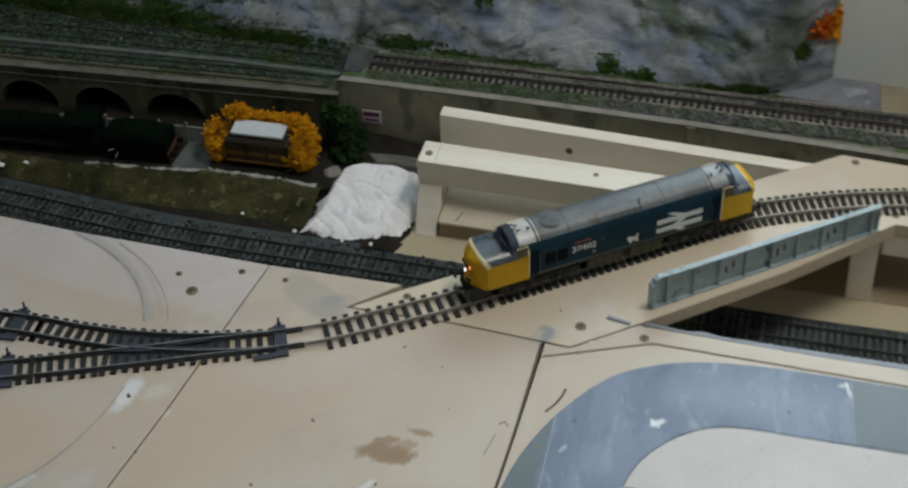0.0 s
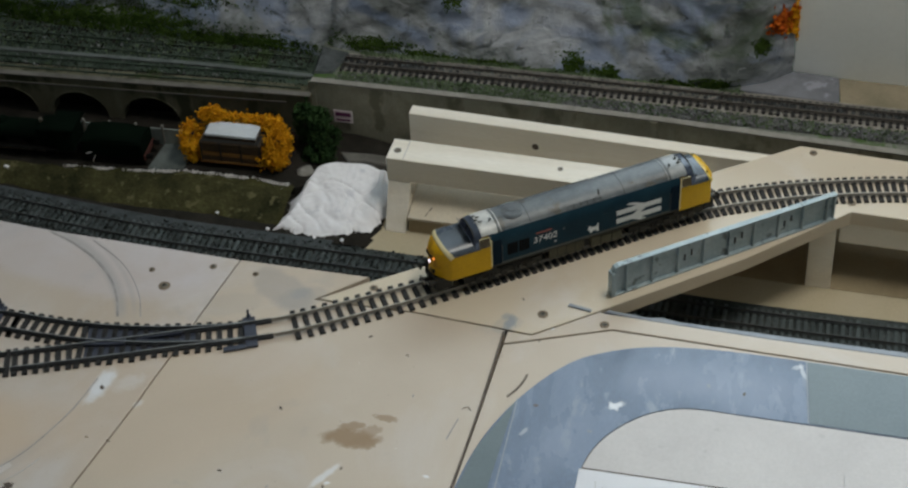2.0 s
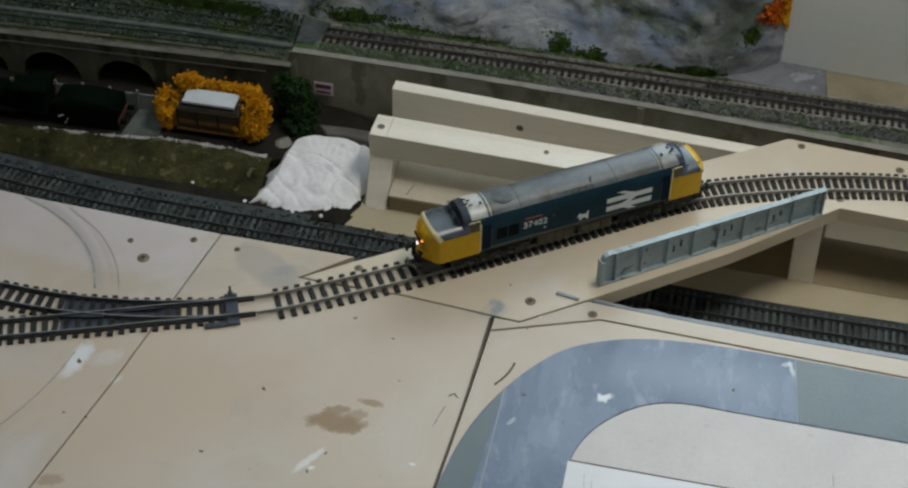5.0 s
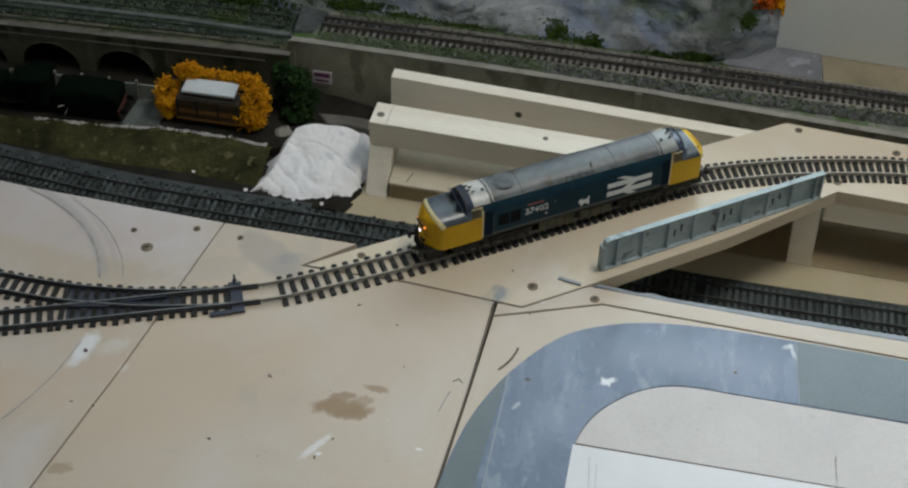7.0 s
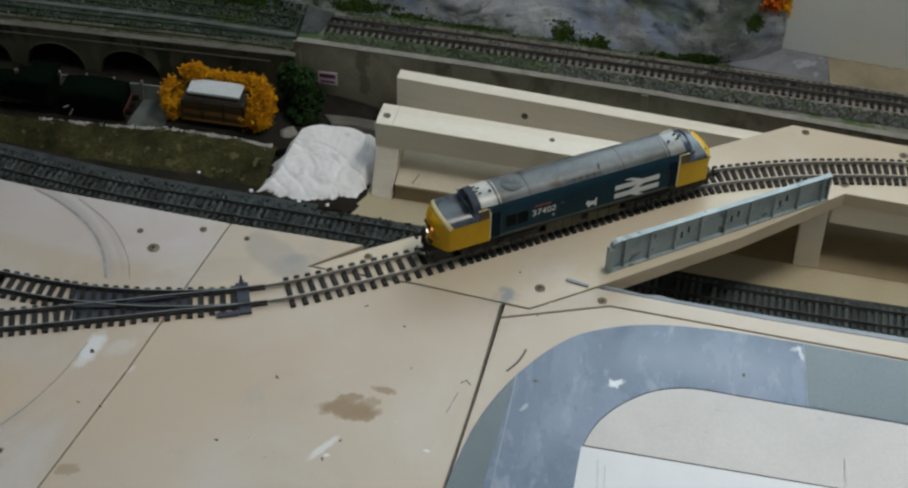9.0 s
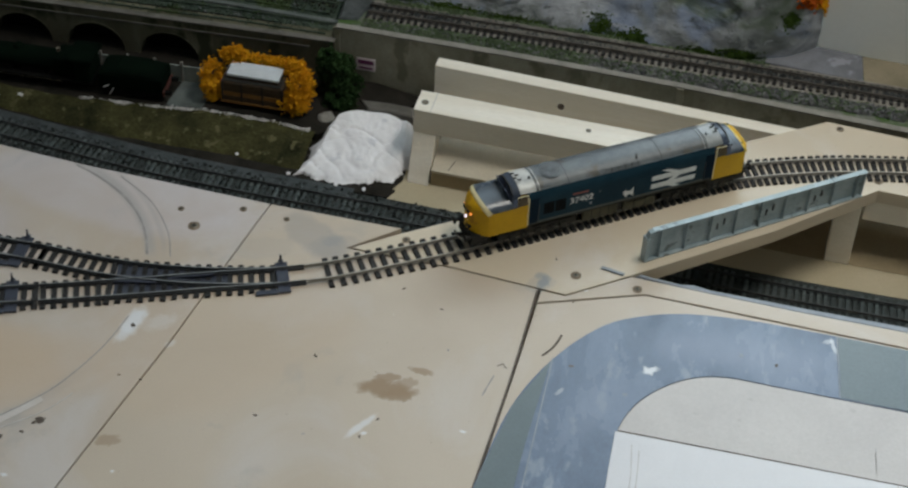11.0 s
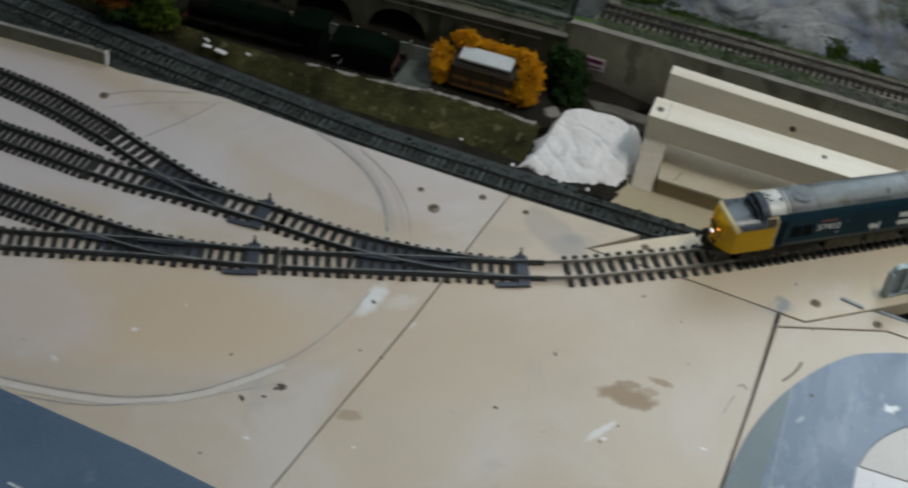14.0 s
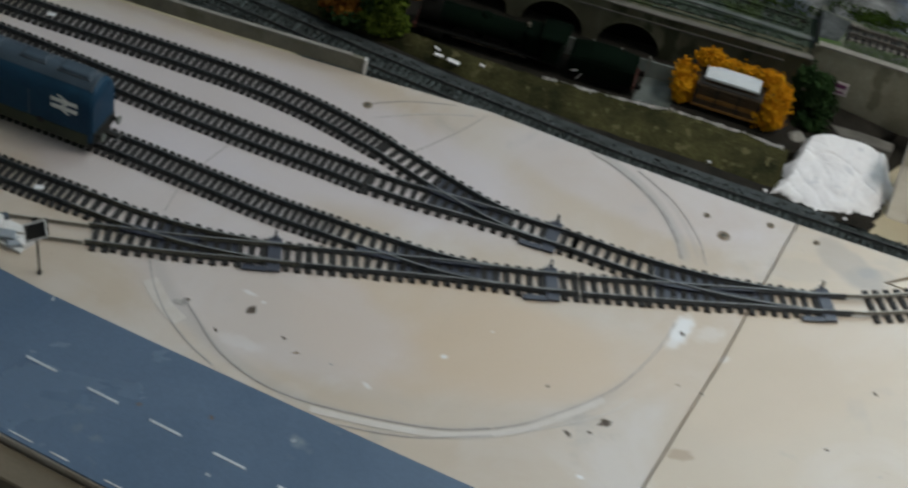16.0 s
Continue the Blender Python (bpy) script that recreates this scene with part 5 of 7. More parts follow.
def rock_point(p, a, h, out=0.0):
    """A point of the rock face over the foot point p, h up the face, pushed out a little."""
    nx, ny = -math.sin(a), math.cos(a)
    z0 = WALL_TOP_E if p.x > -0.14 else WALL_TOP_W
    q = Vector((p.x * 9, p.y * 9, h * 14))
    w = Vector((p.x * 38, p.y * 20, h * 46))
    r = 1 - abs(noise.noise(Vector((p.x * 60, h * 75, 3)))) * 2
    ledge = noise.noise(Vector((p.x * 26, p.y * 20, h * 110)))
    d = 0.015 * noise.noise(q) + 0.0070 * abs(noise.noise(w)) + 0.0030 * noise.noise(w * 2.7) + 0.0020 * r + 0.0036 * max(0.0, ledge) + 0.0012 * noise.noise(w * 6.1)
    lean = 0.55 * (1 - 0.85 * max(0.0, min(1.0, (p.x - 0.13) / 0.10)))
    off = lean * h - d * min(1.0, 0.15 + h / 0.025) * (1 - 0.55 * max(0.0, min(1.0, (p.x - 0.18) / 0.06))) - out
    return Vector((p.x + nx * off, p.y + ny * off, z0 - 0.003 + h))


def rock_face():
    bm = bmesh.new()
    cols = [[bm.verts.new(rock_point(p, a, j * 0.0042)) for j in range(39)] for p, a in ROCK_FOOT]
    for c1, c2 in zip(cols, cols[1:]):
        for j in range(len(c1) - 1):
            bm.faces.new((c1[j], c2[j], c2[j + 1], c1[j + 1]))
    ob = part("rock_face", bm, ROCK, None, "")
    for p in ob.data.polygons:
        p.use_smooth = True
    return structure(ob, "crumpled plaster rock face painted grey and blue")


rock_face()
structure(part("rock_apron", slab([(0.196, 1.0010), (0.236, 0.9965), (0.290, 0.9890), (0.300, 0.9880), (0.3005, 1.0240), (0.262, 1.0300), (0.235, 1.0120)], WALL_TOP_E + 0.0006, 0.003, 0.0008), APRON), "grey painted plaster apron at the foot of the rock")
structure(part("panel_east", box(0.0, 0.62, 0.0, 0.006, -0.016, 0.155, 0.0005, None, pose(0.262, 1.0300, 0, 0, 0, -6.5)), WHITE_WALL), "plain pale board standing behind the upper level")
structure(part("panel_return", box(0.2622, 0.2680, 1.0365, 1.15, -0.016, 0.155, 0.0004), WHITE_WALL), "pale board return behind the rock's end")
# Added out of view, and tall, to block the window light at the left.
structure(part("unseen_backboard", box(-1.10, 0.10, 1.26, 1.27, -0.08, 0.50), WHITE_WALL), "tall unseen board added to keep window light off the back left")
structure(part("backboard_low", box(0.1005, 0.80, 1.26, 1.27, -0.08, 0.155), WHITE_WALL), "low plain backboard behind the rock face")


# ---- foliage ----
def clumps(name, mat, parent, where, size, seed, leaf=0.0022):
    """Many small tufts: each is a crumpled handful of faces. where(rnd) gives a place."""
    rnd = random.Random(seed)
    verts, faces = [], []
    for _ in range(size):
        c = Vector(where(rnd))
        r = leaf * rnd.uniform(0.6, 1.5)
        for _k in range(3):
            u = Vector((rnd.gauss(0, 1), rnd.gauss(0, 1), rnd.gauss(0, 1))).normalized()
            v = u.orthogonal().normalized()
            w = u.cross(v)
            o = c + u * r * 0.3
            k = len(verts)
            verts += [o + v * r, o + w * r * 0.8 + u * r * 0.3, o - v * r * rnd.uniform(0.5, 1), o - w * r * 0.8 - u * r * 0.3]
            faces += [(k, k + 1, k + 2), (k, k + 2, k + 3)]
    me = bpy.data.meshes.new(name)
    me.from_pydata(verts, [], faces)
    me.materials.append(mat)
    ob = new(name, me)
    ob.parent = parent
    return ob


def ball(cx, cy, cz, rx, ry, rz):
    def f(rnd):
        v = Vector((rnd.gauss(0, 1), rnd.gauss(0, 1), rnd.gauss(0, 1))).normalized() * (0.55 + 0.45 * rnd.random())
        return cx + v.x * rx, cy + v.y * ry, max(0.0005, cz + v.z * rz)
    return f


def union(*fs):
    return lambda rnd: rnd.choice(fs)(rnd)


def frayed(place, seed, loose=0.0016, gap=-0.10):
    """The same places with holes left open and the outline loosened."""
    def f(rnd):
        for _ in range(12):
            p = Vector(place(rnd))
            if noise.noise(p * 130 + Vector((seed, 0, 0))) > gap:
                break
        return p + Vector((rnd.gauss(0, loose), rnd.gauss(0, loose), abs(rnd.gauss(0, loose))))
    return f


def stems(parent, pts, r=0.0009):
    for a, b in pts:
        a, b = Vector(a), Vector(b)
        m = Matrix.Translation((a + b) / 2) @ (b - a).to_track_quat("Z", "Y").to_matrix().to_4x4()
        part("limb", cyl(r, (b - a).length, m, 8, r * 0.6), DIRT, parent)


bush = thing("bush", "dark green model bush against the stone wall", "bush", pose(-0.134, 0.946, LOW + 0.004))
stems(bush, [((0, 0, 0), (0.002, 0, 0.02)), ((0, 0, 0.008), (-0.010, 0.002, 0.024)), ((0.001, 0, 0.010), (0.013, 0.002, 0.022))])
clumps("crown", LEAF, bush, frayed(union(ball(-0.011, 0.008, 0.030, 0.010, 0.009, 0.024), ball(0.004, 0.002, 0.018, 0.014, 0.012, 0.014), ball(0.0, 0.004, 0.036, 0.010, 0.008, 0.012), ball(0.002, -0.006, 0.008, 0.014, 0.010, 0.008)), 9, 0.0018), 4200, 5, 0.0013)

WEST_LINE = smooth_line(TL1, 0.003)
for i, (mat, lo, hi, n) in enumerate([(BALLAST_WEST, -0.010, 0.060, 7200), (DIRT, 0.026, 0.062, 2600), (GREY_GRIT, -0.006, 0.050, 500), (GREEN_GRIT, 0.020, 0.062, 1500)]):
    def west_place(rnd, lo=lo, hi=hi):
        p, a = rnd.choice(WEST_LINE)
        o = rnd.uniform(lo, hi)
        return p.x - o * math.sin(a), p.y + o * math.cos(a), WALL_TOP_W - 0.0006 + 0.0006 * rnd.random()
    tagged(clumps("plateau_scatter", mat, None, west_place, n, 120 + i, 0.0012), "loose dark scatter on the upper level", "scatter", kind="stuff")
tree = thing("tree", "model tree with rust and green foam foliage", "tree", pose(-0.500, 0.922, LOW + 0.004))
stems(tree, [((0, 0, 0), (0.002, 0, 0.04)), ((0, 0, 0.018), (-0.02, 0.004, 0.05)), ((0.001, 0, 0.02), (0.022, 0.0, 0.045))], 0.002)
clumps("rust_crown", RUST_LEAF, tree, union(ball(-0.020, 0.0, 0.040, 0.024, 0.020, 0.030), ball(-0.026, -0.004, 0.020, 0.022, 0.014, 0.016), ball(0.030, 0.006, 0.052, 0.014, 0.014, 0.020)), 3200, 6, 0.0019)
clumps("green_crown", LIME_LEAF, tree, union(ball(0.014, -0.008, 0.034, 0.015, 0.014, 0.032), ball(0.010, -0.010, 0.014, 0.024, 0.012, 0.014)), 1800, 7, 0.0019)
clumps("low_leaves", LEAF, tree, union(ball(-0.018, -0.010, 0.010, 0.026, 0.012, 0.010), ball(0.0, -0.006, 0.030, 0.012, 0.012, 0.020)), 900, 8, 0.0019)

def on_rock(x, h, rx, rh, thick=0.0016):
    """Places spread over a patch of the rock face round the foot place x, h up the face."""
    def f(rnd):
        u, v = rnd.gauss(0, 0.5), rnd.gauss(0, 0.5)
        ragged = 1 + 0.5 * noise.noise(Vector((u * 2.0 + x * 40, v * 2.0, 1)))
        want = x + u * rx * ragged
        k = max(1, min(len(ROCK_FOOT) - 1, sum(1 for e in ROCK_FOOT if e[0].x < want)))
        (p0, a0), (p1, a1) = ROCK_FOOT[k - 1], ROCK_FOOT[k]
        f = max(0.0, min(1.0, (want - p0.x) / (p1.x - p0.x)))
        p, a = p0.lerp(p1, f), a0 + (a1 - a0) * f
        return rock_point(p, a, max(0.001, h + v * rh * ragged), thick * rnd.random())
    return f


for i, (x, h, rx, rh, n) in enumerate([(-0.100, 0.008, 0.034, 0.006, 700), (-0.055, 0.004, 0.022, 0.003, 300), (0.000, 0.004, 0.030, 0.002, 280), (0.0765, 0.008, 0.010, 0.008, 420), (0.100, 0.004, 0.014, 0.003, 260),
                                       (0.108, 0.006, 0.008, 0.006, 300), (0.165, 0.004, 0.016, 0.0035, 300), (0.196, 0.006, 0.018, 0.006, 520), (0.2345, 0.040, 0.006, 0.006, 340), (-0.030, 0.050, 0.010, 0.006, 200),
                                       (-0.330, 0.014, 0.080, 0.011, 2200), (-0.215, 0.008, 0.060, 0.005, 1000), (-0.470, 0.018, 0.070, 0.016, 2000), (-0.28, 0.034, 0.05, 0.006, 600), (-0.60, 0.02, 0.08, 0.02, 1500), (-0.400, 0.010, 0.110, 0.012, 3000), (-0.26, 0.005, 0.090, 0.005, 1400)]):
    tagged(clumps("moss_patch", MOSS, None, on_rock(x, h, rx, rh, 0.0010), int(n * 1.8), 30 + i, 0.0008), "dark green moss clinging to the rock face", "moss", kind="stuff")
fl = thing("flower_tuft", "orange and yellow foam tuft on the rock face", "tuft")
clumps("orange_foam", RED_FOAM, fl, on_rock(0.2520, 0.059, 0.010, 0.009, 0.004), 420, 50, 0.0017)
clumps("yellow_foam", ORANGE, fl, on_rock(0.2600, 0.057, 0.006, 0.012, 0.004), 380, 51, 0.0017)


def strip_of(line, lo, hi, z, x0, x1):
    """Places along a track's side between two offsets."""
    pts = [e for e in line if x0 < e[0].x < x1]
    def f(rnd):
        p, a = rnd.choice(pts)
        o = lo + (hi - lo) * rnd.random()
        return p.x - o * math.sin(a) + rnd.uniform(-0.002, 0.002), p.y + o * math.cos(a), z + 0.001 * rnd.random()
    return f


UPLINE = smooth_line(UP, 0.002)
for i, (mat, lo, hi, x0, x1, n, lab) in enumerate([
        (GREEN_GRIT, -0.0300, -0.0122, -0.135, 0.075, 4200, "green scatter grit beside the upper track"), (GREEN_GRIT, -0.0280, -0.0140, 0.075, 0.40, 1500, "green scatter grit beside the upper track"),
        (GREY_GRIT, -0.0285, -0.0150, 0.07, 0.62, 3800, "grey ballast grit beside the upper track"), (GREEN_GRIT, 0.0085, 0.020, -0.11, 0.22, 2200, "green scatter grit behind the upper track"),
        (GREY_GRIT, -0.0285, -0.012, -0.12, 0.10, 1000, "grey ballast grit beside the upper track"),
        (BALLAST, -0.0035, 0.0090, -0.12, 0.62, 1100, "grey ballast grit strewn over the upper sleepers"), (PALE_BALLAST, -0.0150, 0.0090, -0.12, 0.62, 900, "pale ballast grit strewn over the upper sleepers")]):
    tagged(clumps("track_scatter", mat, None, strip_of(UPLINE, lo, hi, WALL_TOP_E + (0.0010 if hi < 0.0130 and lo > -0.015 else -0.0008), x0, x1), int(n * 1.7), 90 + i, 0.0013), lab, "scatter", kind="stuff")


CUTLINE = smooth_line(CUT, 0.002)
for i, (mat, n) in enumerate([(BALLAST_DARK, 5200), (BALLAST, 2200)]):
    tagged(clumps("track_scatter", mat, None, strip_of(CUTLINE, -0.019, 0.018, LOW + 0.0028, -1.0, 0.02), n * 2 // 3, 140 + i, 0.0011), "dark grey ballast grit strewn over the cutting track", "scatter", kind="stuff")


# ---- grass bank, yard, plaster mound ----
def bank():
    bm = bmesh.new()
    rows = []
    lo = smooth_line([(-1.0, 0.985), (-0.60, 0.925), (-0.480, 0.902), (-0.377, 0.880), (-0.297, 0.868), (-0.221, 0.863), (-0.148, 0.854)], 0.005)
    hi = smooth_line([(-1.0, 1.02), (-0.60, 0.945), (-0.480, 0.920), (-0.384, 0.906), (-0.282, 0.906), (-0.232, 0.908), (-0.181, 0.904), (-0.144, 0.898)], 0.005)
    n = min(len(lo), len(hi))
    for i in range(n):
        a, b = lo[int(i * (len(lo) - 1) / (n - 1))][0], hi[int(i * (len(hi) - 1) / (n - 1))][0]
        row = []
        for j in range(9):
            s = j / 8
            p = a.lerp(b, s)
            z = LOW + 0.0005 + 0.0095 * (1 - (1 - s) ** 2.2) + 0.0016 * noise.noise(Vector((p.x * 90, p.y * 90, 1))) * min(1, 4 * s)
            row.append(bm.verts.new((p.x, p.y + 0.002 * noise.noise(Vector((p.x * 60, 0, 3))), z)))
        rows.append(row)
    for r1, r2 in zip(rows, rows[1:]):
        for j in range(8):
            bm.faces.new((r1[j], r2[j], r2[j + 1], r1[j + 1]))
    return structure(part("grass_bank", bm, GRASS, None, "", True), "low bank of dry olive-green grass scatter")


bank()
structure(part("yard_floor", slab([(-1.0, 1.0), (-0.60, 0.940), (-0.384, 0.904), (-0.282, 0.904), (-0.146, 0.897), (-0.10, 0.925), (-0.06, 0.96), (-0.1445, 0.985), (-1.0, 1.012)], LOW + 0.0085, 0.0085), DIRT), "dark earth yard in front of the arches")
EDGING = smooth_line([(-0.470, 0.9225), (-0.384, 0.9075), (-0.300, 0.9045), (-0.260, 0.9065), (-0.232, 0.9075), (-0.181, 0.9035), (-0.150, 0.898)], 0.002)


def edging_place(rnd):
    p, a = EDGING[int(len(EDGING) * (1 - 0.62 * rnd.random() ** 1.6)) - 1]
    keep = 0.0008 + 0.0009 * noise.noise(Vector((p.x * 120, 0, 0)))
    return p.x, p.y + rnd.gauss(0, keep), LOW + 0.0092 + 0.0008 * rnd.random()


tagged(clumps("plaster_edging", FILLER, None, edging_place, 1500, 88, 0.0009), "crumbly white plaster edging along the yard", "plaster crumbs", kind="stuff")
structure(part("yard_path", slab([(-0.278, 0.909), (-0.247, 0.911), (-0.243, 0.945), (-0.270, 0.955)], LOW + 0.0092, 0.001), PATH_GREY), "worn grey path between the wagons")
SHOULDER = smooth_line([(-1.0, 0.998), (-0.60, 0.9175), (-0.480, 0.8915), (-0.367, 0.8705), (-0.263, 0.8525), (-0.1635, 0.8420), (-0.100, 0.8365)], 0.008)
structure(part("ballast_shoulder", sweep(SHOULDER, [(-0.0075, 0), (0.0075, 0), (0.005, 0.0022), (-0.005, 0.0022)], LOW + 0.0008), SHOULDER_GREY), "blue-grey ballast shoulder along the cutting track")
structure(part("cutting_verge", slab([(-0.60, 0.915), (-0.377, 0.868), (-0.263, 0.852), (-0.150, 0.842), (-0.075, 0.838), (-0.070, 0.848), (-0.150, 0.860), (-0.377, 0.888), (-0.60, 0.930)], LOW + 0.0015, 0.0015), DIRT), "dark earth verge beside the cutting track")


def plaster_mound():
    rim = [(-0.156, 0.8495), (-0.149, 0.868), (-0.145, 0.888), (-0.142, 0.906), (-0.1355, 0.9230), (-0.114, 0.9315), (-0.086, 0.9310), (-0.0630, 0.9225), (-0.0612, 0.890), (-0.0655, 0.868), (-0.085, 0.853), (-0.100, 0.847), (-0.122, 0.847), (-0.142, 0.846)]
    c = Vector((-0.104, 0.895))
    bm = bmesh.new()
    rings, N, M = [], 220, 34
    for k in range(M + 1):
        s = 1 - k / M
        ring = []
        for i in range(N):
            f = i / N * len(rim)
            a, b = Vector(rim[int(f) % len(rim)]), Vector(rim[(int(f) + 1) % len(rim)])
            e = a.lerp(b, f % 1)
            rag = (0.20 * noise.noise(Vector((e.x * 75, e.y * 75, 5))) + 0.12 * noise.noise(Vector((e.x * 190, e.y * 190, 6))) + 0.08 * noise.noise(Vector((e.x * 480, e.y * 480, 8)))) * (1.0 if e.y < 0.91 else 0.3)
            p = c + (e - c) * s * (1 + rag * s ** 14)
            up = max(0, (p.y - 0.846) / 0.09)
            crease = max(0, 1 - 9 * abs(noise.noise(Vector((p.x * 46 + p.y * 14, p.y * 40, 7)))))
            flake = abs(noise.noise(Vector((p.x * 120, p.y * 95, 3))))
            fold = abs(noise.noise(Vector((p.x * 38, p.y * 44, 2)))) * 0.0025 - crease * 0.0013 + flake * 0.0007 + noise.noise(Vector((p.x * 240, p.y * 200, 4))) * 0.0004 + noise.noise(Vector((p.x * 620, p.y * 560, 9))) * 0.0003
            z = LOW + 0.0008 + min(1, (1 - s) * 9) * 0.0022 + (0.0165 * min(1, up) ** 1.1 + fold) * min(1, (1 - s) * 5)
            ring.append(bm.verts.new((p.x, p.y, z)))
        rings.append(ring)
    for r1, r2 in zip(rings, rings[1:]):
        for i in range(N):
            bm.faces.new((r1[i], r1[(i + 1) % N], r2[(i + 1) % N], r2[i]))
    bmesh.ops.remove_doubles(bm, verts=bm.verts, dist=0.00002)
    ob = part("plaster_mound", bm, PLASTER, None, "", True)
    return tagged(ob, "lump of wet white plaster spread beside the track", "plaster mound")


plaster_mound()
structure(part("yard_edge", slab([(-0.170, 0.850), (-0.100, 0.8415), (-0.075, 0.846), (-0.066, 0.862), (-0.064, 0.915), (-0.044, 0.946), (-0.044, 0.970), (-0.10, 0.972), (-0.15, 0.93)], LOW + 0.0012, 0.0012), DIRT), "dark earth under the plaster heap")
for i, (x, y, r) in enumerate([(-0.159, 0.850, 0.0018), (-0.118, 0.8435, 0.0016), (-0.095, 0.8425, 0.0018), (-0.206, 0.866, 0.0014), (-0.1415, 0.9200, 0.0080)]):
    bm = bmesh.new()
    bmesh.ops.create_icosphere(bm, subdivisions=2, radius=r, matrix=Matrix.Diagonal((1, 1, 0.55, 1)))
    for v in bm.verts:
        v.co += v.co.normalized() * 0.35 * r * noise.noise(v.co * 500 + Vector((i, 0, 0)))
    lump = part("plaster_crumb", bm, PLASTER if i < 4 else COPING)
    lump.matrix_world = pose(x, y, LOW + 0.003 + (0.004 if i == 4 else 0))
    tagged(lump, "loose crumb of white plaster" if i < 4 else "small grey stone by the plaster", "plaster crumb" if i < 4 else "stone")
for i, (x, y, sx, sy) in enumerate([(-0.437, 0.897, 0.005, 0.0022), (-0.424, 0.894, 0.007, 0.0028), (-0.401, 0.899, 0.003, 0.0016), (-0.440, 0.905, 0.004, 0.0015)]):
    chip = part("plaster_chip", box(-sx, sx, -sy, sy, -0.0008, 0.0008, 0.0004), PLASTER)
    chip.matrix_world = pose(x, y, LOW + 0.0098, 4, 3, -10 * i) @ Matrix.Scale(0.75, 4)
    tagged(chip, "white plaster chip lying on the grass bank", "plaster chip")

ledge = part("concrete_ledge", slab([(-0.108, 0.9345), (-0.090, 0.9350), (-0.072, 0.9315), (-0.064, 0.9310), (-0.062, 0.9430), (-0.090, 0.9465), (-0.117, 0.9465)], LOW + 0.0112, 0.0112, 0.0012), COPING_DARK)
tagged(ledge, "small grey stone ledge at the foot of the wall", "stone")
sign = thing("wall_sign", "small white sign with purple lettering on the stone wall", "sign", pose(-0.1175, 0.9735, -0.0450, 0, 0, -4))
part("sign_board", box(-0.0085, 0.0085, -0.0008, 0.0, -0.0065, 0.0065, 0.0002), PINK_PRINT, sign)
part("lettering_bar", box(-0.0068, 0.0068, -0.0010, -0.0008, 0.0005, 0.0045), PURPLE_PRINT, sign, "dark purple bar of lettering")
part("lettering_bar", box(-0.0060, 0.0060, -0.0010, -0.0008, -0.0045, -0.0025), PURPLE_PRINT, sign, "thin bar of lettering")


# ---- locomotives and stock (built in millimetres) ----
MM = 0.001


def arch_section(w, zb, zs, zt, n=18, power=2.4):
    """Half-open outline of a coach body: up one side, over the roof, down the other."""
    pts = [(-w, zb), (-w, zs)]
    for k in range(1, n):
        a = math.pi * k / n
        cx, sz = math.cos(a), math.sin(a)
        pts.append((-w * math.copysign(abs(cx) ** (2 / power), cx), zs + (zt - zs) * sz ** (2 / power)))
    return pts + [(w, zs), (w, zb)]


def arch_cap(w, zs, zt, zmin, n=18, power=2.2):
    """The part of a body arch that lies above zmin."""
    a0 = math.asin(((zmin - zs) / (zt - zs)) ** (power / 2))
    pts = []
    for k in range(n + 1):
        a = a0 + (math.pi - 2 * a0) * k / n
        cx, sz = math.cos(a), math.sin(a)
        pts.append((-w * math.copysign(abs(cx) ** (2 / power), cx), zs + (zt - zs) * sz ** (2 / power)))
    return pts


def loft(sections, bm=None, caps=True):
    """sections: (x, outline) with equal counts of (y, z)."""
    bm = bm or bmesh.new()
    rings = [[bm.verts.new((x * MM, y * MM, z * MM)) for y, z in o] for x, o in sections]
    n = len(rings[0])
    for r1, r2 in zip(rings, rings[1:]):
        for i in range(n):
            bm.faces.new((r1[i], r2[i], r2[(i + 1) % n], r1[(i + 1) % n]))
    if caps:
        bm.faces.new(rings[0])
        bm.faces.new(list(reversed(rings[-1])))
    return bm


def mmbox(x0, x1, y0, y1, z0, z1, b=0.0, bm=None, m=None):
    return box(x0 * MM, x1 * MM, y0 * MM, y1 * MM, z0 * MM, z1 * MM, b * MM, bm, m)


def lettering(text, size, m, mat, parent, name, label=""):
    cu = bpy.data.curves.new(name, "FONT")
    cu.body, cu.size, cu.extrude = text, size, 0.00008
    cu.align_x, cu.align_y = "CENTER", "CENTER"
    tmp = bpy.data.objects.new(name, cu)
    scene.collection.objects.link(tmp)
    bpy.context.view_layer.update()
    me = bpy.data.meshes.new_from_object(tmp.evaluated_get(bpy.context.evaluated_depsgraph_get()))
    bpy.data.objects.remove(tmp)
    me.materials.clear()
    me.materials.append(mat)
    ob = new(name, me)
    ob.parent = parent
    ob.matrix_local = m
    if label:
        ob["label"] = label
    return ob


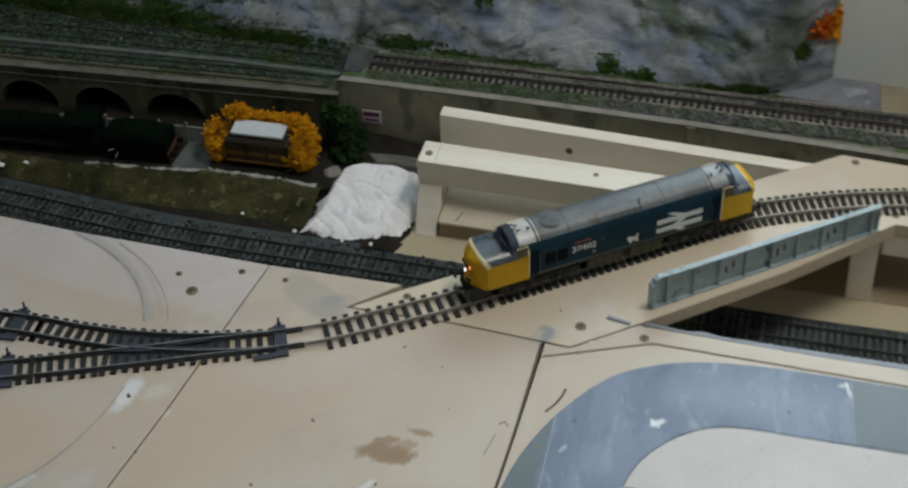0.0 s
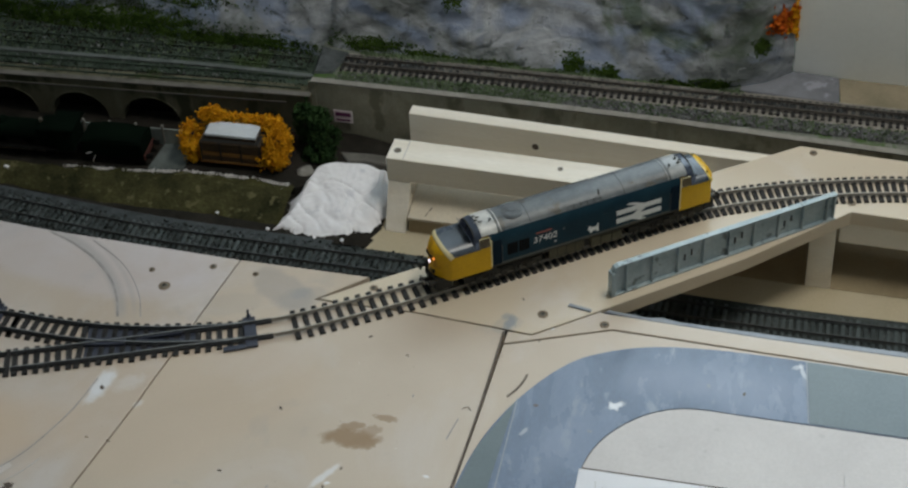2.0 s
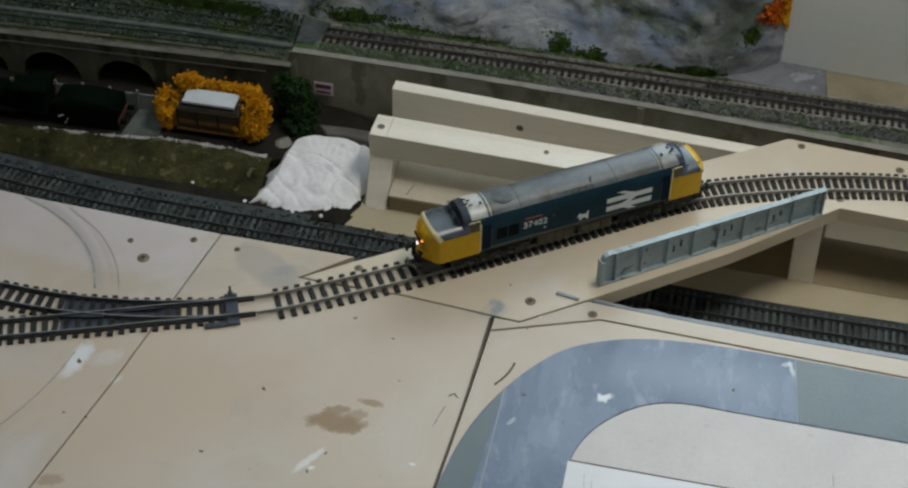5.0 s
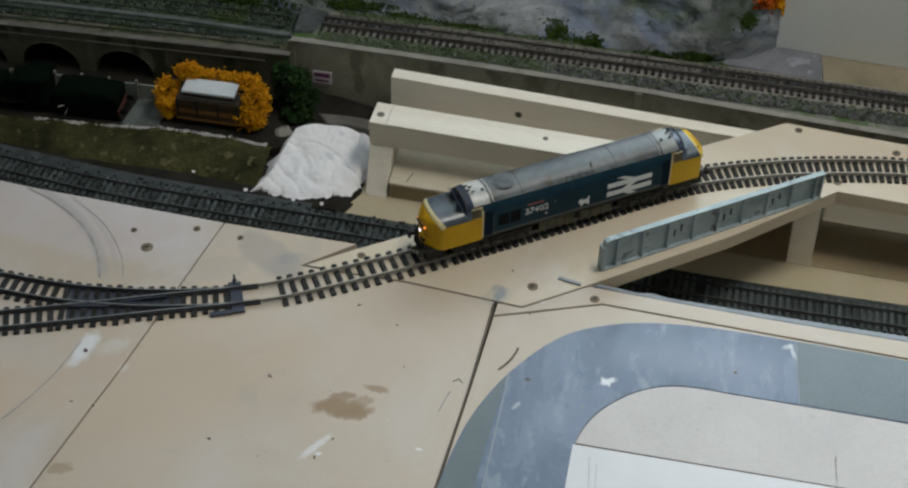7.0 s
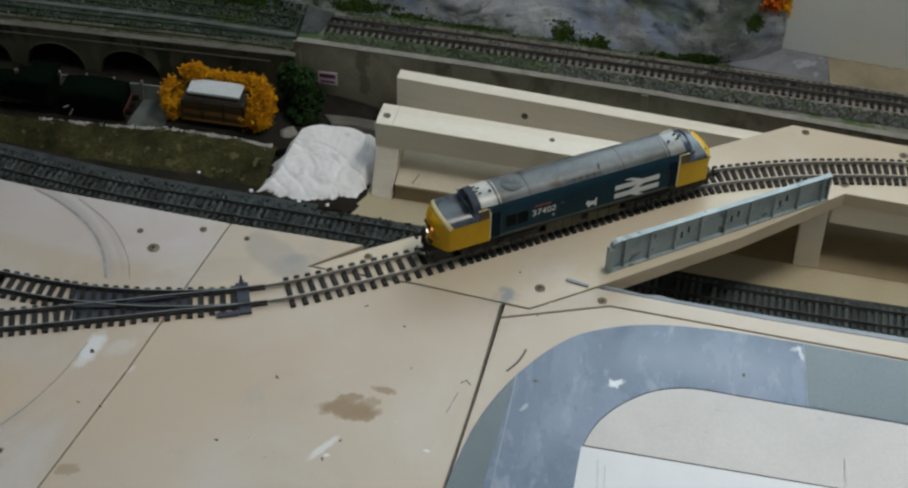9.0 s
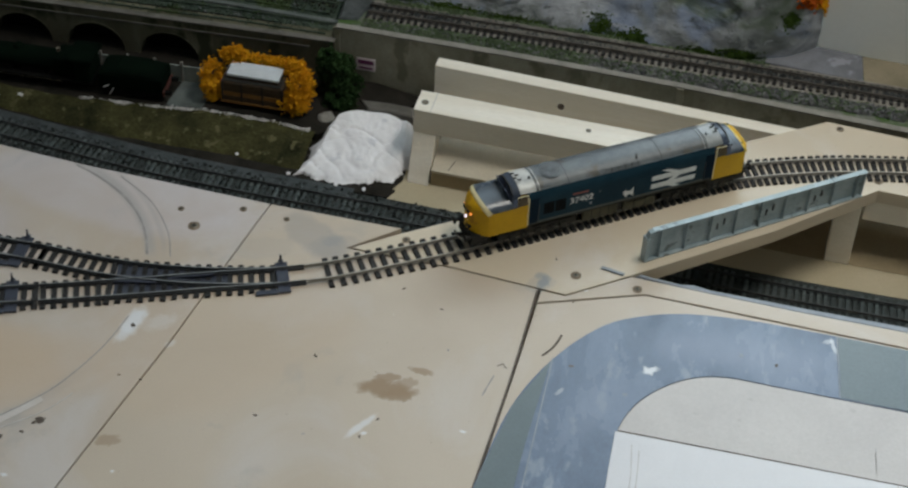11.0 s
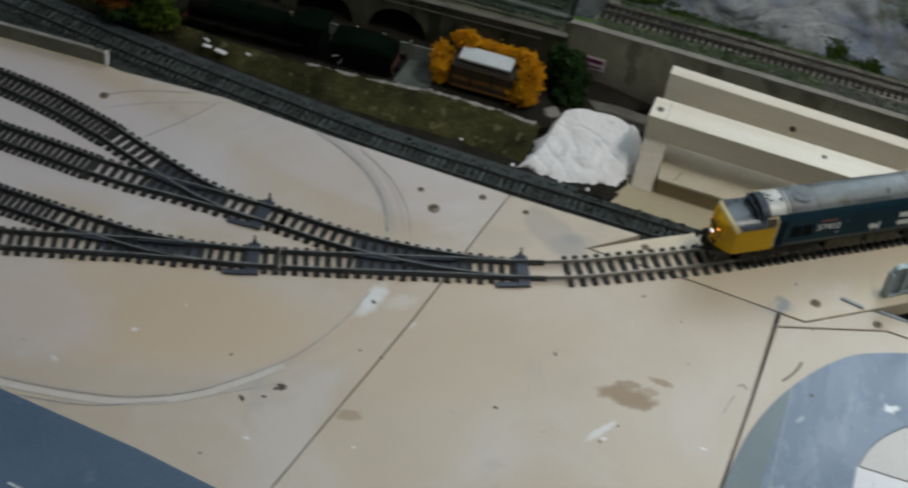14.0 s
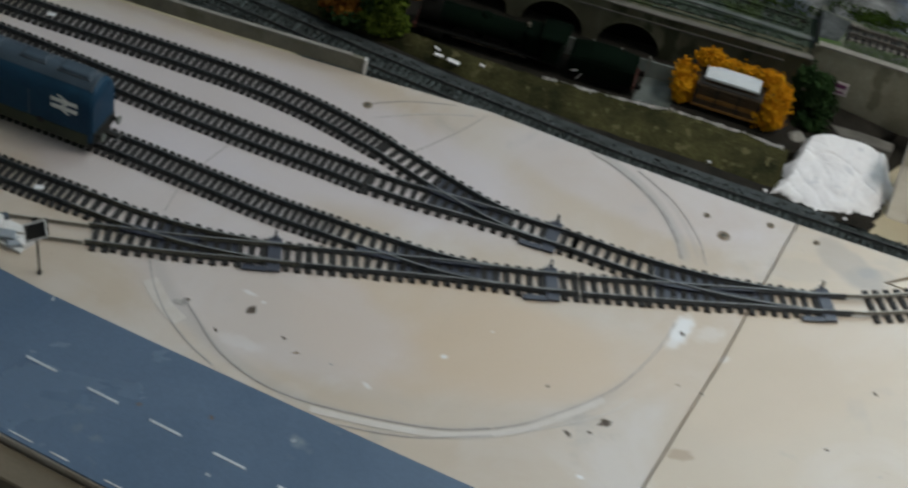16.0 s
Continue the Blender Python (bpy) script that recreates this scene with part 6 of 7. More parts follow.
def double_arrow(cx, cz, w, h, m, mat, parent):
    """Two level bars joined by a zigzag band of slanting strokes."""
    bm = bmesh.new()
    bar, half = h * 0.225, h * 0.195
    band = 0.17 * w
    steps = [(-0.30, h / 2), (0.08, half), (-0.25, -half), (0.07, -h / 2)]
    strokes = [[(-w / 2, s * half - bar / 2), (w / 2, s * half - bar / 2), (w / 2, s * half + bar / 2), (-w / 2, s * half + bar / 2)] for s in (-1, 1)]
    for (xa, za), (xb, zb) in zip(steps, steps[1:]):
        strokes.append([(xb * w, zb), (xb * w + band, zb), (xa * w + band, za), (xa * w, za)])
    for k, poly in enumerate(strokes):
        prism([((cx + x) * MM, (cz + z) * MM) for x, z in poly], Matrix.Translation((0, 0.00002 * k, 0)), 0.00012, bm)
    ob = part("emblem", bm, mat, parent, "large white emblem of bars and arrows")
    ob.matrix_local = m
    return ob


def bogie(parent, x, name="bogie", half=33, wheels=(-22, 0, 22), wide=15.6):
    b = part(name, mmbox(-half, half, -wide, -wide + 2.2, 4.2, 10.5, 0.6, mmbox(-half, half, wide - 2.2, wide, 4.2, 10.5, 0.6)), FRAME_DIRT, parent, "grimy bogie frame")
    b.matrix_local = pose(x * MM, 0, 0)
    part("bogie_centre", mmbox(-half + 3, half - 3, -10, 10, 3.5, 9.5, 0.5), BLACK, b)
    for w in wheels:
        for s in (-1, 1):
            wh = part("wheel", cyl(6.2 * MM, 1.8 * MM, pose(w * MM, s * 8.6 * MM, 6.2 * MM, 90, 0, 0), 24), BLACK, b)
            part("tyre", cyl(6.4 * MM, 0.6 * MM, pose(w * MM, s * 9.3 * MM, 6.4 * MM, 90, 0, 0), 24), RAIL, wh, "worn steel tyre")
            part("axle_box", mmbox(w - 2.6, w + 2.6, s * (wide + 0.4) - 1.2, s * (wide + 0.4) + 1.2, 3.4, 8.6, 0.5), FRAME_DIRT, b)
    for s in (-1, 1):
        for w in (-half / 3, half / 3):
            for dx in (-2.6, 0.6):
                part("spring", cyl(1.3 * MM, 4.6 * MM, pose((w + dx + 1) * MM, s * (wide + 0.5) * MM, 6.4 * MM), 10), BLACK, b)
            part("frame_step", mmbox(w - 5, w + 5, s * (wide + 0.2) - 0.5, s * (wide + 0.2) + 0.5, 9.2, 11.4, 0.3), BLACK, b)
        part("brake_rigging", mmbox(-half + 2, half - 2, s * (wide + 0.6) - 0.3, s * (wide + 0.6) + 0.3, 1.8, 2.7, 0.2), BLACK, b)
        for w in (-half + 4, -half / 3, half / 3, half - 4):
            part("brake_hanger", mmbox(w - 0.5, w + 0.5, s * (wide + 0.3) - 0.4, s * (wide + 0.3) + 0.4, 2.0, 6.0, 0.1), FRAME_DIRT, b)
    return b


def arch_at(w, zs, zt, z, power):
    """Half width of the body arch at height z."""
    return w if z <= zs else w * (1 - ((z - zs) / (zt - zs)) ** power) ** (1 / power)


def nose_top(end, w, x_in, x_out, lift, drop, rise):
    """A curved skin over the nose top between two lines given as x for each y."""
    bm = bmesh.new()
    rows = []
    for k in range(25):
        y = w * math.sin((k / 24 - 0.5) * math.pi)
        z = 35.6 + rise * max(0.0, 1 - abs(y / w) ** 2.1) ** (1 / 2.1) + lift
        y *= 1 + lift / w
        a, b = x_in(y / (1 + lift / w)), x_out(y / (1 + lift / w))
        line = [(a, z - 1.2), (a, z)] + [(a + (b - a) * q, z - drop * q * q) for q in (0.34, 0.67, 1.0)] + [(b, z - drop - 1.2)]
        rows.append([bm.verts.new((end * x * MM, y * MM, h * MM)) for x, h in line])
    for r1, r2 in zip(rows, rows[1:]):
        for q in range(6):
            bm.faces.new((r1[q], r2[q], r2[(q + 1) % 6], r1[(q + 1) % 6]))
    bm.faces.new(rows[0])
    bm.faces.new(rows[-1][::-1])
    bmesh.ops.recalc_face_normals(bm, faces=bm.faces[:])
    return bm


def diesel(at):
    t = thing("diesel_locomotive", "blue diesel locomotive with yellow ends and weathered grey roof", "model locomotive", at)
    W, ZS, ZT, PW, CANT, EDGE = 15.6, 34.0, 48.9, 2.45, 44.2, 75.6
    body = lambda w=W, zb=15.0, zt=ZT: arch_section(w, zb, ZS, zt, 26, PW)
    part("body_shell", loft([(-EDGE, body()), (EDGE, body())]), BLUE, t, "dark teal-blue body side", True)
    part("body_foot", loft([(x, arch_section(W + 0.12, 14.4, 17.0, 17.2)) for x in (-EDGE, EDGE)]), BLUE_DIRTY, t, "grey-brown road dirt along the body foot")
    cap = lambda grow, zt=ZT, zmin=CANT: arch_cap(W + grow, ZS, zt + grow, zmin, 22, PW)
    roof = part("roof", loft([(x, cap(0.15)) for x in (-69.5, -44.0, -43.6, 30.6, 31.0, 69.5)]), ROOF_GREY, t, "weathered grey roof", True)
    for x in (-44, 31):
        part("roof_seam", loft([(x - 0.3, cap(0.3)), (x + 0.3, cap(0.3))]), BLACK_GREY, roof, "dark seam across the roof")
    for x in (-69.6, 69.6, -66.8, 66.8):
        part("roof_rib", loft([(x - 0.35, cap(0.45)), (x + 0.35, cap(0.45))]), ROOF_LIT if x < 0 else ROOF_LESS_LIT, roof)
    for s in (-1, 1):
        y = arch_at(W, ZS, ZT, CANT, PW)
        part("cantrail", mmbox(-EDGE + 6, EDGE - 6, s * y - 0.35, s * y + 0.35, CANT - 0.5, CANT + 0.3, 0.1), ROOF_GREY, t)
    fan = part("roof_fan", cyl(8.6 * MM, 0.9 * MM, pose(-53.5 * MM, 0, 48.8 * MM), 36), ROOF_GREY, t, "round roof fan")
    part("fan_grille", cyl(7.4 * MM, 0.5 * MM, pose(-53.5 * MM, 0, 49.3 * MM), 36), FAN_GREY, fan, "grey fan grille")
    for k in range(6):
        part("fan_bar", mmbox(-7.6, 7.6, -0.3, 0.3, 49.4, 49.8, 0.1, None, pose(-53.5 * MM, 0, 0, 0, 0, k * 30)), ROOF_GREY, fan)
    part("fan_hub", cyl(1.8 * MM, 0.6 * MM, pose(-53.5 * MM, 0, 49.7 * MM), 18), ROOF_GREY, fan)
    for s in (-1, 1):
        y, z = -s * 11.6, 45.6
        for k in range(5):
            x = -12.0 + 5.4 * k
            v = part("roof_vent", mmbox(-2.3, 2.3, -0.3, 0.3, -1.3, 1.3, 0.15), ROOF_GREY, t, "small roof vent flap")
            v.matrix_local = pose(x * MM, y * MM, z * MM, -s * 42, 0, 0)
            # A solid dark bar draws the shade next to each flap.
            part("vent_shade_bar", mmbox(-0.3, 0.3, -0.5, 0.5, -1.6, 1.2, 0.1, None, pose(2.7 * MM, 0, 0)), BLACK_GREY, v, "dark bar put in for the shade beside the flap")
    for x0, x1 in ((-41, -16), (15, 29.5), (33, 65)):
        part("roof_panel", loft([(x, arch_cap(W + 0.28, ZS, ZT + 0.28, 46.8, 22, PW)) for x in (x0, x1)]), ROOF_GREY, roof, "", True)
    part("exhaust", mmbox(-0.5, 0.5, -1.9, 1.9, -0.5, 0.7, 0.2, None, pose(12.3 * MM, -7.6 * MM, 48.1 * MM, 22, 0, -14)), BLACK, t, "short black exhaust stub")
    for end in (-1, 1):
        lo = lambda a, b: (min(end * a, end * b), max(end * a, end * b))
        part("cab_roof", loft([(end * x, arch_cap(W + g, ZS, zt, CANT - 0.2, 22, PW)) for x, g, zt in ((69.6, 0.2, 49.15), (80.0, 0.2, 49.15), (83.0, 0.1, 48.9), (84.2, -0.2, 48.4))]), ROOF_LIT if end < 0 else ROOF_LESS_LIT, t, "pale cab roof dome, reflected light put into its colour" if end < 0 else "", True)
        for y, dx in ((-3.4, 0), (-1.0, 2.4), (2.0, 0), (4.2, 2.4)):
            part("horn", cyl(0.5 * MM, 2.6 * MM, pose(end * (79.0 + dx) * MM, y * MM, 49.9 * MM, 0, 90, 0), 10), BLACK, t)
        part("aerial_pod", mmbox(*lo(70.8, 72.4), -4.6, -2.6, 49.4, 50.6, 0.3), BLACK_GREY, t)
        # nose: bulging front with rounded corners in plan, its top edge set back
        corner, mid, bow = (106.0, 111.0, 117.8) if end < 0 else (101.0, 99.5, 106.5)
        X = bow - 106.6
        shape = [(0.0, 1.0, 41.6), (0.04, 0.992, 41.5), (0.15, 0.945, 41.2), (0.35, 0.835, 40.4), (0.55, 0.70, 39.4), (0.75, 0.52, 37.6), (0.9, 0.34, 35.6), (1.0, 0.15, 33.8)]
        rise = 6.0 if end < 0 else 4.6
        rings = [(EDGE + 0.05, arch_section(W, 13.2, 35.6, 35.5 + rise, 22, 2.1))]
        for f, w, zt in shape:
            rings.append((corner + f * (bow - corner), arch_section(W * w, 13.2 + 2.0 * f * f, min(35.6, zt - 3.4), zt - 6.0 + rise, 22, 2.1)))
        nb = part("nose", loft([(end * x, o) for x, o in rings]), YELLOW, t, "yellow nose end", True)
        inner = lambda y: corner - 1.6 + (mid - corner) * max(0.0, 1 - (y / W) ** 2) ** 0.5
        part("nose_rim", nose_top(end, W, inner, lambda y: inner(y) + 2.6, 0.45, 1.6, rise), CREAM if end < 0 else RIM_YELLOW, nb, "pale rim round the nose top", True)
        part("nose_panel", nose_top(end, W, lambda y: 84.0, lambda y: inner(y) + 0.1, 0.25, 0.0, rise), PANEL_GREY, nb, "slate-blue panel over the nose", True)
        for x, y in ((99.5, -11.2), (90.5, -11.2), (99.5, 11.2), (90.5, 11.2)):
            part("grab_handle", mmbox(*lo(x - 0.5, x + 0.5), y - 0.4, y + 0.4, 38.9, 40.4, 0.1), BLACK, nb)
        part("nose_seam", loft([(end * x, arch_cap(W + 0.30, 35.6, 35.95 + rise, 36.4, 22, 2.1)) for x in (93.6, 94.0)]), BLACK_GREY, nb)
        # raked windscreen in a black frame with two panes
        part("cab_front", loft([(end * x, arch_section(W * w, 36, zs, zt, 22, PW)) for x, w, zs, zt in ((89.4, 0.90, 36.5, 41.6), (87.0, 0.93, ZS + 2.2, 48.0), (84.4, 0.965, ZS + 2.2, 48.5), (82.0, 0.99, ZS + 2, 49.2))]), SCREEN_BLUE, t, "dark blue windscreen surround", True)
        for y0, y1 in ((-12.2, -0.9), (0.9, 12.2)):
            pane = part("windscreen_pane", prism([(y0 * MM, -0.4 * MM), (y1 * MM, -0.4 * MM), (y1 * 0.80 * MM, 6.3 * MM), (y0 * 0.80 * MM, 6.3 * MM)], Matrix.Identity(4), 0.0004), GLASS_SMOKE, t, "dark blue-grey windscreen pane")
            pane.matrix_local = Matrix.Translation((end * 89.6 * MM, 0, 41.6 * MM)) @ Matrix.Rotation(end * math.pi / 2, 4, "Z") @ Matrix.Rotation(radians(20), 4, "X")
            if end > 0:
                pane.matrix_local = pane.matrix_local @ Matrix.Translation((0, -0.0004, 0))
        part("windscreen_frame", loft([(end * x, arch_cap(W - 1.0, ZS, 48.5, 41.6, 22, PW)) for x in (87.6, 86.6)]), BLACK, t, "", True)
        part("screen_pillar", mmbox(-0.5, 0.5, -0.7, 0.7, 0, 7.4, 0.1, None, Matrix.Translation((end * 89.8 * MM, 0, 41.4 * MM)) @ Matrix.Rotation(radians(-end * 20), 4, "Y")), BLACK, t)
        for s in (-1, 1):
            y = s * arch_at(W, ZS, ZT, 38.5, PW)
            lean = pose(0, y * MM, 38.9 * MM, s * 12, 0, 0)
            cs = part("cab_side", mmbox(*lo(76.0, 84.4), -0.3, 0.35 if s > 0 else 0.3, -3.4, 4.4, 0.1), CREAM, t, "cream frame of the cab side window")
            cs.matrix_local = lean
            part("side_window", mmbox(*lo(76.6, 84.4), 0.28 * s - 0.1, 0.28 * s + 0.15, -3.3, 3.9, 0.05), GLASS_BROWN, cs, "brown-tinted cab side window")
            quarter = part("quarter_light", mmbox(*lo(84.6, 87.6), -0.25, 0.25, -2.8, 2.4, 0.1), GLASS_SMOKE, t, "small dark quarter light")
            quarter.matrix_local = pose(0, (y - s * 0.3) * MM, 38.9 * MM, s * 12, 0, 0)
            part("cab_edge", mmbox(*lo(75.2, 76.1), s * (W + 0.05) - 0.2, s * (W + 0.05) + 0.2, 14.8, 40.4, 0.1), CREAM, t, "thin cream edge of the cab")
            door = part("cab_door", mmbox(*lo(68.0, 74.6), s * W - 0.3, s * W + 0.16, 16.0, 39.0, 0.1), NAVY, t, "dark recessed cab door")
            part("door_rail", cyl(0.3 * MM, 15 * MM, pose(end * 67.6 * MM, s * (W + 0.5) * MM, 26 * MM), 8), BLACK_GREY, door)
            part("buffer_shank", cyl(1.4 * MM, 6 * MM, pose(end * (107.2 + X) * MM, s * 10.4 * MM, 12.2 * MM, 0, 90, 0), 14), BLACK, nb)
            part("buffer_head", cyl(2.9 * MM, 1.0 * MM, pose(end * (110.6 + X) * MM, s * 10.4 * MM, 12.2 * MM, 0, 90, 0), 18), BLACK, nb)
            part("tail_lamp", cyl(1.0 * MM, 0.8 * MM, pose(end * (105.3 + X) * MM, s * 5.8 * MM, 30.4 * MM, 0, 90, 0), 12), LAMP_ORANGE if end < 0 else RED_PRINT, nb, "small round tail lamp")
            part("cab_step", mmbox(*lo(72, 76), s * 14.4 - 0.6, s * 14.4 + 0.6, 9.5, 14.6, 0.2), BLACK, nb)
        part("headcode_panel", mmbox(*lo(105.8 + X, 106.9 + X), -4.6, 4.6, 29.4, 32.4, 0.3), BLACK, nb, "dark marker light panel")
        part("headlight", cyl(1.2 * MM, 0.9 * MM, pose(end * (106.8 + X) * MM, -1.0 * MM, 25.2 * MM, 0, 90, 0), 14), LAMP_WHITE if end < 0 else STEEL, nb, "lit white headlight")
        for y in (-5.5, -2.5, 2.5, 5.5):
            part("socket", mmbox(*lo(103.0 + X, 107.0 + X), y - 0.8, y + 0.8, 17.0, 20.0, 0.3), BLACK, nb, "small black socket")
        part("buffer_beam", mmbox(*lo(99 + X / 2, 106.2 + X), -12.6, 12.6, 8.0, 14.2, 0.5), BLACK, nb)
        part("coupling", mmbox(*lo(105, 113 + X), -1.2, 1.2, 6.8, 8.8, 0.3), BLACK, nb)
        part("coupling_hook", mmbox(*lo(111.6 + X, 113.2 + X), -5.0, 5.0, 7.2, 8.2, 0.3), STEEL, nb, "thin steel coupling bar")
        part("snow_plough", mmbox(*lo(99 + X / 2, 106.5 + X), -11.5, 11.5, 3.2, 8.2, 0.6), BLACK, nb)
        for y in (-7, -4, 4, 7.5):
            part("brake_hose", cyl(0.55 * MM, 7 * MM, pose(end * (106.8 + X) * MM, y * MM, 8.6 * MM, 8, 0, 0), 8), BLACK, nb)
        bogie(t, end * 66, half=31, wheels=(-20, 0, 20), wide=13.9)
    for s in (-1, 1):
        flip = Matrix.Identity(4) if s < 0 else Matrix.Rotation(math.pi, 4, "Z")
        side = flip @ Matrix.Translation((0, -(W + 0.10) * MM, 0))
        double_arrow(41.8, 25.8, 36.5, 19.8, side, WHITE_PRINT, t)
        up = Matrix.Rotation(math.pi / 2, 4, "X")
        lettering("37402", 0.0077, flip @ Matrix.Translation((-33.4 * MM, -(W + 0.10) * MM, 27.8 * MM)) @ up, WHITE_PRINT, t, "running_number", "white running number")
        part("name_plate", mmbox(-41, -28.5, -0.12, 0.12, 33.5, 34.9, 0.05, None, side), NAME_RED, t, "narrow red nameplate")
        part("depot_badge", cyl(1.1 * MM, 0.24 * MM, side @ pose(-25.6 * MM, 0, 21.6 * MM, 90, 0, 0), 14), PALE_BADGE, t, "faint round depot badge")
        part("filler_cap", cyl(0.9 * MM, 0.24 * MM, side @ pose(-19.0 * MM, 0, 31.0 * MM, 90, 0, 0), 14), PANEL_GREY, t)
        dog = [(0, 3.0), (0.4, 5.2), (1.8, 6.8), (2.6, 5.4), (6.9, 5.0), (7.9, 7.4), (8.7, 7.0), (8.5, 4.2), (8.9, 0.2), (7.3, 0), (6.8, 1.8), (3.6, 1.6), (3.4, 0), (1.9, 0.2), (1.6, 2.4)]
        part("badge", prism([((0.4 + x) * MM, (18.4 + z * 1.05) * MM) for x, z in dog], side, 0.00012), WHITE_PRINT, t, "small white animal-shaped badge")
        for x0, x1 in ((-63.4, -55.4), (-54.2, -46.2)):
            g = part("side_grille", mmbox(x0, x1, -0.12, 0.12, 22.0, 32.5, 0.05, None, side), SHADOW_BLACK, t, "dark square side grille")
            for k in range(1, 4):
                part("grille_bar", mmbox(x0 + 2 * k - 0.12, x0 + 2 * k + 0.12, -0.2, 0.0, 22.2, 32.3, 0, None, side), NAVY, g)
        for x0, x1 in ((-22, -8), (10.5, 21), (61, 66.5)):
            part("body_panel", mmbox(x0, x1, -0.10, 0.05, 19, 33.0, 0.05, None, side), BLUE, t)
        part("sole_bar", mmbox(-EDGE, EDGE, -0.3, 0.3, 14.2, 15.4, 0.1, None, side), FRAME_DIRT, t)
        tank = part("battery_box", mmbox(-30, -2.0, 0.8, 4.0, 3.4, 13.4, 0.5, None, side), FRAME_OLIVE, t, "olive-brown grimy battery box")
        for x in (-23.5, -16.5, -9.5):
            part("box_seam", mmbox(x - 0.25, x + 0.25, 0.55, 1.2, 3.8, 13.0, 0, None, side), BLACK, tank)
        tank = part("fuel_tank_side", mmbox(3.2, 29.5, 0.8, 4.0, 3.0, 12.6, 1.2, None, side), FRAME_OLIVE, t, "olive-brown grimy fuel tank")
        for x in (11.5, 20.5):
            part("tank_strap", mmbox(x - 0.5, x + 0.5, 0.5, 1.2, 3.2, 12.4, 0.1, None, side), FRAME_DIRT, tank)
        part("pipe_run", mmbox(-34, 34, 2.2, 3.0, 13.0, 14.0, 0.2, None, side), BLACK, t)
    part("fuel_tank", mmbox(-29, 29, -12, 12, 3.6, 14.2, 0.8), BLACK, t, "black tanks between the bogies")
    part("underframe", mmbox(-104, 104, -12.5, 12.5, 9.5, 15.0, 0.4), BLACK, t)
    return t


RAILTOP = 0.0046
diesel(pose(0.1033, 0.7799, RAILTOP, 0, 0, 30.7))


def parked_diesel(at):
    t = thing("diesel_locomotive", "faded blue diesel with a blunt blue end, parked on a siding", "model locomotive", at)
    W, ZS, ZT, PW = 15.8, 34.0, 50.4, 1.9
    sec = lambda w, zb, zt, dz=0.0: arch_section(w, zb, ZS - dz, zt, 20, PW)
    part("body_shell", loft([(x, sec(w, zb, zt, dz)) for x, w, zb, zt, dz in ((0.4, 14.4, 7.0, 46.0, 1.0), (-0.6, 15.2, 6.0, 48.0, 0.5), (-2.6, 15.6, 5.6, 49.4, 0.2), (-10, W, 5.6, ZT, 0), (-200, W, 5.6, ZT, 0))]), BLUE_OLD, t, "", True)
    roof = part("roof", loft([(x, arch_cap(W + 0.25, ZS, zt, 46.0, 20, PW)) for x, zt in ((-3.0, 49.8), (-8, 50.6), (-200, 50.7))]), ROOF_BLUE, t, "dark blue-black roof", True)
    part("roof_lip", loft([(x, arch_cap(W + 0.4, ZS, 50.7, 45.6, 20, PW)) for x in (-2.6, -3.6)]), PANEL_GREY, roof, "pale worn roof edge")
    for x0, x1, w, z in ((-30, -7, 5.5, 52.4), (-58, -40, 5.0, 51.8), (-96, -74, 5.0, 52.2)):
        hump = part("roof_hatch", mmbox(x0, x1, -w, w, 48.5, z, 1.6), ROOF_BLUE, roof)
        part("hatch_rim", mmbox(x0 - 0.5, x1 + 0.5, -w - 0.5, w + 0.5, 48.4, 50.6, 0.3), PANEL_GREY, hump)
    for s in (-1, 1):
        side = Matrix.Translation((0, s * (W + 0.14) * MM, 0)) @ (Matrix.Identity(4) if s < 0 else Matrix.Rotation(math.pi, 4, "Z") @ Matrix.Translation((0.042, 0, 0)))
        double_arrow(-20, 31.0, 19.5, 14.5, side, WHITE_PRINT, t)
        part("sole_bar", mmbox(-200, -3, s * W - 0.4, s * W + 0.4, 2.6, 12.5, 0.2), OLIVE_SKIRT, t, "olive-green grime along the body foot")
        part("skirt_step", mmbox(-40, -35, s * (W + 0.2) - 0.4, s * (W + 0.2) + 0.4, 9.5, 13.5, 0.2), BLACK, t, "dark step hole in the skirt")
        part("buffer_shank", cyl(1.5 * MM, 6 * MM, pose(2.6 * MM, s * 10.5 * MM, 10.5 * MM, 0, 90, 0), 14), BLACK, t)
        part("buffer_head", cyl(3.2 * MM, 1.2 * MM, pose(6.0 * MM, s * 10.5 * MM, 10.5 * MM, 0, 90, 0), 18), BUFFER_GREY, t, "dull pale buffer head")
        for x in (-46, -90, -140):
            part("panel_line", mmbox(x - 0.3, x + 0.3, s * (W + 0.05) - 0.1, s * (W + 0.05) + 0.1, 12, 34, 0.05), PANEL_GREY, t)
    part("coupling", mmbox(0, 12, -1.5, 1.5, 4.5, 7.0, 0.3), BLACK, t)
    part("coupling_hook", mmbox(10.5, 12.5, -5.0, 5.0, 4.8, 6.2, 0.3), BLACK_GREY, t)
    part("buffer_beam", mmbox(-3, 1.4, -14, 14, 5.5, 13.5, 0.5), BLACK, t)
    part("underframe", mmbox(-198, -2, -13, 13, 4, 8.0, 0.4), BLACK, t)
    bogie(t, -45, wide=13.9)
    bogie(t, -155, wide=13.9)
    return t


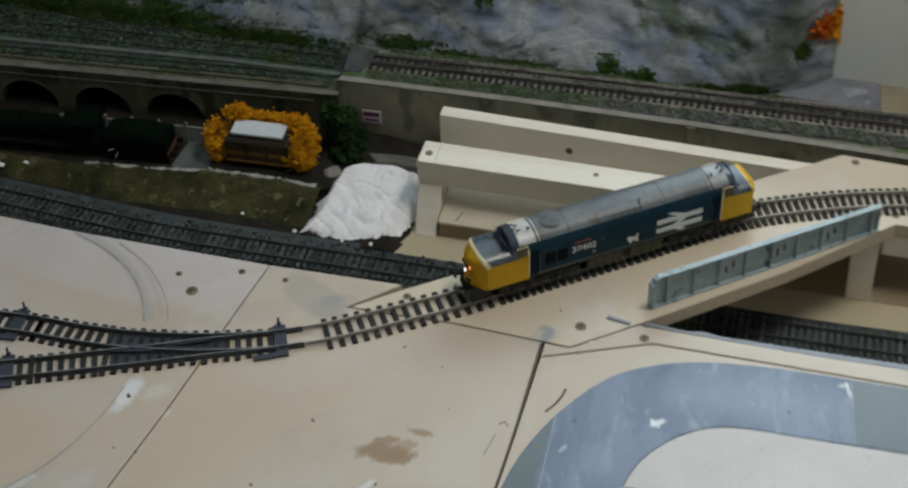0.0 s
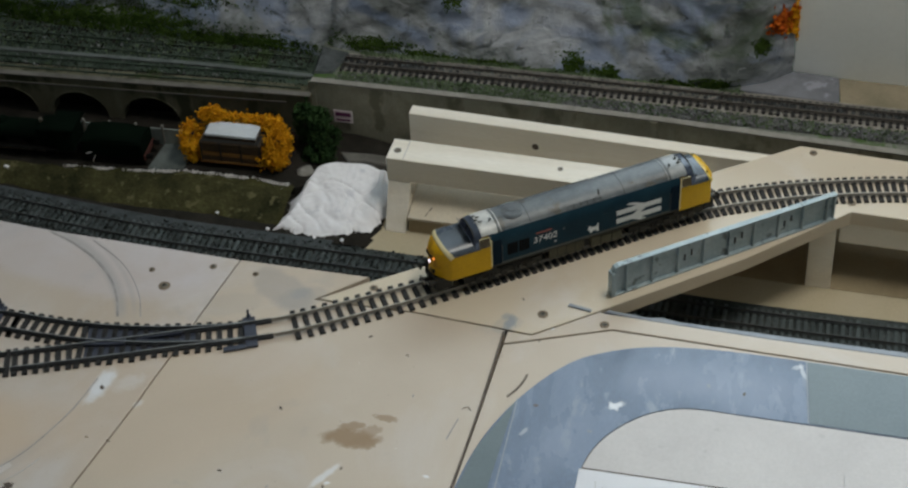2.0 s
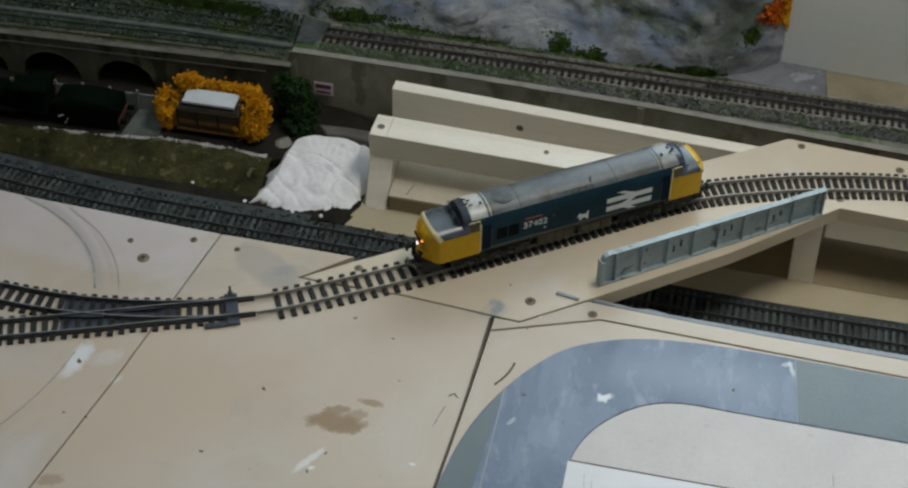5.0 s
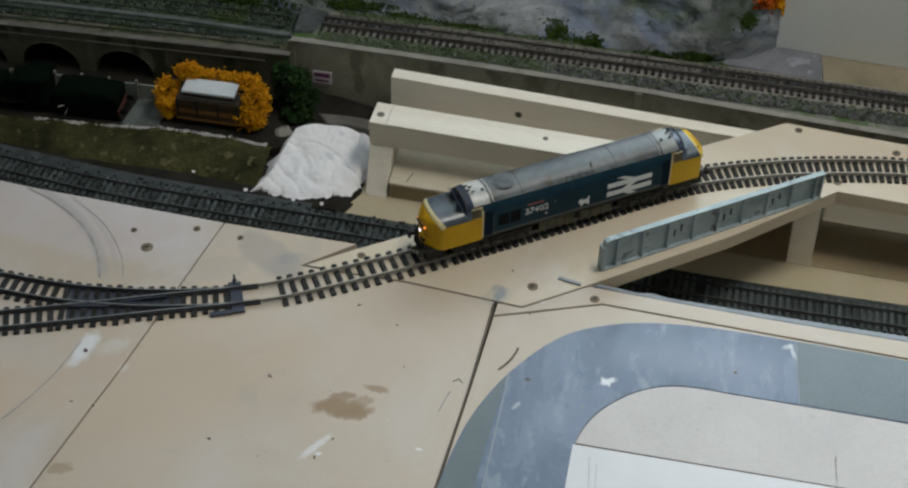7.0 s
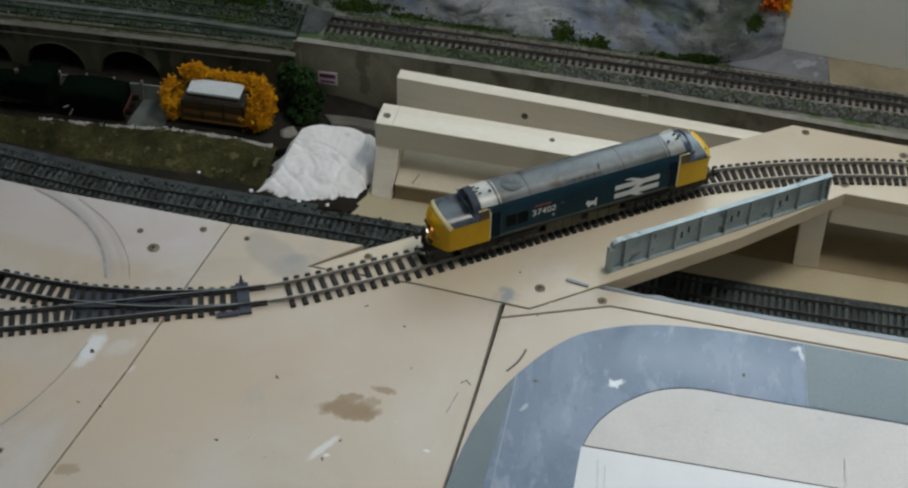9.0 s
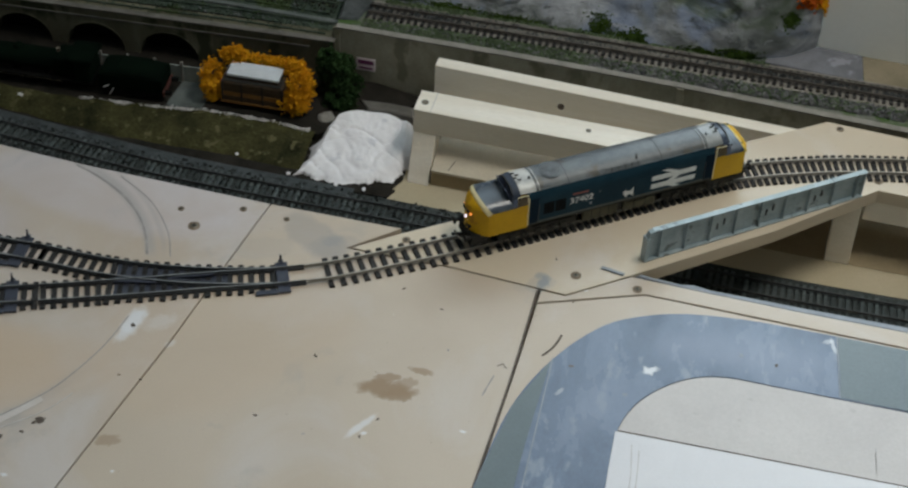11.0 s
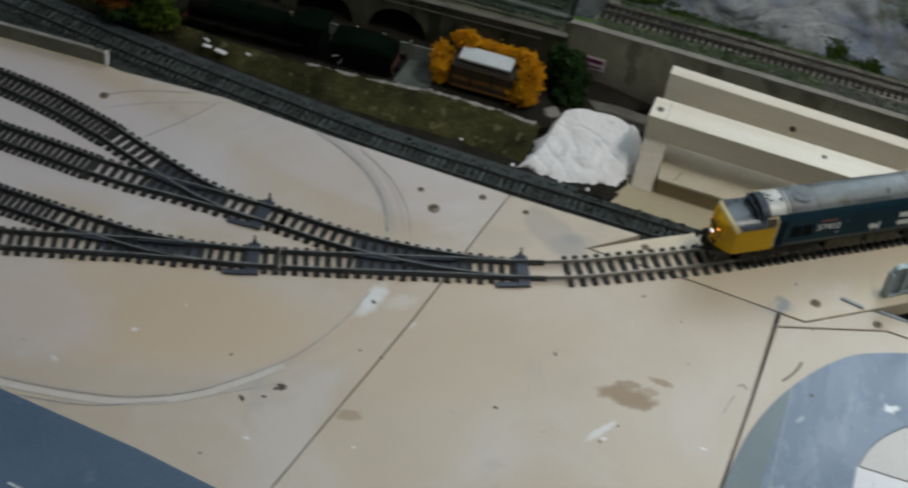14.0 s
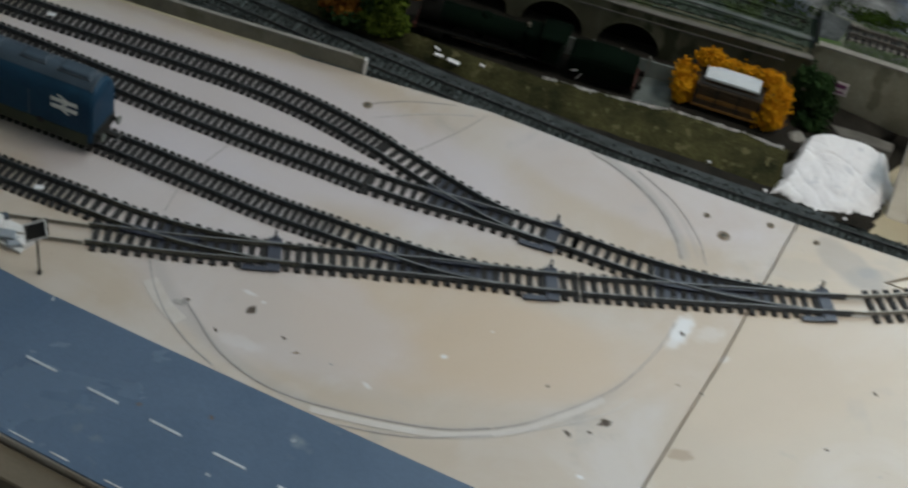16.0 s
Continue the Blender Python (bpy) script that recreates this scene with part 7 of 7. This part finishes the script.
parked_diesel(pose(-0.6150, 0.6236, RAILTOP, 0, 0, -6.8))


def steam_engine(at):
    t = thing("steam_locomotive", "dark green steam locomotive and tender standing before the arches", "model locomotive", at)
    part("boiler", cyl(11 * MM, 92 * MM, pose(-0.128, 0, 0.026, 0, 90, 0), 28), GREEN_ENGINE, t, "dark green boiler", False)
    # Black parts take SHADOW_BLACK, deepened to stand for the yard's shade.
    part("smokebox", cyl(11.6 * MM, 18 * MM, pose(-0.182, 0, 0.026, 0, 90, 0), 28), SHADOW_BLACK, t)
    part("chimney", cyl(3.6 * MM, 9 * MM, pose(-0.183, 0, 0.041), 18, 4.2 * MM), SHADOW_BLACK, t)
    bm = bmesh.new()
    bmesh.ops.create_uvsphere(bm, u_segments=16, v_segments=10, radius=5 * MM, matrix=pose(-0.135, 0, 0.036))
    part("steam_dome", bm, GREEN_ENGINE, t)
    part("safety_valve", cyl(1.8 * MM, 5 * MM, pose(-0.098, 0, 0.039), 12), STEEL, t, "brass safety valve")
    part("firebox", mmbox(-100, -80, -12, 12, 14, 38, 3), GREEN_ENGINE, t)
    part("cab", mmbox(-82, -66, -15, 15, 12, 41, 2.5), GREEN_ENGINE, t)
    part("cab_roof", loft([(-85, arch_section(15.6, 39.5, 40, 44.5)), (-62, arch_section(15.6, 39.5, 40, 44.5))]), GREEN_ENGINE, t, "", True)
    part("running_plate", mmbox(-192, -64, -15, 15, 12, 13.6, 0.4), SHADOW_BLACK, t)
    part("buffer_beam", mmbox(-195, -192, -15, 15, 9, 15, 0.4), DULL_RED, t)
    for s in (-1, 1):
        for x, r in ((-150, 11.5), (-122, 11.5), (-96, 11.5), (-178, 6)):
            part("wheel", cyl(r * MM, 2 * MM, pose(x * MM, s * 9 * MM, r * MM, 90, 0, 0), 26), SHADOW_BLACK, t)
        part("connecting_rod", mmbox(-160, -94, s * 11.6 - 0.4, s * 11.6 + 0.4, 8.6, 10.4, 0.2), STEEL, t)
        part("cylinder_block", mmbox(-184, -168, s * 12.5 - 3, s * 12.5 + 3, 5, 13, 1.0), SHADOW_BLACK, t)
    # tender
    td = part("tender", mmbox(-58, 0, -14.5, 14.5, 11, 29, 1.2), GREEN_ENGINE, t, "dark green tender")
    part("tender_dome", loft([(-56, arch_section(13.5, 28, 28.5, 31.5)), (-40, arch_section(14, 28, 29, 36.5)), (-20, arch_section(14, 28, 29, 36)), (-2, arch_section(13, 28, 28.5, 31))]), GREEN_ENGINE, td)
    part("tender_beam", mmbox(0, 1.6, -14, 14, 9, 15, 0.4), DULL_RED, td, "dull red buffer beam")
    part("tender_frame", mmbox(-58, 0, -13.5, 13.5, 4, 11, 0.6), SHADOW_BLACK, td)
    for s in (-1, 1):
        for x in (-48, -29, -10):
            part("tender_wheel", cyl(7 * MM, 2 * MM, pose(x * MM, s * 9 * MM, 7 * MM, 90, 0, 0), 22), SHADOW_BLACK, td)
        part("buffer", cyl(2.6 * MM, 6 * MM, pose(4 * MM, s * 10.5 * MM, 12 * MM, 0, 90, 0), 16), SHADOW_BLACK, td)
    part("handrail", cyl(0.5 * MM, 9 * MM, pose(-0.046, -0.0170, 0.010, 0, 25, 0), 8, 0.3 * MM, cyl(0.5 * MM, 6 * MM, pose(-0.0505, -0.0170, 0.0160, 0, 62, 0), 8)), FILLER, td, "bent white wire")
    return t


YARD = LOW + 0.0085
steam = steam_engine(pose(-0.2800, 0.9245, YARD, 0, 0, -1.5))
steam.scale = (0.95, 0.92, 0.82)


def wagon(at):
    t = thing("covered_wagon", "brown wagon with a pale flat roof among orange bushes", "model wagon", at)
    body = part("body", mmbox(-27, 27, -13, 13, 7, 27, 0.6), BROWN_BODY, t)
    for k in range(4):
        part("side_plank", mmbox(-26.5, 26.5, -13.4, -12.9, 8 + k * 4.7, 12.2 + k * 4.7, 0.2), RUSTY_BODY if k == 1 else BROWN_BODY, body)
    for x in (-26, -9, 9, 26):
        part("side_post", mmbox(x - 0.8, x + 0.8, -14, -13, 7, 27, 0.2), BLACK, body)
    part("roof", mmbox(-22.5, 22.5, -9.5, 8.5, 30.5, 33.0, 0.5), WAGON_ROOF, t, "pale grey-white flat roof")
    part("roof_wall", mmbox(-22, 22, -9.1, 8.1, 27.5, 30.5, 0.2), BROWN_BODY, t)
    part("roof_end", mmbox(-25, 25, -12.5, 12.5, 26, 28, 0.4), BLACK, t)
    part("underframe", mmbox(-27, 27, -11, 11, 4, 7.5, 0.4), BLACK, t)
    part("sole_bar", mmbox(-28, 28, -14.2, -13.2, 5.5, 7.6, 0.3), RUSTY_BODY, t, "rusty orange-brown sole bar")
    for s in (-1, 1):
        for x in (-16, 16):
            part("wheel", cyl(5.5 * MM, 2 * MM, pose(x * MM, s * 8.4 * MM, 5.5 * MM, 90, 0, 0), 20), BLACK, t)
    return t


wagon(pose(-0.2035, 0.9300, YARD, 0, 0, -3.0))
for i, (lab, place, size) in enumerate([
        ("orange foam bush heaped against the wagon's end", union(ball(-0.037, 0.000, 0.018, 0.010, 0.016, 0.018), ball(-0.022, 0.014, 0.034, 0.011, 0.005, 0.009), ball(-0.034, 0.002, 0.006, 0.010, 0.014, 0.008)), 1500),
        ("orange foam bush heaped against the wagon's end", union(ball(0.038, -0.002, 0.020, 0.012, 0.018, 0.019), ball(0.034, -0.010, 0.010, 0.013, 0.010, 0.012), ball(0.029, 0.012, 0.031, 0.010, 0.006, 0.006)), 1800),
        ("orange foam bush behind the wagon", union(ball(0.0, 0.018, 0.028, 0.030, 0.005, 0.006), ball(-0.024, 0.015, 0.036, 0.007, 0.005, 0.006)), 900)]):
    b = thing("foam_bush", lab, "bush", pose(-0.2035, 0.9300, YARD), "orange bushes round the wagon")
    clumps("foam_crown", ORANGE, b, frayed(place, i, 0.0017, -0.02), int(size * 2.6), 70 + i, 0.0010)


def fence():
    t = thing("yard_fence", "low grey picket fence in front of the arches", "fence", pose(-0.292, 0.9455, YARD, 0, 0, -2))
    part("fence_panel", box(-0.082, 0.045, -0.0006, 0.0006, 0, 0.0165), FENCE_GREY, t, "dark grey fence panel")
    for k in range(6):
        x = 0.044 - 0.024 * k
        part("fence_post", box(x - 0.0009, x + 0.0009, -0.0014, 0.0008, 0, 0.0205, 0.0002), COPING, t)
    return t


fence()


def signal_head(at):
    """A square black hood with a white rim, on a thin leaning post."""
    t = thing("signal_head", "small black signal hood with a white rim on a thin post", "signal", at)
    part("post", cyl(0.0011, 0.034, pose(-0.001, 0, 0.017, -2, -5, 0), 10), BLACK, t)
    part("base", cyl(0.0026, 0.0012, pose(0, 0, 0.0006), 14), BLACK, t)
    hd = part("hood", box(-0.0105, 0.0105, -0.002, 0.006, -0.007, 0.0065, 0.0006), BLACK, t)
    hd.matrix_local = pose(-0.003, 0, 0.040, -28, -16, 18)
    for x0, x1, z0, z1 in ((-0.0108, 0.0108, 0.0055, 0.0070), (-0.0108, 0.0108, -0.0074, -0.0060), (-0.0110, -0.0098, -0.0070, 0.0066), (0.0098, 0.0110, -0.0070, 0.0066)):
        part("hood_rim", box(x0, x1, -0.0034, -0.0018, z0, z1, 0.0003), FILLER, hd, "white rim of the signal hood")
    part("hood_top", box(-0.003, 0.002, 0.000, 0.004, 0.0065, 0.0095, 0.0005), BLACK, hd)
    return t


signal_head(pose(-0.6050, 0.4960, 0.0)).scale = (0.60, 0.72, 0.90)
kit = thing("kit_part", "crumpled white and grey plastic kit part beside the rails", "kit part", pose(-0.637, 0.520, 0.0))
rnd = random.Random(14)
for k in range(7):
    w, d, h = rnd.uniform(0.004, 0.009), rnd.uniform(0.002, 0.005), rnd.uniform(0.002, 0.006)
    part("kit_piece", box(-w, w, -d, d, 0, h, 0.0008, None, pose(rnd.uniform(-0.014, 0.016), rnd.uniform(-0.010, 0.010), 0.0008 * k, rnd.uniform(-6, 6), rnd.uniform(-6, 6), rnd.uniform(0, 90))), (FILLER, GREY_PAINT, FILLER, PANEL_GREY)[k % 4], kit)
part("kit_base", box(-0.018, 0.018, -0.010, 0.010, 0, 0.0022, 0.0008, None, pose(0, 0, 0, 0, 0, -14)), FILLER, kit)

# low fence wall on the board's far edge
wall_pts = [(-1.10, 0.800), (-0.586, 0.7735), (-0.474, 0.7695)]
lw = wall_piece("parapet_wall", wall_pts, 0.0002, 0.0125, 0.003, CARD_STONE, "")
structure(lw, "dark grey card parapet along the board's far edge")
cp = wall_piece("parapet_cap", [(x, y - 0.0004) for x, y in wall_pts[:-1]] + [(-0.483, 0.7697)], 0.0125, 0.0134, 0.0032, COPING, "")
structure(cp, "pale cap along the card parapet")
structure(part("parapet_end", box(-0.0010, 0.0010, -0.0010, 0.0035, 0.0, 0.0128, 0.0002, None, pose(-0.4725, 0.7695, 0)), FILLER), "white end of the card parapet")

# loose white labels on the yard tracks
for x, y, r in ((-0.698, 0.7335, 12), (-0.6335, 0.5624, 20)):
    lab = part("paper_tag", box(-0.004, 0.004, -0.0027, 0.0027, 0.0048, 0.0052, 0.0001), PAPER)
    lab.matrix_world = pose(x, y, 0, 0, 0, r) @ Matrix.Diagonal((0.8, 0.75, 1, 1))
    tagged(lab, "small scrap of white paper lying on the rails", "paper scrap")

# ---- the room ----
FLOOR = -0.95
structure(part("floor", box(-2.4, 2.4, -2.2, 2.2, FLOOR - 0.05, FLOOR), CARPET), "dark carpet floor of the room")
structure(part("ceiling", box(-2.4, 2.4, -2.2, 2.2, CEILING, CEILING + 0.05), WHITE_WALL), "plain pale ceiling")
WX0, WX1, WZ0, WZ1 = -0.30, 1.20, 0.525, 1.375
for nm, x0, x1, z0, z1 in (("wall_north", -2.4, WX0, FLOOR, CEILING), ("wall_north_east", WX1, 2.4, FLOOR, CEILING), ("wall_north_sill", WX0, WX1, FLOOR, WZ0), ("wall_north_head", WX0, WX1, WZ1, CEILING)):
    structure(part(nm, box(x0, x1, 2.2, 2.3, z0, z1), ROOM_PAINT), "plain painted room wall round the window")
for nm, x0, x1, z0, z1 in (("window_sill", WX0, WX1, WZ0, WZ0 + 0.03), ("window_frame", WX0, WX1, WZ1 - 0.04, WZ1), ("window_frame", WX0, WX0 + 0.04, WZ0 + 0.03, WZ1 - 0.04), ("window_frame", WX1 - 0.04, WX1, WZ0 + 0.03, WZ1 - 0.04), ("window_frame", 0.43, 0.47, WZ0 + 0.03, WZ1 - 0.04)):
    structure(part(nm, box(x0, x1, 2.22, 2.27, z0, z1, 0.003), WHITE_WALL), "white painted window frame of the room")
structure(part("ceiling_lamp_body", box(0.22, 0.82, 0.67, 0.93, CEILING - 0.09, CEILING - 0.001, 0.008), WHITE_WALL), "plain white ceiling lamp housing")
for x in (-0.95, -0.15, 0.66):
    for y in (0.66, 1.20):
        structure(part("layout_leg", box(x - 0.022, x + 0.022, y - 0.022, y + 0.022, FLOOR, LOW - 0.018, 0.002), PINE), "plain timber leg under the layout")
structure(part("wall_south", box(-2.4, 2.4, -2.3, -2.2, FLOOR, CEILING), ROOM_PAINT), "plain painted room wall")
structure(part("wall_west", box(-2.5, -2.4, -2.2, 2.2, FLOOR, CEILING), ROOM_PAINT), "plain painted room wall")
structure(part("wall_east", box(2.4, 2.5, -2.2, 2.2, FLOOR, CEILING), ROOM_PAINT), "plain painted room wall")
